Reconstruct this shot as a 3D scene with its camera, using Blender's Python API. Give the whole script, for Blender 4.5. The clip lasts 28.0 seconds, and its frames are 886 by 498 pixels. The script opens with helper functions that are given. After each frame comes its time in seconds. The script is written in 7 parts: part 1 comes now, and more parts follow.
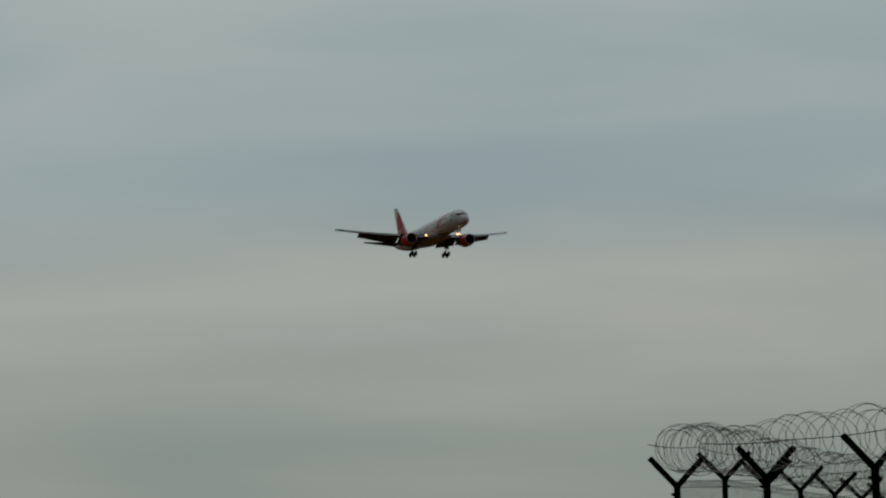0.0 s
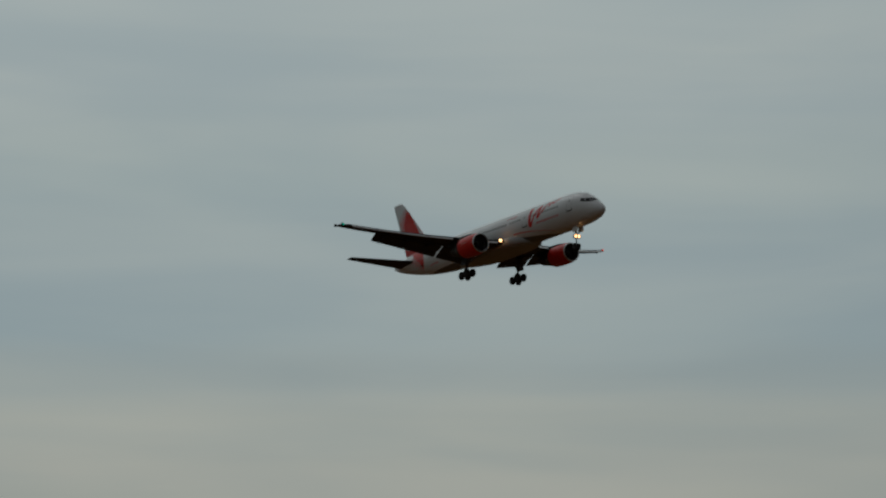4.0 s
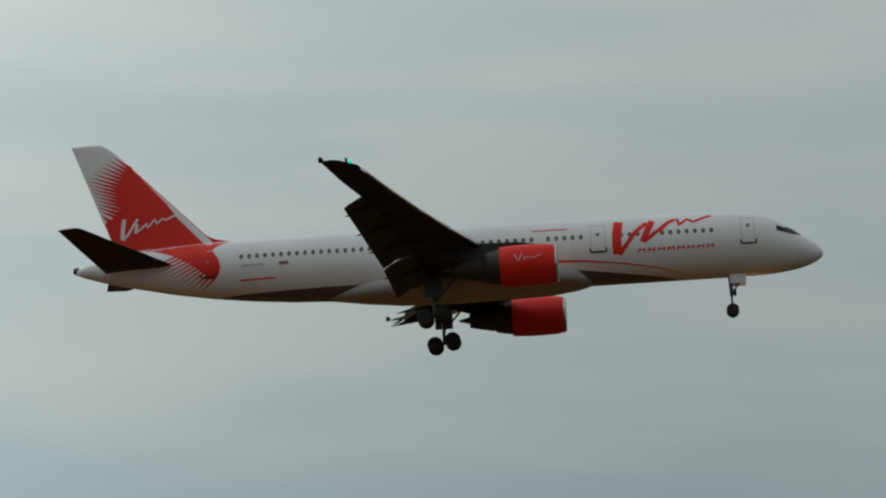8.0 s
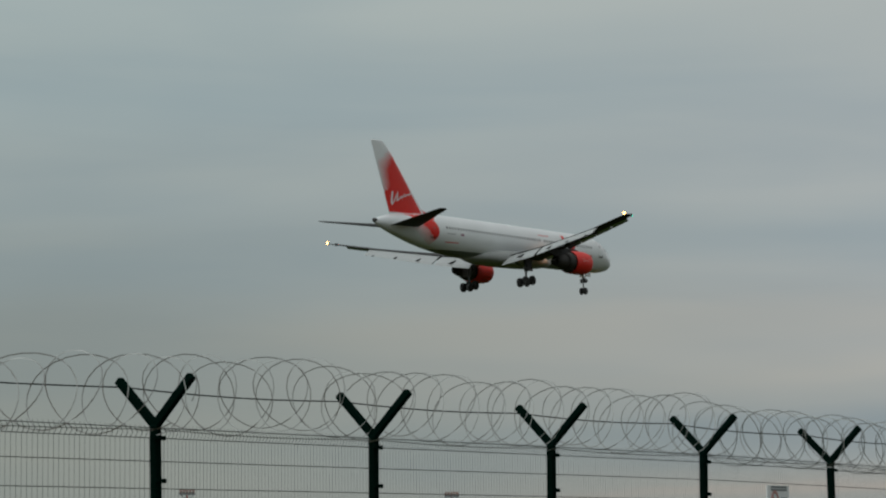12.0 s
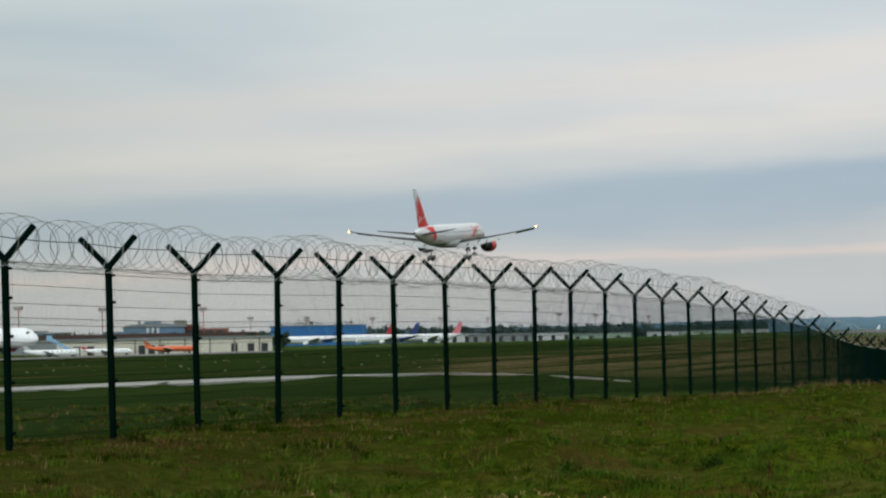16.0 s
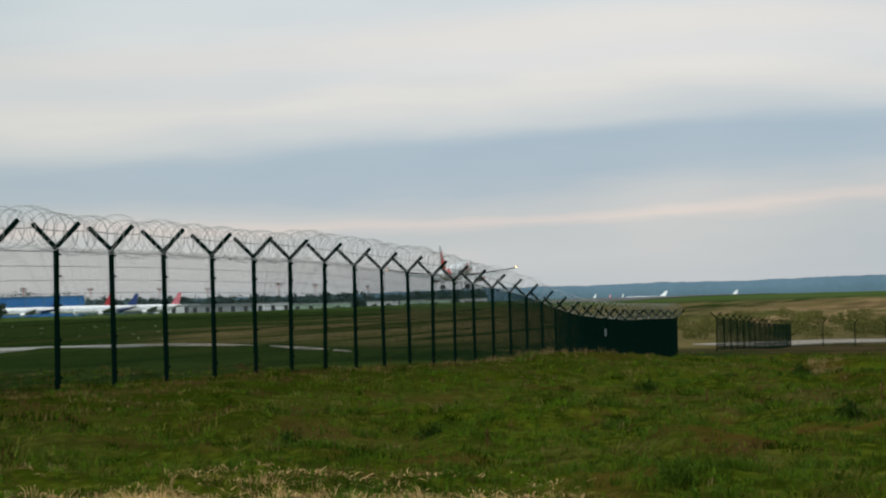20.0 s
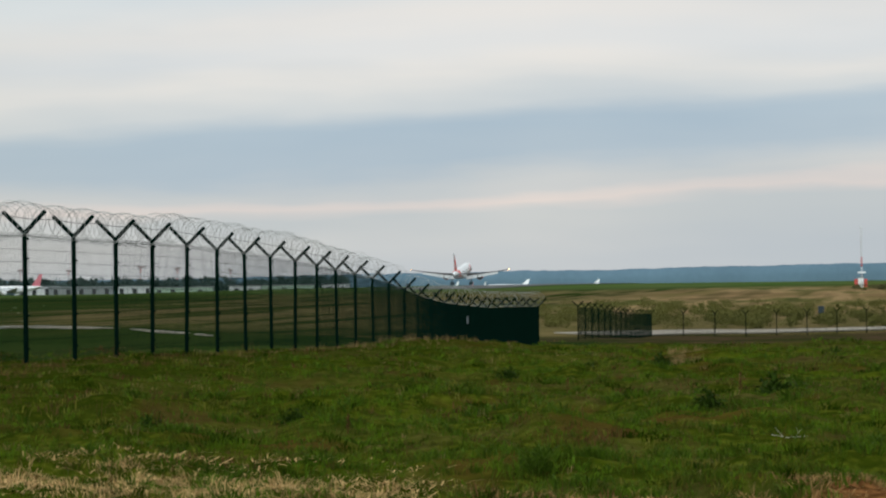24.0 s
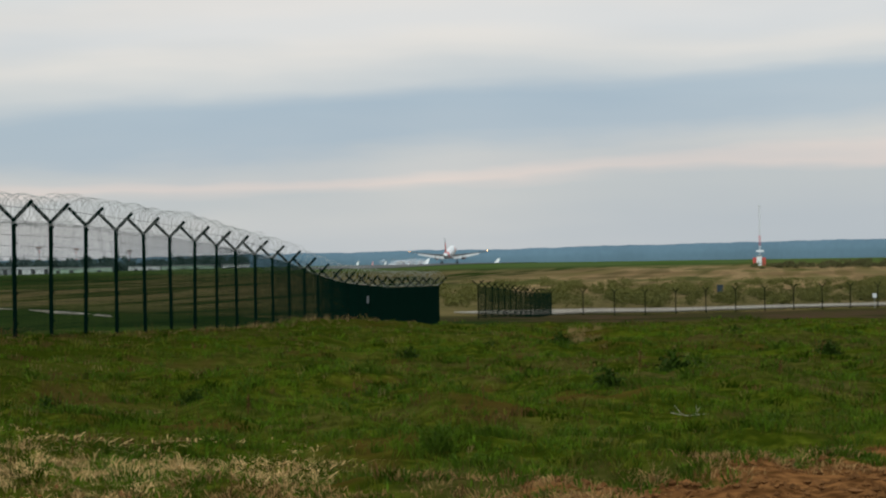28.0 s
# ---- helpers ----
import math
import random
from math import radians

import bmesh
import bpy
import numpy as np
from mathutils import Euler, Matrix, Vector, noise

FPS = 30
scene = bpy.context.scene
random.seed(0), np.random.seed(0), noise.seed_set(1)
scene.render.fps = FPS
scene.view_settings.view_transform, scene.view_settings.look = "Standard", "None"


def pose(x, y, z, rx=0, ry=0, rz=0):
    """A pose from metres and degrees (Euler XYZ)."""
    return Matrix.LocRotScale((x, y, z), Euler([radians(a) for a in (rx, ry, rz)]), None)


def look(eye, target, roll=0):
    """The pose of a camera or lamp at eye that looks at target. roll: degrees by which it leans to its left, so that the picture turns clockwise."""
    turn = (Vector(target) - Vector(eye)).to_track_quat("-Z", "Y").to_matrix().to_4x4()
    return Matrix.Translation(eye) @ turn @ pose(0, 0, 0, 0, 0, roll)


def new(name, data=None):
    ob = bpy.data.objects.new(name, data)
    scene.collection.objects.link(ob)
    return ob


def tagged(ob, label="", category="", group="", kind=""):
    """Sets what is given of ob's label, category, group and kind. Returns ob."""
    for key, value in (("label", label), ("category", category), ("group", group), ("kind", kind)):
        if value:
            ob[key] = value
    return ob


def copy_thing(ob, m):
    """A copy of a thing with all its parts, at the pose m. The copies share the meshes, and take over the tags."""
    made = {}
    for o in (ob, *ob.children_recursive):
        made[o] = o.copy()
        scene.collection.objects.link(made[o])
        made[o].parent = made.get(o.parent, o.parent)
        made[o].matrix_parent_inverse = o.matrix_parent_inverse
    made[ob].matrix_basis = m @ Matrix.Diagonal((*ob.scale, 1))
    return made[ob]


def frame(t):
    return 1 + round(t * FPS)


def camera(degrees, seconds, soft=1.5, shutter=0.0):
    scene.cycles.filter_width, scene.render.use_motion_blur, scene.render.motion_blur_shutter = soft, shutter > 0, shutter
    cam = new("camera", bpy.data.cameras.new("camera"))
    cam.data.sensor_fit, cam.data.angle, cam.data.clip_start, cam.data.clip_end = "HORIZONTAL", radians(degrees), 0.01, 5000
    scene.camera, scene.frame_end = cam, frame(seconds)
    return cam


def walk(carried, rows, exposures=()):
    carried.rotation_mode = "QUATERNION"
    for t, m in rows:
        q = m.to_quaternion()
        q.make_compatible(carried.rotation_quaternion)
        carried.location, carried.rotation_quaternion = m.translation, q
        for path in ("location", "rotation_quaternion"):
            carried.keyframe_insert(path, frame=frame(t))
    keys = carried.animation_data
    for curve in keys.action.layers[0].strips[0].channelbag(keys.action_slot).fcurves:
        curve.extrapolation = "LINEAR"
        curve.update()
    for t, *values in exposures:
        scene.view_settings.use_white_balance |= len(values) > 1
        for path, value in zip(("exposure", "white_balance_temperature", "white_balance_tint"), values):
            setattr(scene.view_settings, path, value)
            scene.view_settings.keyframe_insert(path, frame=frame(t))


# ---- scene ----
# ---- camera: a hand-held telephoto view that pans with a landing airliner ----
TOUCH = 25.7
EYE = Vector((0.0, 0.0, 1.65))
FOV = 18.391
AIM = [
    (0, -162.924, 6.65, -1.177), (0.5, -162.048, 7.15, -1.47), (1, -161.409, 8.049, -1.829), (1.5, -159.552, 8.363, -2.196),
    (2, -157.894, 8.649, -1.741), (2.5, -156.672, 8.33, -0.261), (3, -154.966, 8.863, -0.152), (3.5, -153.287, 9.12, -0.059),
    (4, -150.771, 9.744, 0.052), (4.5, -147.744, 10.438, 0.163), (5, -144.073, 11.208, 0.274), (5.5, -139.589, 12.051, 0.385),
    (6, -133.591, 12.742, 0.494), (6.5, -125.938, 14.011, 0.068), (7, -118.329, 15.185, 0.238), (7.5, -106.703, 15.261, 0.038),
    (8, -96.588, 15.396, 0.192), (8.5, -85.666, 15.186, 0.31), (9, -73.791, 14.078, 0.069), (9.5, -64.973, 12.683, 0.511),
    (10, -57.325, 11.411, -0.065), (10.5, -49.2, 10.754, -1.501), (11, -43.628, 9.07, -2.198), (11.5, -38.959, 7.614, -1.293),
    (12, -35.256, 6.291, -0.588), (12.5, -32.44, 5.14, -1.481), (13, -29.326, 4.518, -1.476), (13.5, -26.504, 3.256, -1.452),
    (14, -24.24, 2.695, -1.604), (14.5, -22.251, 2.201, -1.756), (15, -20.485, 1.764, -1.908), (15.5, -18.903, 1.373, -2.06),
    (16, -18.16, 1.806, -1.174), (16.5, -18.03, 2.258, -1.17), (17, -16.698, 1.621, -0.922), (17.5, -15.813, 0.517, -0.607),
    (18, -14.608, 0.524, -0.951), (18.5, -14.13, 0.974, -1.074), (19, -13.175, 0.876, -1.18), (19.5, -13.079, 1.658, -0.795),
    (20, -12.309, 1.046, -1.443), (20.5, -11.483, 0.949, -1.088), (21, -11.234, 0.653, -1.339), (21.5, -10.57, 0.616, -1.172),
    (22, -10.342, 0.478, -0.993), (22.5, -10.141, 0.343, -0.814), (23, -9.962, 0.208, -0.634), (23.5, -9.805, 0.076, -0.455),
    (24, -9.452, 0.706, -0.693), (24.5, -8.873, 0.5, -0.571), (25, -8.663, -0.124, -0.25), (25.5, -8.528, 0.228, -0.342),
    (26, -8.436, 0.17, -0.645), (26.5, -7.422, 0.754, -0.224), (27, -7.371, 1.097, -0.266), (27.5, -7.55, 0.598, -0.898),
    (28, -7.366, 0.251, -0.863),
]
FLIGHT = [
    (0, -166.92, -527, 68.56, 2.56), (0.5, -166.93, -493.72, 66.98, 2.51), (1, -166.93, -460.45, 65.4, 2.51), (1.5, -166.94, -427.18, 63.82, 2.56),
    (2, -166.94, -393.91, 62.24, 2.65), (2.5, -166.95, -360.64, 60.67, 2.97), (3, -166.95, -327.4, 59.1, 3.09), (3.5, -166.96, -294.17, 57.53, 3.11),
    (5.5, -166.97, -161.41, 51.29, 3.12), (6, -166.97, -128.26, 49.73, 3.09), (6.5, -166.97, -95.11, 48.17, 3.01), (7, -166.97, -61.98, 46.61, 2.96),
    (7.5, -166.97, -28.84, 45.05, 2.93), (8, -166.97, 4.28, 43.49, 2.9), (8.5, -166.97, 37.4, 41.93, 2.87), (9, -166.97, 70.52, 40.37, 2.8),
    (9.5, -166.97, 103.62, 38.8, 2.71), (10, -166.98, 136.73, 37.24, 2.35), (10.5, -166.98, 169.83, 35.68, 1.6), (11, -166.98, 202.93, 34.12, 1.19),
    (11.5, -166.99, 236.01, 32.54, 1.41), (12, -167, 269.08, 30.96, 1.58), (12.5, -167.01, 302.15, 29.37, 1.6), (13, -167.02, 335.24, 27.76, 1.97),
    (13.5, -167.03, 368.37, 26.15, 2.37), (15.5, -167.01, 501.18, 19.67, 2.94), (16, -167, 534.44, 18.1, 3.33), (16.5, -166.98, 567.72, 16.56, 3.57),
    (17, -166.97, 601.02, 15.03, 3.82), (17.5, -166.96, 634.32, 13.53, 3.92), (18, -166.95, 667.63, 12.03, 4.03), (18.5, -166.94, 700.98, 10.65, 4.29),
    (19, -166.93, 734.27, 9.36, 4.55), (19.5, -166.93, 767.42, 8.13, 4.78), (20, -166.93, 800.46, 7.02, 5.03), (20.5, -166.93, 833.42, 6.07, 5.15),
    (21, -166.93, 866.35, 5.28, 5.29), (21.5, -166.93, 899.3, 4.66, 5.34), (23.5, -166.94, 1031.38, 3.6, 5.39), (24, -166.94, 1064.61, 3.46, 5.45),
    (24.5, -166.94, 1097.93, 3.36, 5.47), (25, -166.94, 1131.32, 3.29, 5.5), (25.5, -166.93, 1164.75, 3.21, 5.58), (26, -166.93, 1198.22, 3.16, 5.68),
    (26.5, -166.93, 1231.72, 3.15, 5.7), (27, -166.92, 1265.22, 3.17, 5.77), (27.5, -166.92, 1298.73, 3.21, 5.75), (28, -166.92, 1332.24, 3.23, 5.79),
]
HEADING = -1.84
BANK = [(0, .22), (9, .1), (10, .5), (11, -1.4), (12, -.7), (13, .2), (28, .22)]


def aim(az, el, roll):
    a, e = radians(az), radians(el)
    d = Vector((math.sin(a) * math.cos(e), math.cos(a) * math.cos(e), math.sin(e)))
    return look(EYE, EYE + d * 10, roll)


cam = camera(FOV, 28.0, soft=2.2)
EXPOSURES = [(0, -2.26), (3, -2.33), (4.5, -2.33), (5.5, -2.26), (6, -2.15), (6.5, -1.98), (7, -1.72), (7.5, -1.29), (8, -0.94), (8.5, -0.81), (9, -0.79), (10, -0.78), (11, -0.74), (12, -0.70),
             (13, -0.56), (13.5, -0.48), (15.5, -0.06), (16.5, -0.06), (17, -0.10), (17.5, -0.02), (18, 0.10), (19, 0.04), (20, 0.0), (23.5, 0.03), (25, 0.09), (26, 0.08), (26.6, -0.03), (27, -0.09), (28, -0.01)]
BALANCE = {12: (6550, 9), 13: (6650, 7), 13.5: (6700, 5)}
walk(cam, [(t, aim(a, e, r)) for t, a, e, r in AIM], [(t, s, *BALANCE.get(t, (6500, 10))) for t, s in EXPOSURES])

# ---- world: high overcast, thin layers of cloud, a weak low sun behind it ----
SUN_EL, SUN_AZ = 50.0, 168.0


# cloud layers: degrees over the horizon and colour
LAYERS_AHEAD = [(0.3, (0.53, 0.575, 0.61)), (1.6, (0.535, 0.57, 0.60)), (2.72, (0.58, 0.60, 0.605)), (2.95, (0.76, 0.675, 0.635)), (3.2, (0.60, 0.615, 0.62)),
                (3.7, (0.45, 0.535, 0.61)), (4.3, (0.425, 0.52, 0.605)), (4.9, (0.63, 0.66, 0.675)), (5.4, (0.745, 0.735, 0.715)), (5.95, (0.69, 0.71, 0.725)), (6.6, (0.745, 0.735, 0.72)),
                (7.4, (0.67, 0.715, 0.74)), (8.2, (0.63, 0.70, 0.735)), (9.5, (0.69, 0.73, 0.745)), (13.0, (0.64, 0.69, 0.705)), (20.0, (0.74, 0.78, 0.78)), (45.0, (0.80, 0.84, 0.85)), (89.0, (0.82, 0.86, 0.88))]
LAYERS_BEHIND = [(0.6, (0.45, 0.51, 0.45)), (3.0, (0.46, 0.52, 0.47)), (4.6, (0.54, 0.59, 0.535)), (5.8, (0.61, 0.645, 0.59)), (6.7, (0.595, 0.645, 0.60)), (7.7, (0.535, 0.615, 0.605)), (8.8, (0.515, 0.625, 0.645)),
                 (10.2, (0.545, 0.65, 0.665)), (12.0, (0.58, 0.685, 0.685)), (14.0, (0.63, 0.725, 0.725)), (16.5, (0.67, 0.765, 0.76)), (21.0, (0.80, 0.90, 0.885)), (45.0, (0.80, 0.87, 0.88)), (89.0, (0.82, 0.86, 0.88))]
LAYERS_BESIDE = [(0.6, (0.425, 0.465, 0.435)), (3.0, (0.425, 0.465, 0.435)), (5.0, (0.42, 0.465, 0.445)), (7.0, (0.445, 0.52, 0.525)), (8.5, (0.485, 0.575, 0.59)), (10.5, (0.55, 0.655, 0.665)), (12.5, (0.61, 0.715, 0.715)),
                 (14.5, (0.655, 0.755, 0.75)), (17.0, (0.70, 0.80, 0.79)), (21.0, (0.80, 0.90, 0.89)), (45.0, (0.80, 0.87, 0.88)), (89.0, (0.82, 0.86, 0.88))]


def make_world():
    w = bpy.data.worlds.new("sky")
    scene.world = w
    w.use_nodes = True
    nt = w.node_tree
    nt.nodes.clear()
    N = lambda k, **kw: _node(nt, k, **kw)
    out = N("ShaderNodeOutputWorld")
    bg = N("ShaderNodeBackground")
    sky = N("ShaderNodeTexSky")
    sky.sky_type = "NISHITA"
    sky.sun_disc = False
    sky.sun_elevation = radians(SUN_EL)
    sky.sun_rotation = radians(SUN_AZ)
    tc = N("ShaderNodeTexCoord")
    sep = N("ShaderNodeSeparateXYZ")
    nt.links.new(tc.outputs["Generated"], sep.inputs[0])
    # streaks: noise that is long along the horizon and thin in height
    mp = N("ShaderNodeMapping")
    mp.inputs["Scale"].default_value = (3.4, 3.4, 30.0)
    mp.inputs["Rotation"].default_value = (radians(1.2), radians(-1.0), 0)
    nt.links.new(tc.outputs["Generated"], mp.inputs[0])
    nz = N("ShaderNodeTexNoise")
    nz.inputs["Scale"].default_value = 1.0
    nz.inputs["Detail"].default_value = 4.0
    nz.inputs["Roughness"].default_value = 0.45
    nz.inputs["Distortion"].default_value = 0.35
    nt.links.new(mp.outputs[0], nz.inputs["Vector"])
    mp2 = N("ShaderNodeMapping")
    mp2.inputs["Scale"].default_value = (5.0, 5.0, 26.0)
    nt.links.new(tc.outputs["Generated"], mp2.inputs[0])
    nz2 = N("ShaderNodeTexNoise")
    nz2.inputs["Scale"].default_value = 1.3
    nz2.inputs["Detail"].default_value = 4.0
    nt.links.new(mp2.outputs[0], nz2.inputs["Vector"])
    # height over the horizon and bearing, in degrees
    el = _node(nt, "ShaderNodeMath", operation="ARCSINE")
    nt.links.new(sep.outputs["Z"], el.inputs[0])
    eld = _node(nt, "ShaderNodeMath", operation="MULTIPLY")
    nt.links.new(el.outputs[0], eld.inputs[0])
    eld.inputs[1].default_value = 57.2958
    az = _node(nt, "ShaderNodeMath", operation="ARCTAN2")
    nt.links.new(sep.outputs["X"], az.inputs[0])
    nt.links.new(sep.outputs["Y"], az.inputs[1])
    azd = _node(nt, "ShaderNodeMath", operation="MULTIPLY")
    nt.links.new(az.outputs[0], azd.inputs[0])
    azd.inputs[1].default_value = 57.2958
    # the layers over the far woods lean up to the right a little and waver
    lean = _node(nt, "ShaderNodeMath", operation="MULTIPLY_ADD")
    nt.links.new(azd.outputs[0], lean.inputs[0])
    lean.inputs[1].default_value = -0.038
    nt.links.new(eld.outputs[0], lean.inputs[2])
    wob = _node(nt, "ShaderNodeMath", operation="MULTIPLY_ADD")
    nt.links.new(nz2.outputs["Fac"], wob.inputs[0])
    wob.inputs[1].default_value = 1.5
    nt.links.new(lean.outputs[0], wob.inputs[2])

    wob2 = _node(nt, "ShaderNodeMath", operation="MULTIPLY_ADD")
    nt.links.new(nz2.outputs["Fac"], wob2.inputs[0])
    wob2.inputs[1].default_value = 1.5
    nt.links.new(eld.outputs[0], wob2.inputs[2])

    def layers(src, lo, hi, stops):
        mr = N("ShaderNodeMapRange")
        mr.inputs["From Min"].default_value, mr.inputs["From Max"].default_value = lo, hi
        nt.links.new(src, mr.inputs["Value"])
        root = _node(nt, "ShaderNodeMath", operation="POWER")
        nt.links.new(mr.outputs[0], root.inputs[0])
        root.inputs[1].default_value = 0.4
        ramp = N("ShaderNodeValToRGB")
        ramp.color_ramp.interpolation = "EASE"
        els = ramp.color_ramp.elements
        k = lambda d: ((d - lo) / (hi - lo)) ** 0.4
        els[0].position, els[0].color = k(stops[0][0]), (*stops[0][1], 1)
        els[1].position, els[1].color = k(stops[-1][0]), (*stops[-1][1], 1)
        for p, c in stops[1:-1]:
            els.new(k(p)).color = (*c, 1)
        nt.links.new(root.outputs[0], ramp.inputs[0])
        return ramp.outputs[0]
    east = layers(wob.outputs[0], 0.0, 90.0, LAYERS_AHEAD)
    rear = layers(wob2.outputs[0], 0.0, 90.0, LAYERS_BEHIND)
    flank = layers(wob2.outputs[0], 0.0, 90.0, LAYERS_BESIDE)
    turn = N("ShaderNodeMapRange")
    turn.interpolation_type = "SMOOTHSTEP"
    turn.inputs["From Min"].default_value, turn.inputs["From Max"].default_value = -120.0, -66.0
    nt.links.new(azd.outputs[0], turn.inputs["Value"])
    wmix = _node(nt, "ShaderNodeMix", data_type="RGBA")
    nt.links.new(turn.outputs[0], wmix.inputs["Factor"])
    nt.links.new(rear, wmix.inputs["A"])
    nt.links.new(flank, wmix.inputs["B"])
    west = wmix.outputs["Result"]
    swing = N("ShaderNodeMapRange", )
    swing.interpolation_type = "SMOOTHSTEP"
    swing.inputs["From Min"].default_value, swing.inputs["From Max"].default_value = -46.0, -11.0
    nt.links.new(azd.outputs[0], swing.inputs["Value"])
    ramp = _node(nt, "ShaderNodeMix", data_type="RGBA")
    # dimmer again to the right of the runway and behind the viewer
    back = N("ShaderNodeMapRange")
    back.interpolation_type = "SMOOTHSTEP"
    back.inputs["From Min"].default_value, back.inputs["From Max"].default_value = 16.0, 60.0
    back.inputs["To Min"].default_value, back.inputs["To Max"].default_value = 1.0, 0.0
    nt.links.new(azd.outputs[0], back.inputs["Value"])
    both = _node(nt, "ShaderNodeMath", operation="MULTIPLY")
    nt.links.new(swing.outputs[0], both.inputs[0])
    nt.links.new(back.outputs[0], both.inputs[1])
    nt.links.new(both.outputs[0], ramp.inputs["Factor"])
    nt.links.new(west, ramp.inputs["A"])
    nt.links.new(east, ramp.inputs["B"])
    # long streaks of cream and blue-grey cloud, and broader soft swells between them
    soft = N("ShaderNodeMapping")
    soft.inputs["Scale"].default_value = (3.2, 3.2, 13.0)
    soft.inputs["Location"].default_value = (3.1, 1.7, 0.4)
    nt.links.new(tc.outputs["Generated"], soft.inputs[0])
    nz3 = N("ShaderNodeTexNoise")
    nz3.inputs["Scale"].default_value, nz3.inputs["Detail"].default_value, nz3.inputs["Roughness"].default_value = 1.4, 3.0, 0.45
    nz3.inputs["Distortion"].default_value = 0.6
    nt.links.new(soft.outputs[0], nz3.inputs["Vector"])
    both2 = _node(nt, "ShaderNodeMath", operation="ADD")
    nt.links.new(nz.outputs["Fac"], both2.inputs[0])
    nt.links.new(nz3.outputs["Fac"], both2.inputs[1])
    st = N("ShaderNodeMapRange")
    st.interpolation_type = "SMOOTHSTEP"
    st.inputs["From Min"].default_value, st.inputs["From Max"].default_value = 0.70, 1.30
    nt.links.new(both2.outputs[0], st.inputs["Value"])
    tint = _node(nt, "ShaderNodeMix", data_type="RGBA")
    tint.inputs["A"].default_value = (0.895, 0.930, 0.955, 1)
    tint.inputs["B"].default_value = (1.095, 1.065, 1.03, 1)
    nt.links.new(st.outputs[0], tint.inputs["Factor"])
    streaked = N("ShaderNodeVectorMath", operation="MULTIPLY")
    nt.links.new(ramp.outputs["Result"], streaked.inputs[0])
    nt.links.new(tint.outputs["Result"], streaked.inputs[1])

    # the cloud is thinner round the hidden sun in the south-west and glows there
    def slope(src, a, b, lo=0.0, hi=1.0):
        n = N("ShaderNodeMapRange")
        n.interpolation_type = "SMOOTHSTEP"
        n.inputs["From Min"].default_value, n.inputs["From Max"].default_value = a, b
        n.inputs["To Min"].default_value, n.inputs["To Max"].default_value = lo, hi
        nt.links.new(src, n.inputs["Value"])
        return n.outputs[0]

    def math2(kind, a, b):
        n = _node(nt, "ShaderNodeMath", operation=kind)
        for k, v in ((0, a), (1, b)):
            if isinstance(v, float):
                n.inputs[k].default_value = v
            else:
                nt.links.new(v, n.inputs[k])
        return n.outputs[0]
    flip = math2("MULTIPLY", azd.outputs[0], -1.0)
    sector = math2("ADD", slope(flip, 88.0, 150.0), slope(azd.outputs[0], 135.0, 178.0))
    thin = math2("MULTIPLY", sector, slope(eld.outputs[0], 38.0, 85.0, 1.0, 0.0))
    gain = math2("ADD", math2("MULTIPLY", thin, 1.9), 1.0)
    mul = N("ShaderNodeVectorMath", operation="SCALE")
    nt.links.new(streaked.outputs[0], mul.inputs[0])
    nt.links.new(gain, mul.inputs["Scale"])
    skys = N("ShaderNodeVectorMath", operation="SCALE")
    skys.inputs["Scale"].default_value = 0.08
    nt.links.new(sky.outputs[0], skys.inputs[0])
    mix = N("ShaderNodeMix", data_type="RGBA")
    mix.inputs["Factor"].default_value = 0.92
    nt.links.new(skys.outputs[0], mix.inputs["A"])
    nt.links.new(mul.outputs[0], mix.inputs["B"])
    nt.links.new(mix.outputs["Result"], bg.inputs["Color"])
    bg.inputs["Strength"].default_value = 1.0
    nt.links.new(bg.outputs[0], out.inputs[0])


def _node(nt, k, **kw):
    n = nt.nodes.new(k)
    for key, v in kw.items():
        if key == "operation":
            n.operation = v
        elif key == "data_type":
            n.data_type = v
    return n


make_world()
sun = new("sun", bpy.data.lights.new("sun", "SUN"))
sun.data.energy, sun.data.angle, sun.data.color = 0.65, radians(30), (0.97, 0.99, 1.0)
_a, _e = radians(SUN_AZ), radians(SUN_EL)
sun.matrix_world = look((0, 0, 0), (-math.sin(_a) * math.cos(_e), -math.cos(_a) * math.cos(_e), -math.sin(_e)))

# ---- materials ----


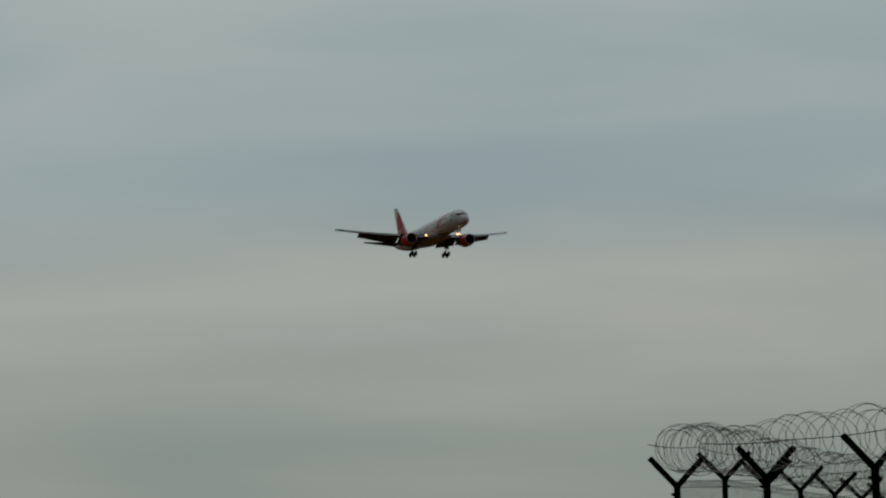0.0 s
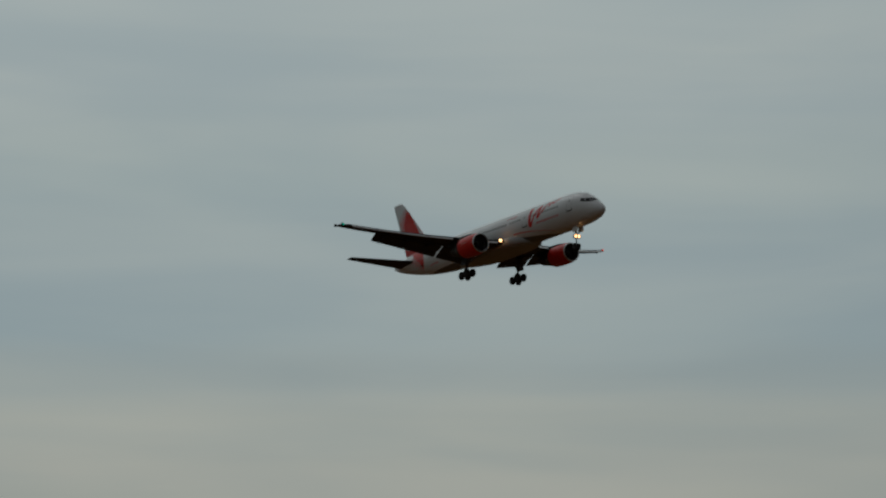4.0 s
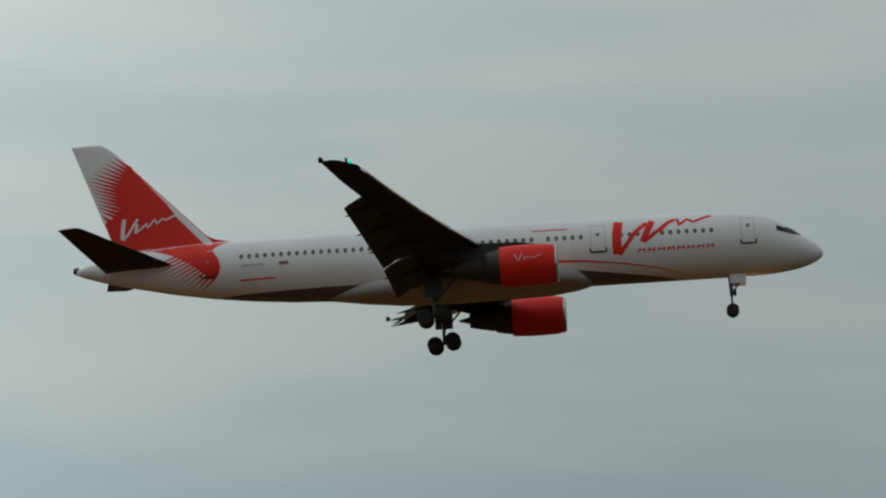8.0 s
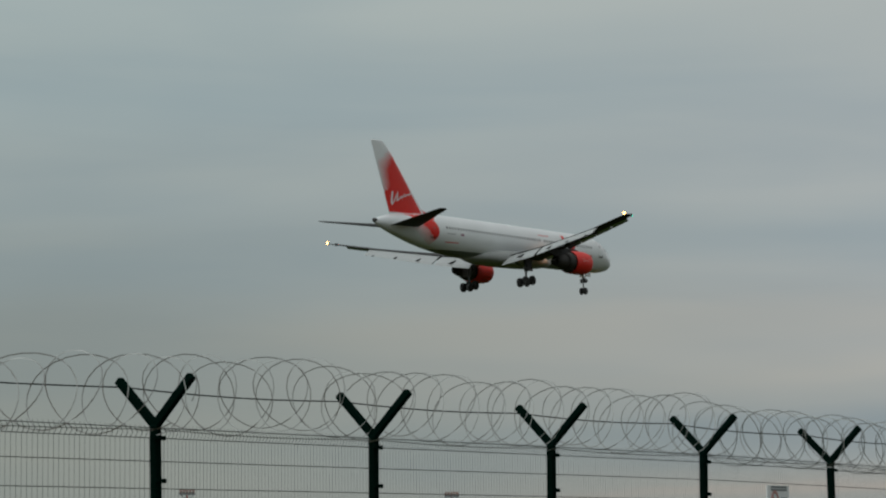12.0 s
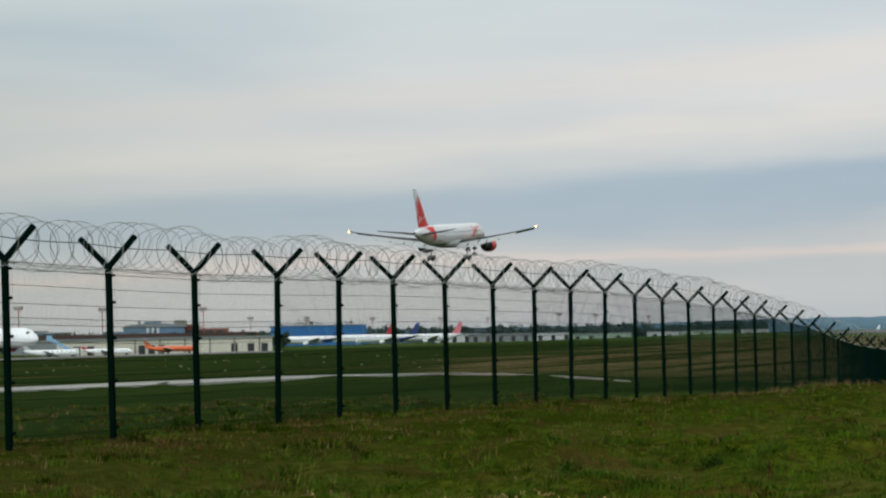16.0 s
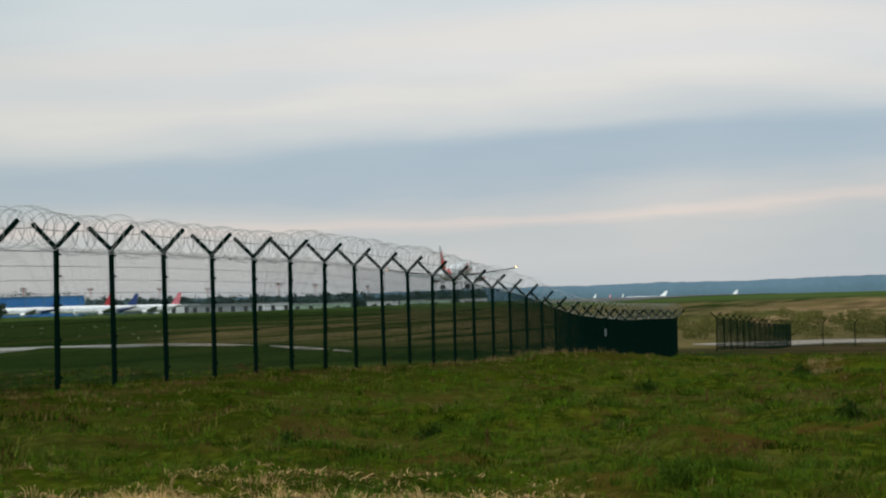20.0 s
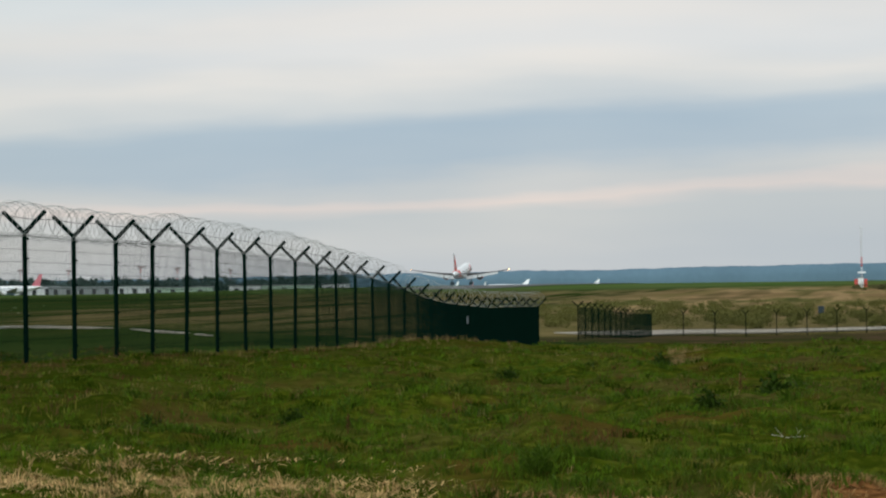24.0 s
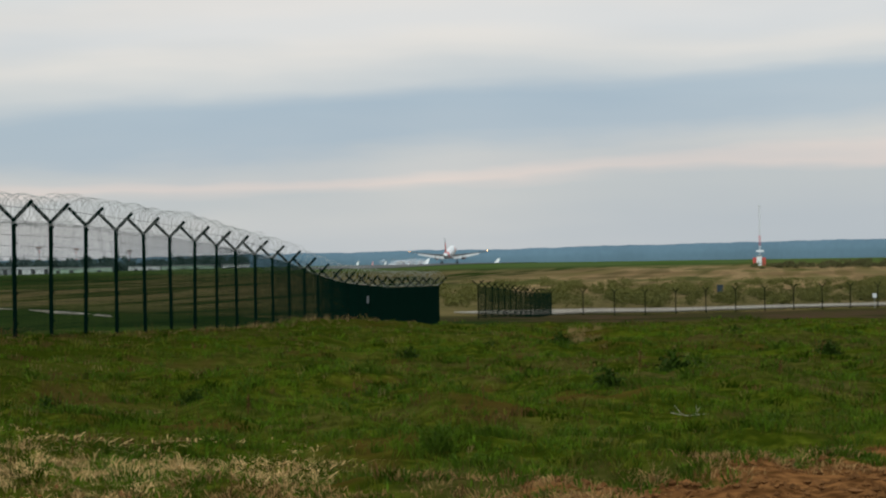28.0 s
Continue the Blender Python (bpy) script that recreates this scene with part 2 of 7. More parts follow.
def mat(name, color, rough=0.6, metal=0.0, vary=0.0, scale=3.0, bump=0.0, fine=0.0, color2=None, coat=0.0, rand=0.0, stretch=None, spec=0.5, gain=1.0):
    """A painted or natural surface: two colours blended by noise at two scales, and fine relief."""
    m = bpy.data.materials.new(name)
    m.use_nodes = True
    nt = m.node_tree
    bs = nt.nodes["Principled BSDF"]
    bs.inputs["Roughness"].default_value = rough
    bs.inputs["Metallic"].default_value = metal
    bs.inputs["Coat Weight"].default_value = coat
    bs.inputs["Specular IOR Level"].default_value = spec
    bs.inputs["Base Color"].default_value = (*color, 1)
    if vary or color2 or bump or rand:
        tc = nt.nodes.new("ShaderNodeTexCoord")
        vec = tc.outputs["Object"]
        if stretch:
            mp = nt.nodes.new("ShaderNodeMapping")
            mp.inputs["Scale"].default_value = stretch
            nt.links.new(vec, mp.inputs[0])
            vec = mp.outputs[0]
        big = nt.nodes.new("ShaderNodeTexNoise")
        big.inputs["Scale"].default_value, big.inputs["Detail"].default_value = scale, 5.0
        nt.links.new(vec, big.inputs["Vector"])
        small = nt.nodes.new("ShaderNodeTexNoise")
        small.inputs["Scale"].default_value, small.inputs["Detail"].default_value = scale * 11, 3.0
        nt.links.new(vec, small.inputs["Vector"])
        add = _node(nt, "ShaderNodeMath", operation="MULTIPLY_ADD")
        nt.links.new(small.outputs["Fac"], add.inputs[0])
        add.inputs[1].default_value = 0.5 if not fine else fine
        sub = _node(nt, "ShaderNodeMath", operation="MULTIPLY_ADD")
        nt.links.new(big.outputs["Fac"], sub.inputs[0])
        sub.inputs[1].default_value, sub.inputs[2].default_value = 1.0, -0.25
        nt.links.new(sub.outputs[0], add.inputs[2])
        last = add.outputs[0]
        if rand:
            oi = nt.nodes.new("ShaderNodeObjectInfo")
            gi = nt.nodes.new("ShaderNodeNewGeometry")
            r1 = _node(nt, "ShaderNodeMath", operation="MULTIPLY_ADD")
            nt.links.new(gi.outputs["Random Per Island"], r1.inputs[0])
            r1.inputs[1].default_value = rand
            nt.links.new(last, r1.inputs[2])
            r2 = _node(nt, "ShaderNodeMath", operation="MULTIPLY_ADD")
            nt.links.new(oi.outputs["Random"], r2.inputs[0])
            r2.inputs[1].default_value = rand * 0.5
            nt.links.new(r1.outputs[0], r2.inputs[2])
            r3 = _node(nt, "ShaderNodeMath", operation="SUBTRACT")
            nt.links.new(r2.outputs[0], r3.inputs[0])
            r3.inputs[1].default_value = rand * 0.75
            last = r3.outputs[0]
        if gain != 1.0:
            g = _node(nt, "ShaderNodeMath", operation="MULTIPLY_ADD")
            nt.links.new(last, g.inputs[0])
            g.inputs[1].default_value, g.inputs[2].default_value = gain, 0.5 - 0.5 * gain
            last = g.outputs[0]
        mix = _node(nt, "ShaderNodeMix", data_type="RGBA")
        c2 = color2 or tuple(c * (1 - vary) for c in color)
        mix.inputs["A"].default_value = (*c2, 1)
        mix.inputs["B"].default_value = (*(min(1, c * (1 + vary * 0.5)) for c in color), 1)
        cl = _node(nt, "ShaderNodeClamp")
        nt.links.new(last, cl.inputs[0])
        nt.links.new(cl.outputs[0], mix.inputs["Factor"])
        nt.links.new(mix.outputs["Result"], bs.inputs["Base Color"])
        if bump:
            b = nt.nodes.new("ShaderNodeBump")
            b.inputs["Strength"].default_value = bump
            b.inputs["Distance"].default_value = 0.02
            nt.links.new(small.outputs["Fac"], b.inputs["Height"])
            nt.links.new(b.outputs[0], bs.inputs["Normal"])
    return m


def glow(name, color, strength):
    m = bpy.data.materials.new(name)
    m.use_nodes = True
    bs = m.node_tree.nodes["Principled BSDF"]
    bs.inputs["Base Color"].default_value = (*color, 1)
    bs.inputs["Emission Color"].default_value = (*color, 1)
    bs.inputs["Emission Strength"].default_value = strength
    return m


WHITE = mat("aircraft_white_paint", (0.72, 0.735, 0.745), 0.32, vary=0.10, scale=0.35, coat=0.3)
GREY = mat("aircraft_grey_paint", (0.05, 0.051, 0.053), 0.4, vary=0.12, scale=0.5)
# far darker than wing grey: the underside's shade is in the colour
WINGGREY = mat("shaded_wing_grey", (0.034, 0.033, 0.033), 0.6, vary=0.2, scale=0.6, spec=0.15)
RED = mat("red_livery_paint", (0.70, 0.022, 0.014), 0.42, vary=0.12, scale=0.6, spec=0.25)
PALEMARK = mat("worn_pale_mark", (0.72, 0.42, 0.38), 0.5, vary=0.1, scale=1)
METAL = mat("bare_metal", (0.62, 0.62, 0.63), 0.28, 1.0, vary=0.15, scale=2)
DARKMETAL = mat("burnt_metal", (0.05, 0.046, 0.043), 0.6, 0.5, vary=0.3, scale=2)
STRUT = mat("gear_strut_paint", (0.05, 0.05, 0.05), 0.45, vary=0.25, scale=4)
RUBBER = mat("tyre_rubber", (0.022, 0.022, 0.022), 0.85, vary=0.3, scale=6)
GLASS = mat("dark_cockpit_glass", (0.008, 0.009, 0.011), 0.25, spec=0.25)
WINDOW = mat("cabin_window_glass", (0.13, 0.135, 0.14), 0.25)
SEAM = mat("seam_line", (0.44, 0.45, 0.46), 0.5)
POSTPAINT = mat("dark_green_post_paint", (0.0015, 0.0080, 0.0058), 0.85, vary=0.35, scale=5, bump=0.15, spec=0.0)
WIRE = mat("green_coated_wire", (0.0020, 0.0105, 0.0072), 0.85, vary=0.3, scale=3, spec=0.0)
RAZOR = mat("galvanised_razor_wire", (0.34, 0.34, 0.33), 0.45, 0.65, vary=0.4, scale=4)

# ---- helpers for building ----


def link(name, me, material, parent=None, label=""):
    ob = new(name, me)
    if material and not me.materials:
        me.materials.append(material)
    if parent:
        ob.parent = parent
    if label:
        ob["label"] = label
    return ob


def finish(bm, name, smooth=False):
    me = bpy.data.meshes.new(name)
    bmesh.ops.recalc_face_normals(bm, faces=bm.faces[:])
    bm.to_mesh(me)
    bm.free()
    if smooth:
        me.polygons.foreach_set("use_smooth", [True] * len(me.polygons))
    return me


def part(name, bm, material, parent, label="", smooth=False):
    return link(name, finish(bm, name, smooth), material, parent, label)


def empty(name, x=0, y=0, z=0):
    ob = new(name)
    ob.empty_display_size = 0.3
    ob.location = (x, y, z)
    return ob


def loft(bm, rings, close=True, caps=True):
    """Skin rings of points (equal counts)."""
    vs = [[bm.verts.new(p) for p in r] for r in rings]
    n = len(vs[0])
    for a, b in zip(vs, vs[1:]):
        for i in range(n if close else n - 1):
            j = (i + 1) % n
            bm.faces.new((a[i], a[j], b[j], b[i]))
    if caps and close:
        bm.faces.new(vs[0])
        bm.faces.new(vs[-1][::-1])
    return vs


def box(bm, cx, cy, cz, sx, sy, sz, rot=None, bevel=0.0):
    m = Matrix.Translation((cx, cy, cz)) @ (rot.to_4x4() if rot else Matrix()) @ Matrix.Diagonal((sx, sy, sz, 1))
    r = bmesh.ops.create_cube(bm, size=1.0, matrix=m)
    if bevel:
        es = {e for v in r["verts"] for e in v.link_edges}
        bmesh.ops.bevel(bm, geom=list(es), offset=bevel, segments=1, affect="EDGES")


def tube(bm, a, b, r0, r1=None, n=10):
    a, b = Vector(a), Vector(b)
    d = b - a
    q = d.to_track_quat("Z", "Y")
    r1 = r0 if r1 is None else r1
    loft(bm, [[a + q @ Vector((r0 * math.cos(6.28318 * i / n), r0 * math.sin(6.28318 * i / n), 0)) for i in range(n)],
              [b + q @ Vector((r1 * math.cos(6.28318 * i / n), r1 * math.sin(6.28318 * i / n), 0)) for i in range(n)]])


def smooth01(a, b, v):
    t = np.clip((v - a) / (b - a), 0, 1)
    return t * t * (3 - 2 * t)

# ---- the ground ----


def ground_z(x, y):
    """Height of the land: a flat verge by the camera, a dip beyond it, the airfield rising again to the runway."""
    x, y = np.asarray(x, float), np.asarray(y, float)
    verge = 0.28 * smooth01(4, 15, -x) * (1 - smooth01(40, 70, y))
    side = np.interp(y, [-1e4, 62, 75, 88, 93, 97, 101, 105, 110, 115, 120, 137, 210, 300, 420, 700, 1000, 1500, 2200, 1e4],
                     [0, 0, -.2, -.65, -.87, -1.17, -1.47, -1.7, -1.85, -2.0, -2.1, -2.25, -2.75, -4.2, -3.9, -1.6, .1, .1, -7, -9])
    field = np.interp(y, [-1e4, 600, 1150, 1500, 2200, 1e4], [-2.2, -2.2, .1, .1, -7, -9])
    west = smooth01(230, 420, -x)
    field = field * (1 - west) + np.minimum(field, -3.0) * west
    dip = np.interp(-x, [-400, -30, 16, 22, 61, 130, 5000], [0, 0, 0, .10, .38, 1, 1])
    # nearer than the end of the fence the airfield side stands higher, with the perimeter road on it
    bank = np.interp(-x, [16, 20, 45], [0, .15, 1])
    shelf = side * (1 - bank) + np.interp(-x, [30, 45, 66, 130, 300], [-.3, -.45, -.5, -2.0, -2.2]) * bank
    far = smooth01(140, 200, y)
    hollow = 0.62 * np.exp(-((x + 27) / 24) ** 2 - ((y - 285) / 60) ** 2)
    mound = 0.36 * np.exp(-((x + 12.4) ** 2 + (y - 71.0) ** 2 / 4) / 4.5)
    return verge + shelf * (1 - far) + (side * (1 - dip) + field * dip) * far + mound - hollow


_swells = [(a, w, p) for a, w, p in zip(np.random.RandomState(3).uniform(0, 6.28, 30), np.geomspace(0.55, 7.0, 30), np.random.RandomState(4).uniform(0, 6.28, 30))]


def lumps(x, y):
    """Tussocks and hollows of the turf, fading out with distance."""
    b = 0
    for a, w, p in _swells:
        b = b + np.sin((x * math.cos(a) + y * math.sin(a)) * 6.28 / w + p) * 0.0125 * w ** 0.5
    return (b - 0.03) * (1 - smooth01(90, 300, np.hypot(x, y))) * (1 - 0.7 * np.exp(-((x + 16) / 3.0) ** 2))


def make_ground():
    rr = np.concatenate([np.linspace(0.5, 14, 10), np.geomspace(15, 130, 120), np.geomspace(136, 4900, 70)])
    n = 900
    an = np.linspace(0, 2 * np.pi, n, endpoint=False)
    X = (rr[:, None] * np.sin(an)[None]).ravel()
    Y = (rr[:, None] * np.cos(an)[None]).ravel()
    Z = ground_z(X, Y)
    Z = Z + lumps(X, Y)
    verts = [(0, 0, float(ground_z(0, 0)))] + list(zip(X.tolist(), Y.tolist(), Z.tolist()))
    faces = [(0, 1 + (i + 1) % n, 1 + i) for i in range(n)]
    for k in range(len(rr) - 1):
        b = 1 + k * n
        faces += [(b + i, b + (i + 1) % n, b + n + (i + 1) % n, b + n + i) for i in range(n)]
    me = bpy.data.meshes.new("ground")
    me.from_pydata(verts, [], faces)
    me.polygons.foreach_set("use_smooth", [True] * len(me.polygons))
    ob = link("ground", me, GROUND)
    return tagged(ob, "uneven green grassland with dry straw patches round the airfield", "ground", kind="structure")


def ground_material():
    """Short turf with dry straw and bare soil, in zones of the plan broken up by noise."""
    m = bpy.data.materials.new("turf_straw_and_soil")
    m.use_nodes = True
    nt = m.node_tree
    bs = nt.nodes["Principled BSDF"]
    bs.inputs["Roughness"].default_value = 0.95
    bs.inputs["Specular IOR Level"].default_value = 0.0
    tc = nt.nodes.new("ShaderNodeTexCoord")
    sp = nt.nodes.new("ShaderNodeSeparateXYZ")
    nt.links.new(tc.outputs["Object"], sp.inputs[0])

    def noise_tex(scale, detail=4.0, stretch=None):
        n = nt.nodes.new("ShaderNodeTexNoise")
        n.inputs["Scale"].default_value, n.inputs["Detail"].default_value = scale, detail
        v = tc.outputs["Object"]
        if stretch:
            mp = nt.nodes.new("ShaderNodeMapping")
            mp.inputs["Scale"].default_value = stretch
            nt.links.new(v, mp.inputs[0])
            v = mp.outputs[0]
        nt.links.new(v, n.inputs["Vector"])
        return n.outputs["Fac"]

    def ramp(src, lo, hi):
        r = nt.nodes.new("ShaderNodeMapRange")
        r.interpolation_type = "SMOOTHSTEP"
        r.inputs["From Min"].default_value, r.inputs["From Max"].default_value = lo, hi
        nt.links.new(src, r.inputs["Value"])
        return r.outputs[0]

    def op(kind, a, b):
        n = _node(nt, "ShaderNodeMath", operation=kind)
        for k, v in ((0, a), (1, b)):
            if isinstance(v, (int, float)):
                n.inputs[k].default_value = v
            else:
                nt.links.new(v, n.inputs[k])
        return n.outputs[0]

    def mix(f, a, b):
        n = _node(nt, "ShaderNodeMix", data_type="RGBA")
        nt.links.new(f, n.inputs["Factor"])
        for key, v in (("A", a), ("B", b)):
            if isinstance(v, tuple):
                n.inputs[key].default_value = (*v, 1)
            else:
                nt.links.new(v, n.inputs[key])
        return n.outputs["Result"]
    X, Y = sp.outputs["X"], sp.outputs["Y"]
    big, mid, fine = noise_tex(0.09), noise_tex(0.7), noise_tex(6.0, 5.0)
    far = noise_tex(0.02, 4.0, (1.5, 0.35, 1))
    blot = noise_tex(0.055, 3.0, (1.5, 0.09, 1))
    spots = noise_tex(0.16, 3.0, (1.1, 0.05, 1))
    clump = noise_tex(1.9, 4.0)
    rust = noise_tex(0.42, 5.0)
    turf = mix(ramp(mid, 0.35, 0.68), TURF_DARK, TURF)
    turf = mix(ramp(fine, 0.42, 0.75), turf, TURF_LIGHT)
    turf = mix(op("MULTIPLY", ramp(clump, 0.54, 0.66), 0.75), turf, TURF_DARK)
    turf = mix(op("MULTIPLY", ramp(rust, 0.55, 0.67), 0.75), turf, (0.060, 0.032, 0.009))
    turf = mix(op("MULTIPLY", op("SUBTRACT", 1.0, ramp(X, -14.0, -6.0)), 0.85), turf, TURF_DARK)
    thatch = mix(ramp(fine, 0.3, 0.7), (0.026, 0.024, 0.006), (0.064, 0.052, 0.016))
    # dry thatch lies in patches on the verge
    col = mix(op("MULTIPLY", ramp(op("ADD", op("MULTIPLY", mid, 0.5), op("MULTIPLY", big, 0.6)), 0.525, 0.62), op("MULTIPLY", ramp(X, -18.0, -16.0), op("ADD", op("MULTIPLY", ramp(X, -9.0, -3.0), 0.45), 0.35))), turf, thatch)
    # darker, deeper green on the airfield
    meadow = mix(ramp(spots, 0.40, 0.62), (0.013, 0.026, 0.007), (0.023, 0.037, 0.010))
    meadow = mix(op("MULTIPLY", ramp(blot, 0.52, 0.66), 0.6), meadow, (0.034, 0.037, 0.012))
    col = mix(op("MULTIPLY", op("SUBTRACT", 1.0, ramp(X, -20.0, -17.0)), 0.85), col, meadow)
    # straw field beyond the dip, green again towards the runway
    straw = mix(ramp(far, 0.40, 0.60), (0.150, 0.098, 0.048), (0.31, 0.205, 0.108))
    straw = mix(ramp(op("ADD", far, op("MULTIPLY", mid, 0.25)), 0.62, 0.74), straw, (0.065, 0.066, 0.02))
    straw = mix(op("MULTIPLY", ramp(blot, 0.50, 0.62), 0.55), straw, (0.085, 0.080, 0.026))
    straw = mix(op("MULTIPLY", ramp(spots, 0.48, 0.62), 0.45), straw, (0.115, 0.086, 0.036))
    wav = op("ADD", Y, op("ADD", op("MULTIPLY", far, 120.0), op("MULTIPLY", blot, 90.0)))
    zone = op("MULTIPLY", ramp(wav, 375.0, 440.0), op("SUBTRACT", 1.0, ramp(wav, 880.0, 1000.0)))
    fan = op("ADD", X, op("MULTIPLY", Y, 0.40))
    zone = op("MULTIPLY", zone, ramp(op("ADD", fan, op("MULTIPLY", op("SUBTRACT", spots, 0.5), 60.0)), 0.0, 34.0))
    zone = op("MULTIPLY", zone, op("SUBTRACT", 1.0, ramp(op("SUBTRACT", op("ADD", op("MULTIPLY", X, -4.0), op("MULTIPLY", blot, 160.0)), op("MULTIPLY", Y, 0.6)), 300.0, 420.0)))
    zone = op("MULTIPLY", zone, op("ADD", op("MULTIPLY", ramp(X, -75.0, -45.0), 0.55), op("MULTIPLY", ramp(spots, 0.38, 0.52), 0.45)))
    col = mix(zone, col, straw)
    # a dry belt on the airfield side of the fence
    belt = op("MULTIPLY", ramp(op("ADD", Y, op("MULTIPLY", big, 40.0)), 85.0, 130.0), op("SUBTRACT", 1.0, ramp(wav, 330.0, 420.0)))
    belt = op("MULTIPLY", belt, op("SUBTRACT", 1.0, ramp(X, -36.0, -25.0)))
    belt = op("MULTIPLY", belt, ramp(op("ADD", X, op("MULTIPLY", Y, 0.33)), 8.0, 34.0))
    belt = op("MULTIPLY", belt, ramp(X, -230.0, -90.0))
    col = mix(op("MULTIPLY", op("MULTIPLY", belt, 0.7), ramp(op("ADD", op("MULTIPLY", spots, 0.6), op("MULTIPLY", blot, 0.4)), 0.45, 0.58)), col, mix(ramp(mid, 0.4, 0.6), mix(ramp(blot, 0.42, 0.58), (0.085, 0.057, 0.025), (0.034, 0.036, 0.011)), (0.150, 0.097, 0.048)))
    # brown bank below the far fence
    bankz = op("MULTIPLY", ramp(op("ADD", Y, op("MULTIPLY", big, 30.0)), 192.0, 206.0), op("SUBTRACT", 1.0, ramp(Y, 300.0, 306.0)))
    bankz = op("MULTIPLY", bankz, ramp(X, -40.0, -28.0))
    col = mix(op("MULTIPLY", bankz, ramp(mid, 0.30, 0.52)), col, mix(ramp(big, 0.42, 0.6), (0.026, 0.026, 0.010), (0.058, 0.036, 0.022)))
    # olive scrub ground behind the far fence
    scrub = op("MULTIPLY", ramp(Y, 304.0, 312.0), op("SUBTRACT", 1.0, ramp(wav, 470.0, 560.0)))
    scrub = op("MULTIPLY", scrub, ramp(X, -75.0, -45.0))
    col = mix(op("MULTIPLY", scrub, 0.85), col, mix(ramp(mid, 0.38, 0.62), (0.055, 0.052, 0.016), (0.13, 0.10, 0.045)))
    # paler, muted grass towards the runway, the haze of distance put into its colour
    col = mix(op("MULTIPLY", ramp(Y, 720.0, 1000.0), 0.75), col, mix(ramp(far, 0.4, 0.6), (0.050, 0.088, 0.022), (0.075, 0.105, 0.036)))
    # drier, olive-brown grass beyond the perimeter road
    dryz = op("MULTIPLY", op("SUBTRACT", 1.0, ramp(op("ADD", X, op("MULTIPLY", Y, 0.46)), -14.0, 6.0)), op("SUBTRACT", 1.0, ramp(X, -70.0, -62.0)))
    col = mix(op("MULTIPLY", dryz, op("MULTIPLY", ramp(spots, 0.52, 0.66), 0.7)), col, (0.062, 0.052, 0.018))
    # bare red-brown soil by the path at the camera's feet
    edge = op("MAXIMUM", op("SUBTRACT", op("ADD", op("MULTIPLY", X, 2.1), 22.5), Y), op("SUBTRACT", 17.9, Y))
    edge = op("ADD", edge, op("MULTIPLY", op("SUBTRACT", noise_tex(1.3), 0.5), 3.4))
    soil = mix(ramp(fine, 0.35, 0.7), (0.062, 0.027, 0.009), (0.205, 0.092, 0.032))
    col = mix(ramp(edge, -0.15, 0.35), col, soil)
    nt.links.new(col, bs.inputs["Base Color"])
    b = nt.nodes.new("ShaderNodeBump")
    b.inputs["Strength"].default_value, b.inputs["Distance"].default_value = 0.7, 0.05
    nt.links.new(fine, b.inputs["Height"])
    nt.links.new(b.outputs[0], bs.inputs["Normal"])
    return m


TURF, TURF_DARK, TURF_LIGHT = (0.044, 0.062, 0.003), (0.017, 0.025, 0.002), (0.072, 0.082, 0.008)
GROUND = ground_material()

make_ground()

# ---- perimeter fence ----
POST_H, STEP = 2.5, 3.252


def build_post(h=POST_H):
    root = empty("fence_post")
    bm = bmesh.new()
    box(bm, 0, 0, h / 2 - 0.15, 0.082, 0.082, h + 0.3, bevel=0.010)
    part("upright", bm, POSTPAINT, root)
    for sx in (-1, 1):
        bm = bmesh.new()
        rot = Matrix.Rotation(sx * radians(45), 3, "Y")
        box(bm, sx * 0.213, 0, h + 0.205, 0.075, 0.07, 0.60, rot=rot, bevel=0.008)
        part("arm", bm, POSTPAINT, root)
    for z in (0.25, 0.9, 1.5, 2.0, 2.38):
        bm = bmesh.new()
        box(bm, 0.055, 0, z, 0.03, 0.14, 0.04, bevel=0.006)
        part("clip", bm, POSTPAINT, root)
    return tagged(root, "dark green steel fence post with two slanting arms", "fence post", "posts of the airfield fence")


def prism(V, F, a, b, r):
    """A thin four-sided bar from a to b."""
    a, b = np.array(a), np.array(b)
    u = np.array((r, 0, 0))
    v = np.array((0, r, 0)) if abs(b[2] - a[2]) > abs(b[1] - a[1]) else np.array((0, 0, r))
    k = len(V)
    for p in (a, b):
        V.extend([tuple(p + u + v), tuple(p + u - v), tuple(p - u - v), tuple(p - u + v)])
    F.extend([(k + i, k + (i + 1) % 4, k + 4 + (i + 1) % 4, k + 4 + i) for i in range(4)])


def raw(name, V, F, m):
    me = bpy.data.meshes.new(name)
    me.from_pydata(V, [], F)
    me.materials.append(m)
    return me


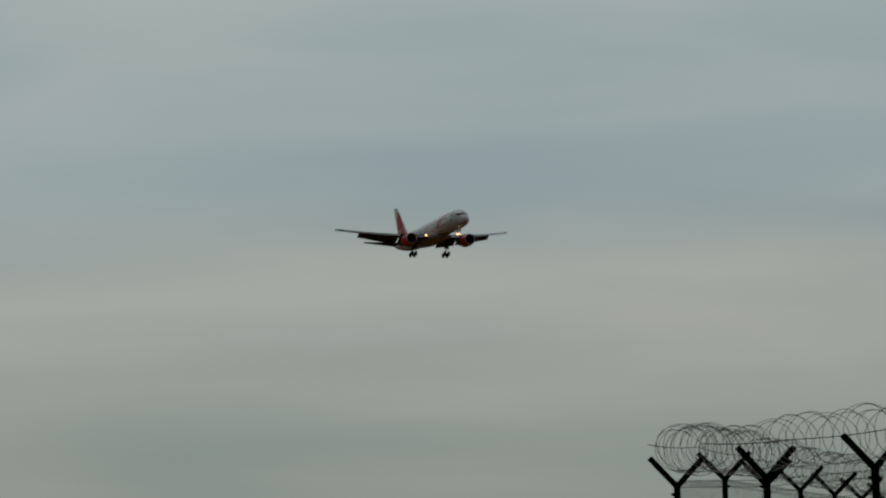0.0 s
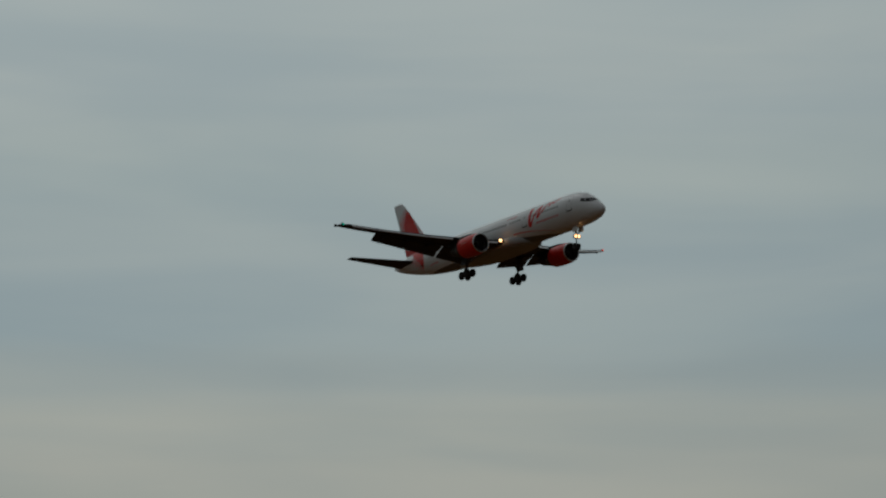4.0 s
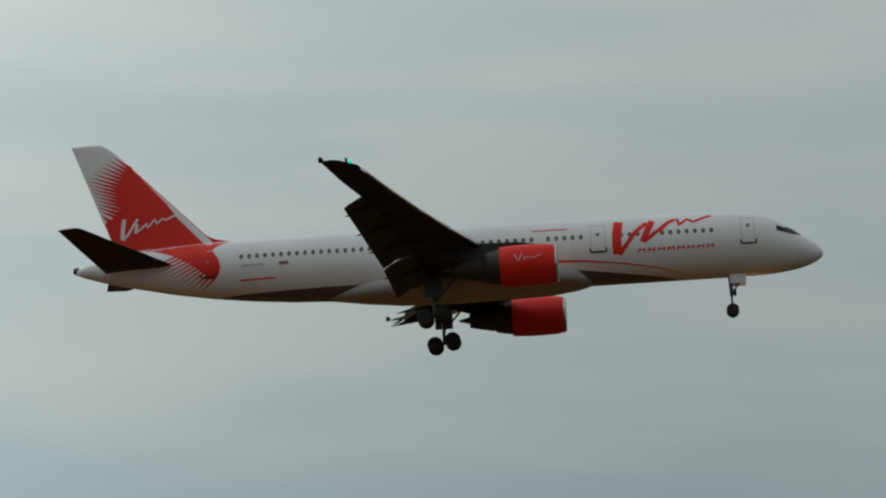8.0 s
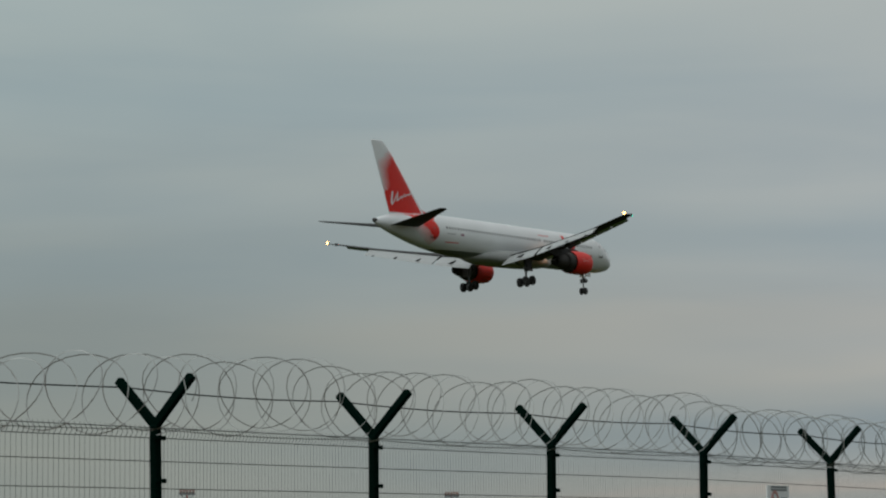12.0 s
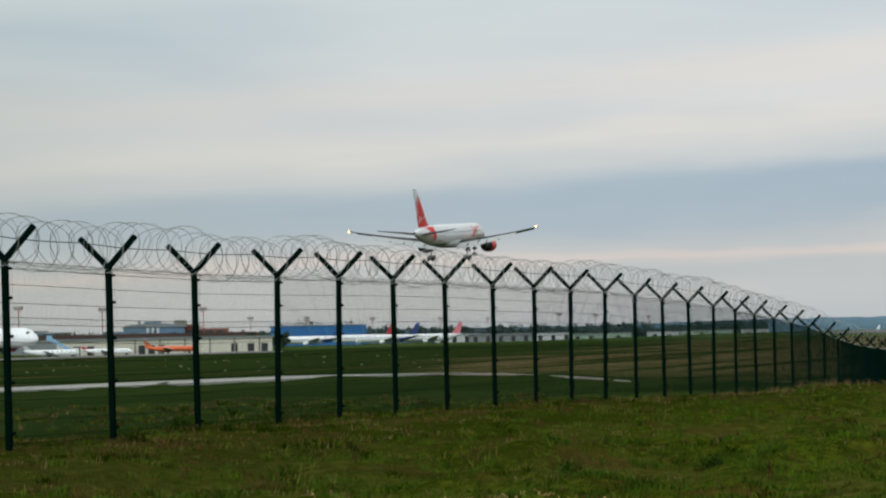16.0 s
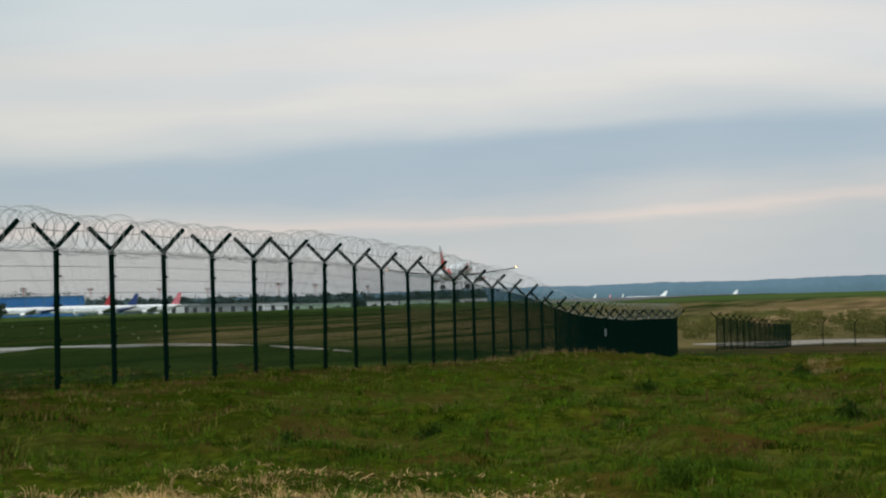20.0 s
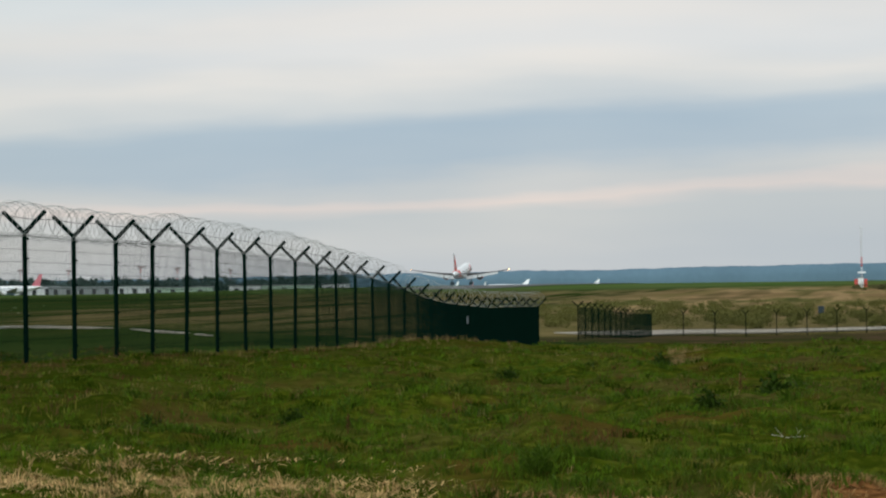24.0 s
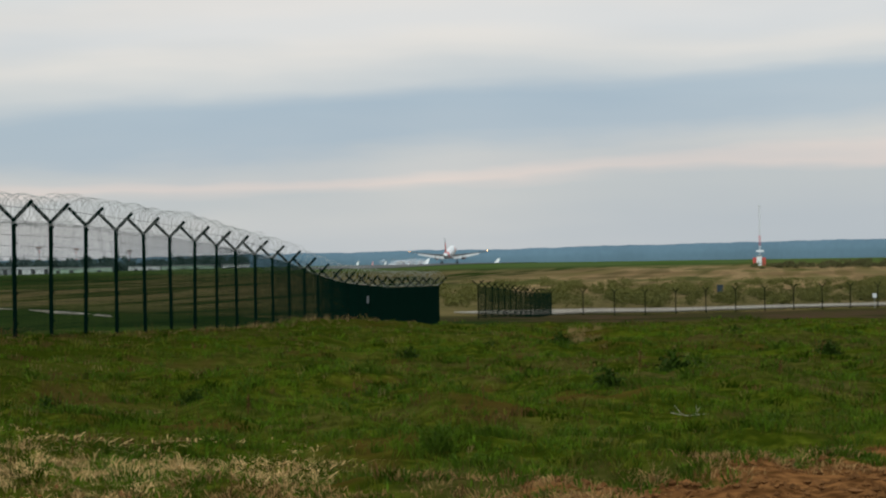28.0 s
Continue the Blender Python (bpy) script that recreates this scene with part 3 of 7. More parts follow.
def build_panel(h=2.49, w=STEP, side=0.065, wire=0.0009):
    """A welded mesh bay, stiffened by four folds in which the upright wires jut out."""
    root = empty("mesh_barrier")
    folds = (0.16, 0.94, 1.70, 2.42)
    jut = 0.032 if wire < 0.001 else 0.0
    line = [(0.05, 0.0)]
    for z in folds:
        line += [(z - 0.05, 0.0), (z, jut), (z + 0.05, 0.0)]
    line.append((h, 0.0))
    V, F = [], []
    y = 0.0
    while y < w + 0.02:
        for (z0, o0), (z1, o1) in zip(line, line[1:]):
            prism(V, F, (side + o0, y, z0), (side + o1, y, z1), wire * (1.0 if o0 == o1 else 1.7))
        y += 0.05
    grid = link("wire_grid", raw("wire_grid", V, F, WIRE), WIRE, root)
    grid["kind"] = "stuff"
    V, F = [], []
    prism(V, F, (side + 0.012, 0, 0), (side + 0.012, w, 0), 0.0034)
    rail = raw("cross_wire", V, F, WIRE)
    for z in [f + o for f in folds for o in ((-0.045, 0.045) if jut else (0.0,))] + [0.42, 0.68, 1.18, 1.42, 1.93, 2.17]:
        link("cross_wire", rail, WIRE, root).location.z = z
    return tagged(root, "dark green welded wire mesh between two fence posts", "wire mesh", "mesh bays of the airfield fence")


def build_coil(seed, w=STEP, r=0.338, turns=6, thick=0.0050):
    """A bay of concertina razor wire: sprung loops that cross one another, and the strands that carry it."""
    rng = random.Random(seed)
    root = empty("razor_wire_coil")

    def wire(name, pts, rad, m):
        V, F = [], []
        for i, p in enumerate(pts):
            d = (pts[min(len(pts) - 1, i + 1)] - pts[max(0, i - 1)]).normalized()
            s = d.orthogonal().normalized()
            t = d.cross(s)
            V.extend([tuple(p + s * (rad * c) + t * (rad * e)) for c, e in ((1, 0), (-0.5, 0.866), (-0.5, -0.866))])
        F.extend([(3 * i + j, 3 * i + (j + 1) % 3, 3 * i + 3 + (j + 1) % 3, 3 * i + 3 + j) for i in range(len(pts) - 1) for j in range(3)])
        link(name, raw(name, V, F, m), m, root)
    lift = rng.uniform(-0.10, 0.06)
    for hand in (1, -1):
        pts = []
        seg = 24
        ph = rng.uniform(0, 6.28)
        for i in range(int(turns * seg) + 1):
            u = i / (turns * seg)
            a = hand * 6.28318 * turns * u + ph
            rr = r * (1 + 0.07 * math.sin(a * 0.37 + seed) + 0.03 * math.sin(2.3 * a))
            sag = lift * math.sin(math.pi * u) + 0.03 * math.sin(9 * u + seed)
            yy = w * u + 0.09 * math.sin(a * 1.0 + seed) + 0.03 * math.sin(2 * a)
            pts.append(Vector((rr * 1.05 * math.cos(a), yy, r + 0.01 + sag + rr * math.sin(a))))
        wire("coil_loop", pts, thick, RAZOR)
    for x, z in ((-0.42, 0.42), (0.0, 0.03)):
        wire("strand", [Vector((x, w * i / 6, z - 0.03 * math.sin(math.pi * i / 6))) for i in range(7)], 0.0075 if x < -0.4 else 0.0045, WIRE if x < -0.4 else RAZOR)
    return tagged(root, "grey razor wire coil lying in the post arms", "razor wire", "razor wire on the airfield fence")


def fence_lift(x, y):
    """How far the foot of the fence stands over or under the even ground."""
    if y < -36:
        return min(0.2, 0.06 * (-36 - y))
    return float(np.interp(y, (28, 32, 36, 39, 42, 46, 51, 56, 61, 64, 68, 74, 84, 95), (.01, -.03, -.08, -.10, -.08, -.03, .03, .07, .12, .15, .13, .10, .08, 0)))


def fence_run(points, post, panel, coils, rng, first=0, turn=0.0):
    """Posts at the points of a line; a mesh panel and a coil of razor wire fill each bay."""
    for i, (x, y) in enumerate(points):
        z = float(ground_z(x, y)) + fence_lift(x, y)
        nx, ny = points[i + 1] if i < len(points) - 1 else (2 * x - points[i - 1][0], 2 * y - points[i - 1][1])
        head = math.degrees(math.atan2(nx - x, ny - y))
        if i >= first:
            copy_thing(post, pose(x, y, z, rng.uniform(-0.6, 0.6), rng.uniform(-0.8, 0.8), turn - head))
        if i < len(points) - 1:
            ln = math.hypot(nx - x, ny - y)
            slope = math.degrees(math.atan2(float(ground_z(nx, ny)) + fence_lift(nx, ny) - z, ln))
            fit = Matrix.Diagonal((1, ln / STEP, 1, 1))
            for ob, dz in [(panel, 0)] + ([(coils[rng.randrange(len(coils))], POST_H + (0.10 if y < -15 else float(np.interp(y, (58, 74), (-0.07, 0.02)))))] if coils else []):
                if ob.get("placed"):
                    ob = copy_thing(ob, pose(x, y, z + dz, slope, 0, -head) @ Matrix.Diagonal((1, ln / STEP / ob.scale.y, 1, 1)))
                else:
                    ob["placed"] = 1
                    ob.matrix_world = pose(x, y, z + dz, slope, 0, -head) @ fit


def make_fence():
    rng = random.Random(5)
    panel = build_panel()
    coils = [build_coil(k) for k in range(6)]
    stretched = [build_coil(k + 10, turns=3, thick=0.0034) for k in range(3)]
    h = radians(-1.0)
    # stations along the straight run, from the point nearest to the camera
    st = [-37.5, -34.38, -31.05] + [-30.97 + 3.243 * k for k in range(1, 15)] + [18.68, 21.93, 25.23, 28.6, 32.07, 35.33, 38.44, 41.87, 44.9, 48.03, 51.25, 54.62, 57.85, 60.95]
    while len(st) < 55:
        st.append(st[-1] + 3.252)
    foot = (-15.797, -0.276)
    line = [(foot[0] + a * math.sin(h), foot[1] + a * math.cos(h)) for a in st]
    post = build_post()
    post.matrix_world = pose(*line[0], float(ground_z(*line[0])), 0, 0, 1)
    # the bays far down the line have a closer mesh
    cut = [0, 24, 29, 32, 36, 39, 42, 45, len(line) - 1]
    for i, wire in enumerate((0.0009, 0.0014, 0.0018, 0.0021, 0.0024, 0.0028, 0.0032, 0.0034)):
        mesh = panel if i == 0 else build_panel(wire=wire)
        fence_run(line[cut[i]:cut[i + 1] + 1], post, mesh, coils if i < 5 else stretched, rng, first=1)
    g = radians(-145)
    back = [(line[0][0] + 3.3 * k * math.sin(g), line[0][1] + 3.3 * k * math.cos(g)) for k in range(9)]
    fence_run(back, post, panel, coils, rng, first=1)
    # the fence beyond the gap: a run away from the camera, then across the view
    panel = build_panel(wire=0.0024)
    run = [(-24.2 - 0.0281 * 6.504 * k, 207.6 + 6.504 * k) for k in range(15)]
    fence_run(run, post, panel, [], rng)
    x0, y0 = run[-1]
    across = [(x0, y0)]
    for k in range(18):
        across.append((across[-1][0] + 3.45 - 0.045 * k, across[-1][1] + 0.45))
    fence_run(across, post, panel, [], rng, first=1, turn=48.0)


make_fence()

# ---- the airliner ----
# axes: x to its right wing, y forward from the nose tip, z up from the ground it would stand on
FUS = [(-0.6, 0.02, 3.46, 3.56), (-0.5, 0.24, 3.24, 3.80), (-0.2, 0.52, 3.02, 4.10), (0.3, 0.82, 2.80, 4.46), (0.9, 1.08, 2.63, 4.87), (1.6, 1.30, 2.51, 5.38),
       (2.2, 1.45, 2.44, 5.78), (2.8, 1.58, 2.39, 6.08), (3.8, 1.72, 2.36, 6.36), (5.2, 1.83, 2.35, 6.52), (7.0, 1.88, 2.35, 6.59), (13.0, 1.88, 2.37, 6.66), (20.0, 1.88, 2.42, 6.73),
       (30.5, 1.88, 2.50, 6.83), (33.0, 1.84, 2.62, 6.84), (35.5, 1.74, 2.85, 6.84), (38.0, 1.55, 3.16, 6.81), (40.5, 1.28, 3.60, 6.72), (43.0, 0.92, 4.15, 6.53),
       (45.0, 0.60, 4.66, 6.20), (46.2, 0.38, 5.05, 5.92), (46.75, 0.22, 5.28, 5.72)]
_fs = np.array(FUS)


def fus(s):
    """Half width, bottom and top of the fuselage s metres behind the nose."""
    return tuple(float(np.interp(s, _fs[:, 0], _fs[:, k])) for k in (1, 2, 3))


def side_x(s, z, lift=0.006):
    w, b, t = fus(s)
    c, h = (b + t) / 2, (t - b) / 2
    q = max(0.0, 1 - ((z - c) / h) ** 2)
    return w * math.sqrt(q) + lift


def section(s, n=40, grow=0.0):
    w, b, t = fus(s)
    c, h = (b + t) / 2, (t - b) / 2
    return [((w + grow) * math.sin(6.28318 * i / n), -s, c + (h + grow) * math.cos(6.28318 * i / n)) for i in range(n)]


def wing_le(x):
    return float(np.interp(x, (0.5, 2, 6, 10, 14, 18.3, 19.02), (16.4, 17.35, 20.05, 22.4, 24.55, 26.6, 27.0)))


def wing_te(x):
    return float(np.interp(x, (0.5, 6.6, 14.3, 19.02), (25.1, 25.3, 27.0, 28.7)))


def wing_z(x):
    return 3.0 + (x - 1.9) * 0.13 + 0.0018 * (x - 1.9) ** 2


def airfoil(x, z, le, te, thick, sx, n=9, droop=0.0):
    """Ring of a wing section at span x, from the trailing edge over the top to the nose and back."""
    c = te - le
    pts = []
    us = [0.5 * (1 + math.cos(math.pi * i / n)) for i in range(n + 1)]
    yt = lambda u: 5 * thick * (0.2969 * math.sqrt(u) - 0.126 * u - 0.3516 * u * u + 0.2843 * u ** 3 - 0.1036 * u ** 4)
    for u in us:
        pts.append((sx * x, -(le + u * c), z + c * (yt(u) + 0.02 * math.sin(math.pi * u)) - droop * u))
    for u in us[-2:0:-1]:
        pts.append((sx * x, -(le + u * c), z + c * (-yt(u) * 0.8 + 0.02 * math.sin(math.pi * u)) - droop * u))
    return pts


def ribbon(bm, path, width, surf, sides=(1, -1), seg=0.25, taper=None):
    """A painted stroke on a skin: path of (s, z) points, laid on surf(s, z)."""
    pts = [Vector((a, b)) for a, b in path]
    fine = []
    for a, b in zip(pts, pts[1:]):
        k = max(1, int((b - a).length / seg))
        fine += [a.lerp(b, i / k) for i in range(k)]
    fine.append(pts[-1])
    n = len(fine)
    for sd in sides:
        prev = None
        for i, p in enumerate(fine):
            d = (fine[min(n - 1, i + 1)] - fine[max(0, i - 1)]).normalized()
            nrm = Vector((-d.y, d.x))
            w = width * (taper(i / (n - 1)) if taper else 1) / 2
            row = []
            for k in (-1, 0, 1):
                q = p + nrm * (w * k)
                row.append(bm.verts.new((sd * surf(q.x, q.y), -q.x, q.y)))
            if prev:
                for k in (0, 1):
                    bm.faces.new((prev[k], prev[k + 1], row[k + 1], row[k]))
            prev = row


def fin_edge(z):
    """Leading and trailing edge of the fin at height z."""
    return 37.6 + 0.985 * (z - 6.6), 44.2 + 0.388 * (z - 6.6)


def fin_x(s, z, lift=0.008):
    le, te = fin_edge(z)
    u = min(max((s - le) / (te - le), 0.002), 0.998)
    c = te - le
    return c * 5 * 0.10 * (0.2969 * math.sqrt(u) - 0.126 * u - 0.3516 * u * u + 0.2843 * u ** 3 - 0.1036 * u ** 4) + lift


def wheel(parent, x, y, z, r, w, rim=True):
    ob = empty("wheel", x, y, z)
    ob.parent = parent
    bm = bmesh.new()
    n = 22
    prof = [(-w * .5, r * .62), (-w * .5, r * .86), (-w * .36, r * .97), (-w * .12, r), (w * .12, r), (w * .36, r * .97), (w * .5, r * .86), (w * .5, r * .62)]
    loft(bm, [[(px, pr * math.sin(6.28318 * i / n), pr * math.cos(6.28318 * i / n)) for i in range(n)] for px, pr in prof])
    part("tyre", bm, RUBBER, ob, smooth=True)
    bm = bmesh.new()
    loft(bm, [[(px, pr * math.sin(6.28318 * i / n), pr * math.cos(6.28318 * i / n)) for i in range(n)]
              for px, pr in ((-w * .52, r * .25), (-w * .53, r * .45), (-w * .505, r * .62), (w * .505, r * .62), (w * .53, r * .45), (w * .52, r * .25))])
    part("rim", bm, RUBBER, ob)
    return ob


def build_airliner():
    root = empty("airliner")
    tagged(root, "white twin-jet airliner with red tail and red engines, gear down", "airplane")
    # fuselage
    bm = bmesh.new()
    ss = sorted(set([f[0] for f in FUS] + [x * 1.0 for x in range(8, 46)]))
    loft(bm, [section(s) for s in ss])
    part("fuselage", bm, FUSPAINT, root, "white upper body over a grey belly darkened for shade", smooth=True)
    # belly fairing
    bm = bmesh.new()
    rings = []
    for s, w, b, t in ((13.8, 0.5, 2.42, 2.9), (14.8, 1.5, 2.28, 3.3), (16.5, 2.12, 2.12, 3.7), (19, 2.26, 2.06, 3.8), (23, 2.26, 2.04, 3.8), (26, 2.1, 2.10, 3.7), (28.2, 1.5, 2.28, 3.4), (30.5, 0.5, 2.5, 3.0)):
        c, h = (b + t) / 2, (t - b) / 2
        rings.append([(w * math.copysign(abs(math.sin(a)) ** 0.75, math.sin(a)), -s, c + h * math.copysign(abs(math.cos(a)) ** 0.75, math.cos(a))) for a in (6.28318 * i / 28 for i in range(28))])
    loft(bm, rings)
    part("belly_fairing", bm, BELLY, root, "light grey wing root fairing", smooth=True)
    for sx in (1, -1):
        build_wing(root, sx)
        build_engine(root, sx)
        build_stab(root, sx)
        build_main_gear(root, sx)
    build_fin(root)
    bm = bmesh.new()
    tube(bm, (0, -46.35, 5.5), (0, -46.95, 5.58), .30, .20, n=14)
    part("tail_exhaust", bm, DARKMETAL, root, "dark exhaust at the tail's end", smooth=True)
    build_nose_gear(root)
    build_openings(root)
    build_marks(root)
    build_lights(root)
    return root


def build_wing(root, sx):
    bm = bmesh.new()
    xs = [1.2, 1.8, 3.2, 5.0, 6.6, 9, 11.5, 14, 16.5, 18.3, 18.85, 19.02]
    rings = []
    for x in xs:
        th = 0.135 - 0.035 * min(1, x / 12)
        le, te = wing_le(x), wing_te(x)
        if x > 18.5:
            le += (x - 18.5) * 1.3
        rings.append(airfoil(x, wing_z(x), le, le + (te - le) * (0.91 if x < 14.2 else 1.0), th * (1.05 if x < 14.2 else 1), sx))
    loft(bm, rings)
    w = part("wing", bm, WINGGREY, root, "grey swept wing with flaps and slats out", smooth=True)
    # slats along the leading edge
    for x0, x1 in ((2.9, 5.6), (7.4, 9.9), (10.0, 12.6), (12.7, 15.3), (15.4, 18.0)):
        bm = bmesh.new()
        rr = []
        for x in (x0, x1):
            le = wing_le(x) - 0.30
            c = 0.62 - 0.012 * x
            z = wing_z(x) - 0.20
            rr.append([(sx * x, -(le + u * c), z + dz) for u, dz in ((1, .17), (.6, .16), (.25, .10), (0.02, -.02), (0, -.07), (.2, -.10), (.5, -.03), (.8, .09))])
        loft(bm, rr)
        part("slat", bm, METAL, w, "bare metal slat", smooth=False)
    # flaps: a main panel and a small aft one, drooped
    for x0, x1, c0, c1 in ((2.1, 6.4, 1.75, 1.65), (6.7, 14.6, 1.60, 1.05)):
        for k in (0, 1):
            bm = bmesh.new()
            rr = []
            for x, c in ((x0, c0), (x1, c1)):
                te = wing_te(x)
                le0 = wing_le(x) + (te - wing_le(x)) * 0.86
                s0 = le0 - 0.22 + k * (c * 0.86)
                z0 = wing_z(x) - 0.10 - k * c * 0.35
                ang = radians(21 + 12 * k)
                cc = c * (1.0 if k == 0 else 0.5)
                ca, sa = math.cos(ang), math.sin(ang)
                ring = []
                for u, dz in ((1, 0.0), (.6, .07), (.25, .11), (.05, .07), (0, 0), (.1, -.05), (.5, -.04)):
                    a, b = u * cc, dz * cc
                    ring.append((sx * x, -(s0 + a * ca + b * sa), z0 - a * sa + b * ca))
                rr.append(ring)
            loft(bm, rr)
            flap = part("flap" if k == 0 else "aft_flap", bm, FLAPGREY, w, "lowered flap, pale grey above, shade put into its dark underside")
            # pale paint on the upward faces; the underside's shade is in its darker colour
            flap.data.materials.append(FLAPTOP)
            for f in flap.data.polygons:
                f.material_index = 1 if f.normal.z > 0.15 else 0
    # flap track fairings
    for x, ln in ((4.4, 4.0), (8.4, 3.9), (11.0, 3.5), (13.6, 3.0)):
        bm = bmesh.new()
        te = wing_te(x)
        z = wing_z(x) - 0.30
        rings = []
        for u, r in ((0, .03), (.12, .13), (.3, .2), (.55, .2), (.8, .12), (1, .02)):
            drop = 0.08 + 0.66 * max(0, u - .42) * (0.75 + 0.1 * ln)
            rings.append([(sx * x + r * 0.75 * math.cos(a), -(te - ln * .62 + u * ln), z - drop + r * math.sin(a)) for a in (6.28318 * i / 10 for i in range(10))])
        loft(bm, rings)
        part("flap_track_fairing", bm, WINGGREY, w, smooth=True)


def build_engine(root, sx):
    ex, ez, s0 = 6.45, 2.24, 15.85
    eng = empty("engine", sx * ex, -s0, ez)
    eng.parent = root
    n = 36

    def ring(s, r, dz=0.0):
        return [(r * math.sin(6.28318 * i / n), -s, dz + r * math.cos(6.28318 * i / n)) for i in range(n)]
    bm = bmesh.new()
    loft(bm, [ring(0.25, 1.02), ring(0.08, 1.03), ring(0.0, 1.08), ring(0.06, 1.13), ring(0.14, 1.16)], caps=False)
    part("intake_lip", bm, METAL, eng, "polished metal intake lip", smooth=True)
    bm = bmesh.new()
    loft(bm, [ring(0.14, 1.16), ring(0.7, 1.25), ring(1.6, 1.28), ring(2.6, 1.27), ring(3.5, 1.21)], caps=False)
    part("fan_cowl", bm, RED, eng, "red engine cowl", smooth=True)
    bm = bmesh.new()
    loft(bm, [ring(3.5, 1.10), ring(4.1, 1.0), ring(4.6, 0.9), ring(4.6, 0.84), ring(4.0, 0.82)], caps=False)
    part("fan_nozzle", bm, DARKMETAL, eng, smooth=True)
    bm = bmesh.new()
    loft(bm, [ring(4.0, 0.86), ring(4.9, 0.78), ring(5.8, 0.60), ring(6.3, 0.48), ring(6.3, 0.42), ring(5.8, 0.36)], caps=False)
    part("core_nozzle", bm, DARKMETAL, eng, smooth=True)
    bm = bmesh.new()
    loft(bm, [ring(5.6, 0.30), ring(6.3, 0.24), ring(7.0, 0.06)])
    part("exhaust_cone", bm, DARKMETAL, eng, smooth=True)
    bm = bmesh.new()
    loft(bm, [ring(0.25, 1.02), ring(0.9, 1.0), ring(1.0, 1.0)], caps=False)
    part("intake_duct", bm, GREY, eng, smooth=True)
    bm = bmesh.new()
    loft(bm, [ring(1.0, 1.0), ring(1.02, 0.30)], caps=False)
    part("fan_disc", bm, DARKMETAL, eng)
    for k in range(18):
        bm = bmesh.new()
        a = 6.28318 * k / 18
        m = Matrix.Rotation(a, 3, "Y")
        q = [Vector((-.10, -.93, .34)), Vector((.10, -1.0, .34)), Vector((.20, -1.0, .99)), Vector((-.14, -.86, .99))]
        f = bm.faces.new([bm.verts.new(m @ v) for v in q])
        bmesh.ops.solidify(bm, geom=[f], thickness=0.02)
        part("fan_blade", bm, DARKMETAL, eng)
    bm = bmesh.new()
    loft(bm, [ring(0.55, 0.02), ring(0.75, 0.2), ring(1.0, 0.34)])
    part("spinner", bm, DARKMETAL, eng, smooth=True)
    # pylon
    bm = bmesh.new()
    rings = []
    for s, zb, zt, w in ((1.0, 1.1, 1.27, .05), (2.4, .95, 1.46, .2), (4.2, .6, 1.5, .24), (6.2, .45, 1.45, .2), (7.6, .9, 1.4, .05)):
        rings.append([(w, -s, zb), (w, -s, zt), (-w, -s, zt), (-w, -s, zb)])
    loft(bm, rings)
    part("pylon", bm, WINGGREY, eng)
    # mark on the outer face of the cowl
    bm = bmesh.new()
    surf = lambda s, z: math.sqrt(max(0.01, 1.275 ** 2 - z * z)) + 0.03
    for path, w in ((((1.0, .45), (1.25, -.05), (1.3, .0), (1.45, .48)), .05), (((1.55, .3), (1.6, .0), (1.8, .25), (1.85, .02), (2.05, .25), (2.1, .08), (2.6, .3)), .04)):
        ribbon(bm, [(b if sx < 0 else 3.6 - b, c) for b, c in path], w, surf, sides=(sx,), seg=0.1)
    part("cowl_mark", bm, PALEMARK, eng, "pale brush-stroke mark")


def build_stab(root, sx):
    bm = bmesh.new()
    loft(bm, [airfoil(x, 5.2 + (x - 1) * 0.14, 40.25 + (x - 1) * 0.70, 44.9 + (x - 1) * 0.22, 0.09, sx) for x in (.3, 1.5, 3.5, 5.5, 7.3, 7.6)])
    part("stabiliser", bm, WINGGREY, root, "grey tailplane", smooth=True)


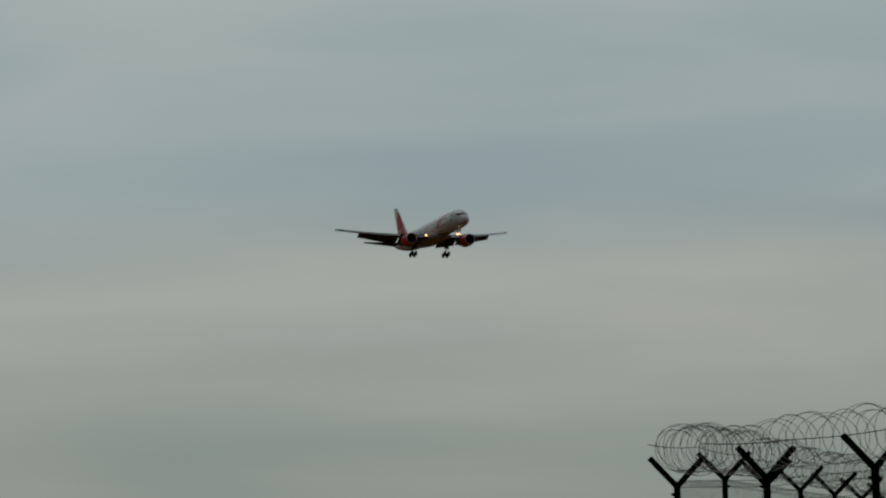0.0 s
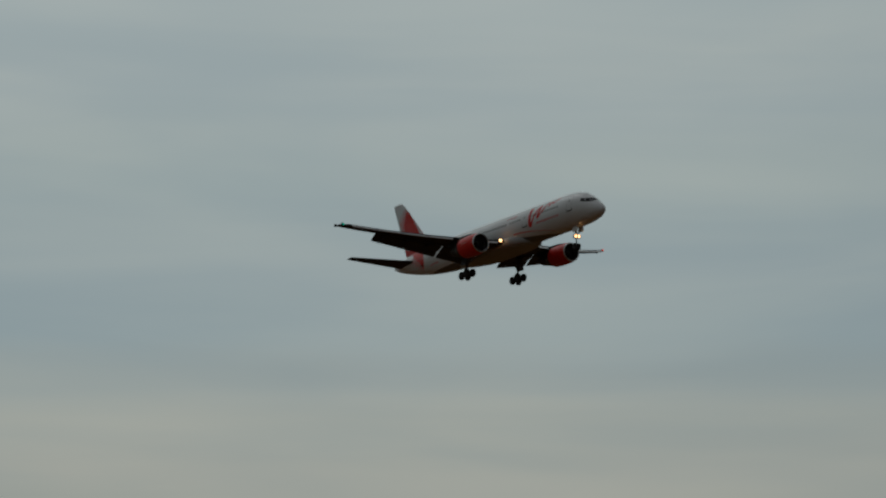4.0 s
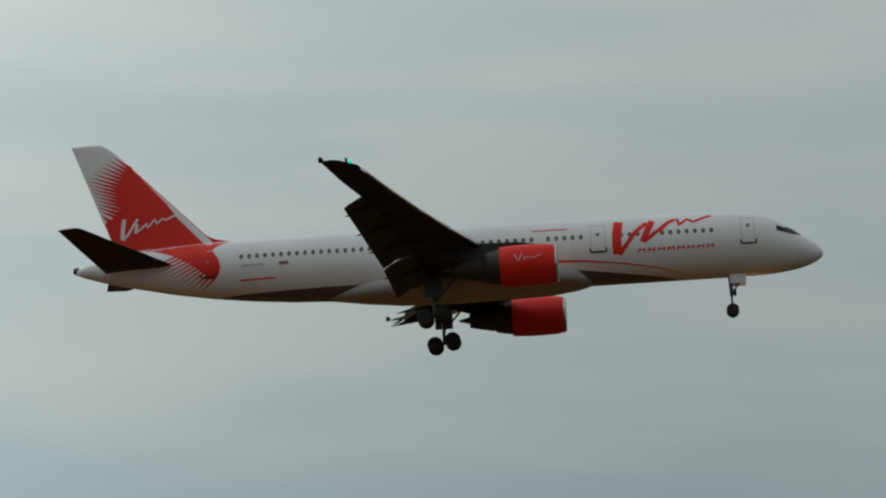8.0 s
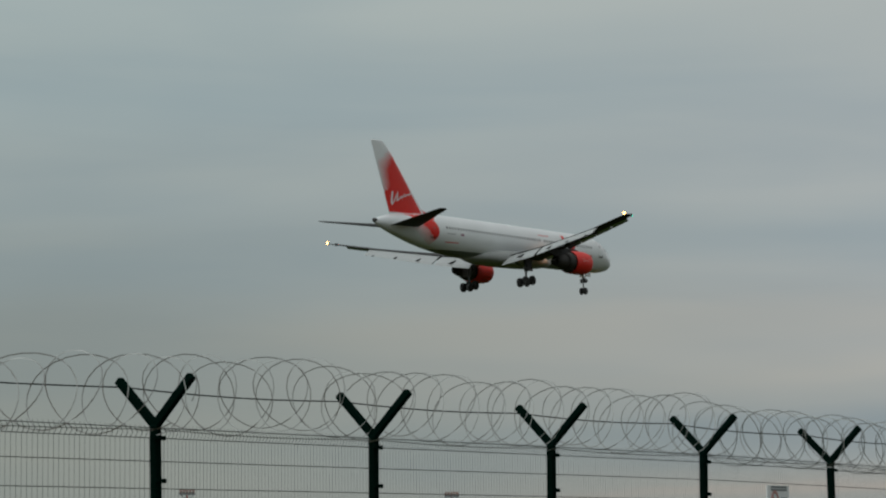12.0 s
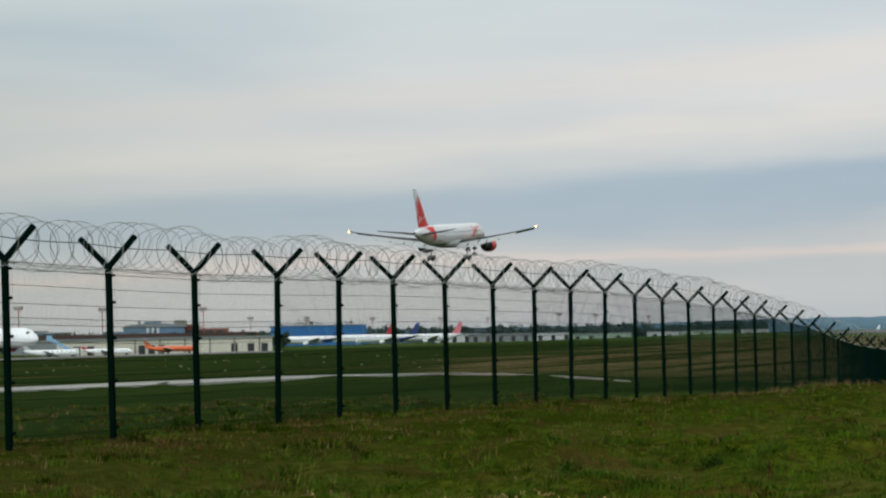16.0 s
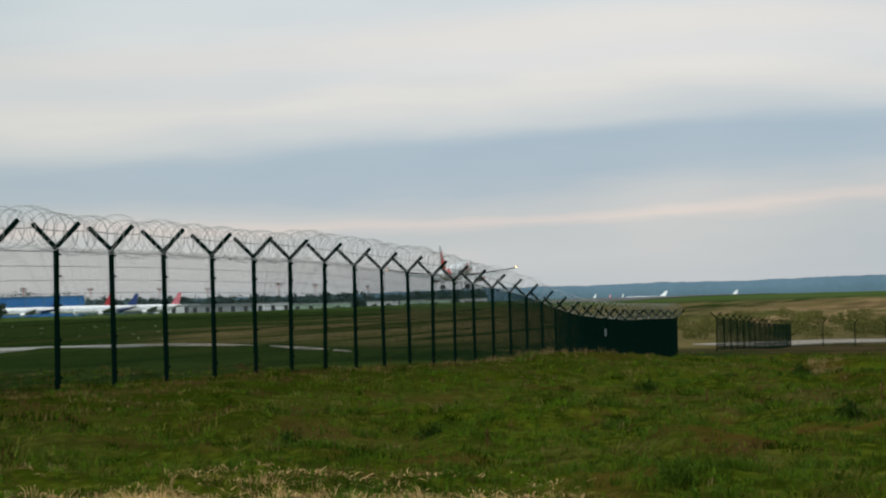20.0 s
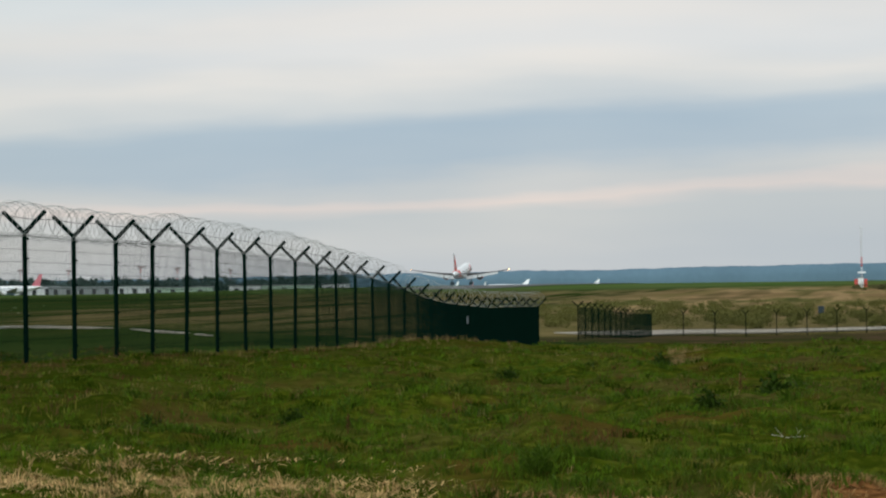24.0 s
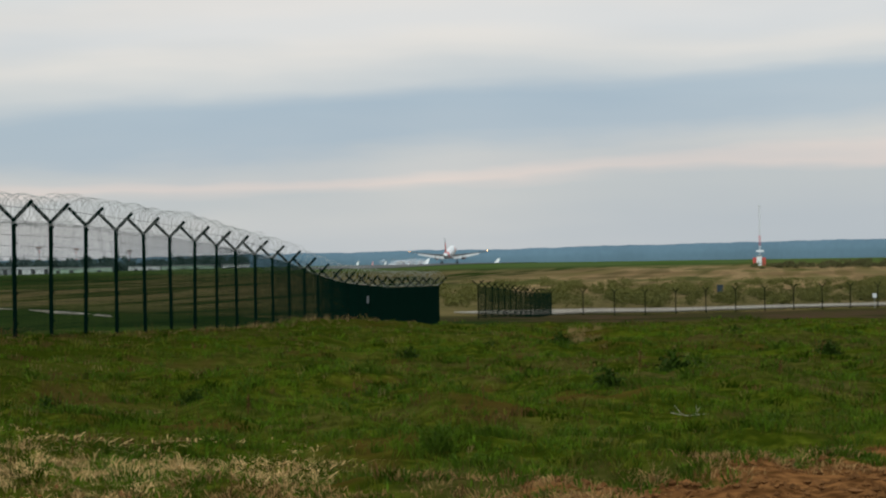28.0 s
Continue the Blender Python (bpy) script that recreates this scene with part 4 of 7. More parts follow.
def build_fin(root):
    bm = bmesh.new()
    rings = []
    for z in (6.0, 6.6, 7.5, 9, 10.5, 12, 13.3, 13.75, 13.9):
        le, te = fin_edge(z)
        if z > 13.5:
            le += (z - 13.5) * 0.7
        c = te - le
        us = [0.5 * (1 + math.cos(math.pi * i / 10)) for i in range(11)]
        yt = lambda u: c * 5 * 0.10 * (0.2969 * math.sqrt(u) - 0.126 * u - 0.3516 * u * u + 0.2843 * u ** 3 - 0.1036 * u ** 4)
        rings.append([(yt(u), -(le + u * c), z) for u in us] + [(-yt(u), -(le + u * c), z) for u in us[-2:0:-1]])
    loft(bm, rings)
    fin = part("fin", bm, WHITE, root, "white fin, red over its lower and front part", smooth=True)
    # dorsal fillet
    bm = bmesh.new()
    loft(bm, [[(.10 * k + .02, -s, 6.4), (0.02, -s, z), (-0.02, -s, z), (-.10 * k - .02, -s, 6.4)] for s, z, k in ((35.6, 6.68, .3), (36.9, 6.88, .6), (37.8, 7.08, 1.0), (38.5, 7.42, 1.3), (39.2, 8.05, 1.5))])
    part("dorsal_fillet", bm, RED, fin, "red dorsal fillet")
    # red field: solid part and the rays behind it
    edge = lambda z: float(np.interp(z, (6.5, 8.55, 8.75, 8.95, 9.6, 11.65, 12.3), (44.1, 44.9, 44.75, 44.25, 43.75, 43.5, 43.28)))
    bm = bmesh.new()
    n = 44
    for sd in (1, -1):
        prev = None
        for i in range(n + 1):
            z = 6.62 + (12.3 - 6.62) * i / n
            le, te = fin_edge(z)
            back = min(edge(z), te - 0.01)
            row = [bm.verts.new((sd * fin_x(le + (back - le) * k / 8, z), -(le + (back - le) * k / 8), z)) for k in range(9)]
            if prev:
                for k in range(8):
                    bm.faces.new((prev[k], prev[k + 1], row[k + 1], row[k]))
            prev = row
    part("red_field", bm, RED, fin, "red paint")
    for k in range(17):
        bm = bmesh.new()
        u = k / 16
        z0 = 8.75 + 3.45 * u
        z1 = float(np.interp(u, (0, .62, 1), (9.2, 11.75, 13.0)))
        s1 = float(np.interp(u, (0, .55, .62, 1), (fin_edge(9.2)[1] - .1, fin_edge(11.4)[1] - .15, fin_edge(11.75)[1] - .35, 44.25)))
        ribbon(bm, [(edge(z0) - .18, z0 - .06), (s1, z1)], 0.27, lambda s, zz: fin_x(s, zz, 0.010), seg=0.4, taper=lambda t: 1 - 0.9 * t)
        part("red_ray", bm, RED, fin)
    bm = bmesh.new()
    for path, w in FINMARK:
        ribbon(bm, path, w, lambda s, zz: fin_x(s, zz, 0.016), seg=0.15)
    part("fin_mark", bm, WHITE, fin, "white brush-stroke mark")


FINMARK = [(((43.62, 8.75), (43.74, 8.0), (43.76, 7.42)), .26), (((43.7, 7.38), (43.3, 7.85), (42.95, 8.4), (42.72, 8.72)), .14), (((42.78, 8.4), (42.9, 7.78)), .18), (((42.86, 7.78), (42.4, 8.15), (42.15, 8.36), (42.12, 8.05), (41.62, 8.6), (41.5, 8.3), (41.1, 8.62), (40.9, 8.5), (40.27, 8.82)), .10)]


def build_main_gear(root, sx):
    g = empty("main_gear", sx * 3.66, -23.7, 0)
    g.parent = root
    bm = bmesh.new()
    tube(bm, (0, 0, .1), (0, 0, 1.3), 0.11)
    tube(bm, (0, 0, 1.2), (-sx * .15, .05, 3.1), 0.17)
    part("strut", bm, STRUT, g)
    bm = bmesh.new()
    tube(bm, (0, 0, 1.35), (-sx * 1.5, 0.0, 2.5), 0.07)
    part("side_brace", bm, STRUT, g)
    bm = bmesh.new()
    tube(bm, (0, .05, 1.0), (0, 1.5, 2.6), 0.06)
    part("drag_brace", bm, STRUT, g)
    tilt = radians(12)
    bm = bmesh.new()
    tube(bm, (0, -.62 * math.cos(tilt), .12 - .62 * math.sin(tilt)), (0, .62 * math.cos(tilt), .12 + .62 * math.sin(tilt)), 0.10)
    part("bogie_beam", bm, STRUT, g)
    for fy in (1, -1):
        for xx in (-.43, .43):
            wheel(g, xx, fy * .58 * math.cos(tilt), .12 + fy * .58 * math.sin(tilt), 0.51, 0.38)
    bm = bmesh.new()
    box(bm, sx * .42, 0, 1.95, .05, 1.15, 1.5, rot=Matrix.Rotation(-sx * radians(8), 3, "Y"), bevel=.02)
    part("gear_door", bm, GREY, g)


def build_nose_gear(root):
    g = empty("nose_gear", 0, -5.3, 0)
    g.parent = root
    bm = bmesh.new()
    tube(bm, (0, 0, .15), (0, 0, 1.3), 0.07)
    tube(bm, (0, 0, 1.1), (0, -.05, 2.6), 0.11)
    part("strut", bm, STRUT, g)
    bm = bmesh.new()
    tube(bm, (0, 0, 1.2), (0, .95, 2.5), 0.05)
    part("drag_brace", bm, STRUT, g)
    for x in (-.26, .26):
        wheel(g, x, 0, .17, 0.40, 0.24)
    for x in (-.42, .42):
        bm = bmesh.new()
        box(bm, x, .45, 2.12, .035, 1.0, .6, bevel=.01)
        part("gear_door", bm, WHITE, g)
    for x in (-.22, .22):
        ring = lambda yy, r: [(x + r * math.cos(a), .1 + yy, 1.35 + r * math.sin(a)) for a in (6.28318 * i / 14 for i in range(14))]
        bm = bmesh.new()
        loft(bm, [ring(0, .05), ring(.08, .19), ring(.19, .215), ring(.19, .195), ring(.12, .19)])
        part("lamp_housing", bm, STRUT, g)
        bm = bmesh.new()
        loft(bm, [ring(.125, .185), ring(.15, .17), ring(.165, .06)])
        part("landing_light", bm, LIGHTGLOW, g, "lit landing light")
        # plate added behind the lamp to keep its glow hidden from aft
        bm = bmesh.new()
        box(bm, x, .08, 1.35, .46, .05, .46, bevel=.015)
        part("light_shield", bm, STRUT, g)


def build_openings(root):
    # cabin windows in their rows, on both sides
    def rows():
        zw = lambda s: 4.97 + 0.0125 * (s - 6)
        yield from ((6.32 + .51 * i, zw(6.32 + .51 * i)) for i in range(12))
        yield from ((14.46 + .51 * i, zw(14.46 + .51 * i)) for i in range(5))
        yield from ((17.55 + .51 * i, zw(17.55 + .51 * i)) for i in range(37))
    for sd in (1, -1):
        for s, z in rows():
            bm = bmesh.new()
            vs = []
            for i in range(10):
                a = 6.28318 * i / 10
                q = (s + .135 * math.cos(a), z + .18 * math.sin(a))
                vs.append(bm.verts.new((sd * side_x(q[0], q[1]), -q[0], q[1])))
            bm.faces.new(vs)
            part("cabin_window", bm, WINDOW, root)
        for s, w, h, zb in ((4.05, .84, 1.75, 4.02), (13.4, .9, 1.80, 4.05), (38.1, .76, 1.75, 4.20)):
            bm = bmesh.new()
            z0, z1 = zb, zb + h
            ribbon(bm, [(s - w / 2, z0), (s - w / 2, z1), (s + w / 2, z1), (s + w / 2, z0), (s - w / 2, z0)], .045, side_x, sides=(sd,), seg=.15)
            part("door", bm, SEAM, root, "grey outline of a cabin door")
            bm = bmesh.new()
            ribbon(bm, [(s - w / 2 - .08, z0 + .22), (s - w / 2 - .02, z0 - .02), (s + w / 2 + .02, z0 - .02), (s + w / 2 + .08, z0 + .22)], .13, lambda a, b: side_x(a, b, .012), sides=(sd,), seg=.2)
            part("door_sill", bm, DARKMETAL, root, "dark scuffed sill")
            bm = bmesh.new()
            box(bm, sd * (side_x(s, 5.2) - .004), -s, 5.2, .02, .2, .3, rot=Matrix.Rotation(sd * radians(-27), 3, "Y"), bevel=.008)
            part("door_window", bm, WINDOW, root)
    # cockpit panes
    for sd in (1, -1):
        for quad in (((.62, .04, 4.68), (1.26, .04, 5.20), (1.38, .60, 5.16), (.78, .66, 4.60)),
                     ((.81, .70, 4.59), (1.41, .64, 5.14), (1.78, .98, 5.12), (1.38, 1.12, 4.62)),
                     ((1.43, 1.14, 4.63), (1.83, 1.00, 5.12), (2.26, 1.14, 5.16), (2.26, 1.33, 4.80))):
            bm = bmesh.new()
            grid = []
            for i in range(6):
                for j in range(6):
                    u, v = i / 5, j / 5
                    s, x, z = (quad[0][n] * (1 - u) * (1 - v) + quad[1][n] * u * (1 - v) + quad[2][n] * u * v + quad[3][n] * (1 - u) * v for n in range(3))
                    w, b, t = fus(s)
                    c, h = (b + t) / 2, (t - b) / 2
                    k = 1.014 / math.sqrt((x / w) ** 2 + ((z - c) / h) ** 2)
                    grid.append(bm.verts.new((sd * x * k, -s, c + (z - c) * k)))
            for i in range(5):
                for j in range(5):
                    bm.faces.new((grid[6 * i + j], grid[6 * i + 6 + j], grid[6 * i + 7 + j], grid[6 * i + 1 + j]))
            part("cockpit_window", bm, GLASS, root, "dark cockpit pane")


def build_marks(root):
    """Painted marks on the body, as plain strokes and bars."""
    for sd in (1, -1):
        f = (lambda s: s) if sd > 0 else (lambda s: 18.6 - s)
        # large brush-stroke mark over the forward windows
        bm = bmesh.new()
        strokes = [(((12.25, 5.85), (12.40, 4.9), (12.42, 4.2), (12.38, 3.66)), .5), (((12.3, 3.62), (11.75, 4.3), (11.2, 5.05), (10.5, 5.62)), .24),
                   (((10.15, 5.76), (10.5, 5.0), (10.8, 4.32)), .36), (((10.75, 4.32), (10.2, 4.7), (9.6, 5.2), (9.1, 5.6), (8.75, 5.76)), .2),
                   (((9.75, 4.9), (9.15, 5.55), (8.55, 5.78), (8.5, 5.32), (7.95, 5.74), (7.6, 5.48), (6.9, 5.78), (6.47, 5.9)), .15)]
        for path, w in strokes:
            ribbon(bm, [(f(a - .18), b + .16) for a, b in path], w * 1.15, lambda a, b: side_x(a, b, .011), sides=(sd,), seg=.15)
        part("name_mark", bm, RED, root, "large red brush-stroke mark")
        # row of eight small slanting bars under it
        for i in range(8):
            bm = bmesh.new()
            s = 10.95 - .61 * i
            for k in (0, 1):
                ribbon(bm, [(f(s - .42 * k), 3.83), (f(s - .12 - .3 * k), 4.1)], .09, lambda a, b: side_x(a, b, .009), sides=(sd,))
            ribbon(bm, [(f(s - .06), 3.98), (f(s - .45), 3.98)], .08, lambda a, b: side_x(a, b, .010), sides=(sd,))
            part("name_bar", bm, RED, root)
        # small bars aft: registration, flag, web line
        for s, z, w, h, m in ((35.2, 4.72, 1.5, .15, SEAM), (33.2, 4.72, .6, .22, FLAG), (34.9, 3.84, 2.3, .09, RED), (16.4, 5.72, 2.2, .08, RED)):
            bm = bmesh.new()
            ribbon(bm, [(s - w / 2, z), (s + w / 2, z)], h, lambda a, b: side_x(a, b, .009), sides=(sd,), seg=.2)
            part("small_mark", bm, m, root)
        # red swoosh along the lower body
        bm = bmesh.new()
        ribbon(bm, [(16.0, 3.62), (14.5, 3.56), (12.4, 3.33), (9.9, 2.95), (8.3, 2.6)], .13, lambda a, b: side_x(a, b, .009), sides=(sd,), seg=.3, taper=lambda t: 1 - .8 * t)
        part("swoosh", bm, RED, root)
        # red body band below the fin, with rays
        bm = bmesh.new()
        prev = None
        for i in range(17):
            u = i / 16
            z = 6.6 - 2.6 * u
            s0 = float(np.interp(z, (4.0, 4.3, 4.85, 5.4, 5.98, 6.3, 6.6), (37.75, 37.38, 37.25, 37.4, 37.85, 37.5, 36.8)))
            s1 = float(np.interp(z, (4.0, 4.6, 5.2, 5.8, 6.3, 6.6), (37.85, 38.5, 39.3, 40.3, 41.6, 43.0)))
            row = []
            for k in range(9):
                s = s0 + (s1 - s0) * k / 8
                w, b, t = fus(s)
                zz = min(z, t - .02)
                row.append(bm.verts.new((sd * side_x(s, zz, .007), -s, zz)))
            if prev:
                for k in range(8):
                    bm.faces.new((prev[k], prev[k + 1], row[k + 1], row[k]))
            prev = row
        part("red_band", bm, RED, root)
        for i in range(12):
            bm = bmesh.new()
            u = i / 11
            z = 5.75 - 1.65 * u
            s = float(np.interp(z, (4.0, 4.6, 5.2, 5.8, 6.3), (37.8, 38.5, 39.3, 40.3, 41.6)))
            ribbon(bm, [(s - .3, z + .05), (s + 1.7 - .9 * u, z - .62 - .1 * u)], .17, lambda a, b: side_x(a, b, .008), sides=(sd,), seg=.3, taper=lambda t: 1 - .9 * t)
            part("red_ray", bm, RED, root)


def build_lights(root):
    def lamp(name, x, s, z, r, m, label):
        bm = bmesh.new()
        bmesh.ops.create_icosphere(bm, subdivisions=2, radius=r, matrix=Matrix.Translation((x, -s, z)))
        part(name, bm, m, root, label, smooth=True)
    for sx in (1,):
        lamp("wing_light", sx * 2.75, 17.35, 3.12, .2, LIGHTGLOW, "lit landing light in the wing root")
    for sx in (1, -1):
        # box added aft of each tip light so its glow doesn't show from behind
        bm = bmesh.new()
        box(bm, sx * 18.85, -27.22, 5.76, .34, .12, .30, bevel=.03)
        part("light_fairing", bm, WINGGREY, root)
    lamp("nav_light", 18.86, 26.98, 5.70, .12, GREENGLOW, "green wing tip light")
    lamp("nav_light", -18.85, 27.05, 5.76, .11, REDGLOW, "red wing tip light")
    for sx in (1, -1):
        bm = bmesh.new()
        ring = lambda s, r: [(sx * 18.98 + r * math.cos(a), -s, 5.86 + r * math.sin(a)) for a in (6.28318 * i / 14 for i in range(14))]
        loft(bm, [ring(28.5, .05), ring(28.62, .17), ring(28.785, .18), ring(28.785, .16), ring(28.72, .155)])
        part("light_housing", bm, WINGGREY, root)
        bm = bmesh.new()
        loft(bm, [ring(28.73, .15), ring(28.76, .13), ring(28.79, .05)])
        part("tail_facing_light", bm, WARMGLOW, root, "lit white light at the wing tip's rear")



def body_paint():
    """White paint over a grey belly darkened to hold its shade; the parting line rises behind the nose."""
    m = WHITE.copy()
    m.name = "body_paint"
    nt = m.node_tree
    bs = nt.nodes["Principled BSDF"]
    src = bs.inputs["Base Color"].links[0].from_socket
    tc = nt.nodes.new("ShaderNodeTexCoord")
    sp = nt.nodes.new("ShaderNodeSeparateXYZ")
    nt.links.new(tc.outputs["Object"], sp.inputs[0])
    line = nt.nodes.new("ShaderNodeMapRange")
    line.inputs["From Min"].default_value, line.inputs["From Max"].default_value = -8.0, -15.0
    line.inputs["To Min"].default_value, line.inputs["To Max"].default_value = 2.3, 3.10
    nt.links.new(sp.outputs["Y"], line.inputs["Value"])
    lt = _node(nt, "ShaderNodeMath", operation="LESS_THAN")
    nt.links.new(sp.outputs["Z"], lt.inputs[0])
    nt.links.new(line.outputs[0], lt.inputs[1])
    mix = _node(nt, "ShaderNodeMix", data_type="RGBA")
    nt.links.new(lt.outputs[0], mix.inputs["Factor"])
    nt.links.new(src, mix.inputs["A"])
    # belly grey made darker, with the shade under the body in it
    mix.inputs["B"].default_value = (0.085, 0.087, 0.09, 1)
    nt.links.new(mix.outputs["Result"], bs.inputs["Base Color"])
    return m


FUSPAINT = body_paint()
BELLY = mat("belly_grey_paint", (0.34, 0.345, 0.34), 0.5, vary=0.15, scale=0.4, spec=0.3)
FLAPGREY = mat("shaded_flap_underside", (0.045, 0.045, 0.045), 0.5, vary=0.15, scale=0.8, spec=0.2)
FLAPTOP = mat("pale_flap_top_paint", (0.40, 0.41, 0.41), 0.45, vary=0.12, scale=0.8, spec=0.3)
FLAG = mat("flag_bands", (0.25, 0.08, 0.15), 0.5)
LIGHTGLOW = glow("lit_landing_lamp", (1.0, 0.52, 0.22), 18)
WARMGLOW = glow("lit_tip_lamp", (1.0, 0.46, 0.15), 14)
GREENGLOW = glow("lit_green_lamp", (0.0, 0.9, 0.6), 1.2)
REDGLOW = glow("lit_red_lamp", (1.0, 0.1, 0.05), 3)
airliner = build_airliner()

# ---- the airfield beyond the fence ----


def spot(az, d, lift=0.0):
    """A place on the ground at a bearing (degrees right of the runway's heading) and a distance from the camera."""
    x, y = d * math.sin(radians(az)), d * math.cos(radians(az))
    return x, y, float(ground_z(x, y)) + lift


CONCRETE = mat("pale_concrete", (0.25, 0.24, 0.22), 0.9, vary=0.25, scale=0.4, bump=0.3, spec=0.1)
CLADBLUE = mat("dark_blue_cladding", (0.022, 0.034, 0.042), 0.5, vary=0.25, scale=0.1, spec=0.2)
DOORGREY = mat("grey_hangar_door_steel", (0.105, 0.125, 0.14), 0.5, vary=0.2, scale=0.1, spec=0.2)
BEIGE = mat("beige_render", (0.25, 0.235, 0.195), 0.85, vary=0.18, scale=0.15, spec=0.1)
PALEBEIGE = mat("cream_render", (0.62, 0.58, 0.49), 0.85, vary=0.15, scale=0.12, spec=0.1)
BRIGHTBLUE = mat("bright_blue_cladding", (0.035, 0.15, 0.38), 0.5, vary=0.15, scale=0.1, spec=0.2)
# blue-grey cladding paled by distance haze mixed into its colour
SLATE = mat("hazed_blue_grey_cladding", (0.13, 0.20, 0.27), 0.6, vary=0.25, scale=0.08, spec=0.1)
BRICKRED = mat("brick_red_cladding", (0.20, 0.075, 0.055), 0.7, vary=0.2, scale=0.1, spec=0.1)
DULLRED = mat("dull_red_roof_sheet", (0.085, 0.052, 0.046), 0.7, vary=0.25, scale=0.1, spec=0.1)
ROOFGREY = mat("weathered_roof_sheet", (0.22, 0.235, 0.24), 0.6, vary=0.2, scale=0.2, spec=0.2)
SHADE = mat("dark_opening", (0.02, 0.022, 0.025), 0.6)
PALE = mat("pale_grey_panel", (0.55, 0.56, 0.57), 0.6, vary=0.1, scale=0.3)
PALEGREEN = mat("pale_green_panel", (0.30, 0.40, 0.31), 0.6, vary=0.15, scale=0.3)
JETWHITE = mat("bright_white_livery", (0.84, 0.85, 0.86), 0.35, vary=0.06, scale=0.3)
JETBLUE = mat("deep_blue_livery", (0.015, 0.04, 0.17), 0.4)
JETRED = mat("crimson_livery", (0.42, 0.025, 0.03), 0.4)
JETPINK = mat("pink_red_livery", (0.62, 0.17, 0.21), 0.45)
JETPALE = mat("faded_pink_livery", (0.62, 0.30, 0.32), 0.5)
ORANGE = mat("orange_livery", (0.75, 0.14, 0.04), 0.45)
LIGHTBLUE = mat("light_blue_paint", (0.22, 0.42, 0.60), 0.5)
FADED = mat("faded_red_print", (0.50, 0.26, 0.24), 0.6)
YELLOW = mat("yellow_paint", (0.42, 0.24, 0.03), 0.55, vary=0.2, scale=2)
MASTRED = mat("red_mast_paint", (0.50, 0.05, 0.04), 0.6, vary=0.2, scale=1)
LAMPBROWN = mat("rusty_lamp_housing", (0.21, 0.13, 0.11), 0.6, vary=0.2, scale=1)
MASTGREY = mat("grey_mast_steel", (0.20, 0.21, 0.22), 0.5, 0.3, vary=0.2, scale=1)
ASPHALT = mat("pale_worn_asphalt", (0.34, 0.33, 0.30), 0.9, vary=0.3, scale=0.5, bump=0.4, spec=0.1)
GRAVEL = mat("pale_gravel", (0.27, 0.24, 0.20), 0.95, vary=0.4, scale=0.25, bump=0.4, spec=0.05)
RUNWAYGREY = mat("runway_asphalt", (0.09, 0.09, 0.09), 0.9, vary=0.25, scale=0.3, spec=0.1)


def facing(name, az, d, label, category):
    """An Empty on the ground whose x axis runs to the right across the view and whose y axis points away from the camera."""
    x, y, z = spot(az, d)
    e = empty(name)
    e.matrix_world = pose(x, y, z, 0, 0, -az)
    return tagged(e, label, category)


def block(root, name, x0, x1, z0, z1, y0, y1, m, label="", bevel=0.0):
    bm = bmesh.new()
    box(bm, (x0 + x1) / 2, (y0 + y1) / 2, (z0 + z1) / 2, x1 - x0, y1 - y0, z1 - z0, bevel=bevel)
    return part(name, bm, m, root, label)


def make_hangar():
    r = facing("hangar", -31.3, 950, "large dark blue aircraft hangar with grey sliding doors", "hangar")
    block(r, "side_wing", -68, -37, -2, 13.6, 2, 40, CLADBLUE, "dark blue clad side wing")
    block(r, "wing_roof", -68.6, -36.8, 13.6, 14.3, 1.5, 40, ROOFGREY)
    block(r, "wing_plinth", -67, -38, -2, 5.0, -6, 1.9, DOORGREY, "low grey annexe")
    for k in range(7):
        block(r, "annexe_window", -65 + k * 3.9, -62.6 + k * 3.9, 2.0, 3.6, -6.15, -6.0, SHADE)
    block(r, "stair_tower", -37, -22.5, -2, 18.6, -3, 30, BEIGE, "beige rendered stair tower")
    block(r, "tower_roof", -36.6, -30, 18.6, 20.2, 0, 20, DOORGREY)
    for i in range(2):
        for k in range(5):
            block(r, "tower_window", -34 + i * 6, -31.8 + i * 6, 1.5 + k * 3.2, 3.0 + k * 3.2, -3.12, -3.0, DOORGREY)
    block(r, "main_hall", -22.5, 62, -2, 15.6, 0, 60, CLADBLUE, "dark blue clad main hall")
    for k in range(8):
        x = -21.8 + k * 8.6
        block(r, "sliding_door", x, x + 8.3, -1.5, 10.2, -0.6 - .35 * (k % 2), -0.2 - .35 * (k % 2), DOORGREY, "grey steel sliding door leaf")
    block(r, "door_track", -22.3, 47.5, 10.2, 10.7, -1.0, -0.1, SHADE)
    block(r, "roof_edge", -22.6, 62.3, 15.6, 16.2, -0.4, 60, ROOFGREY)
    # raised roof light over the hall
    block(r, "roof_monitor", -28, 36, 16.2, 18.5, 14, 34, ROOFGREY, "long grey roof monitor")
    block(r, "wing_monitor", -56, -37, 14.3, 17.0, 10, 30, ROOFGREY)
    for x in (-57.5, -15, 7, 29):
        bm = bmesh.new()
        ring = lambda y: [(x + 2.6 * math.cos(a), y, 16.0 + 2.9 * math.sin(a)) for a in (math.pi * i / 10 for i in range(11))]
        loft(bm, [ring(5), ring(13)])
        part("roof_vent", bm, CLADBLUE, r, "round-topped dark roof vent")
    block(r, "end_tower", 56, 62.5, 15.6, 18.8, 3, 12, CLADBLUE)


APRON = 0.16


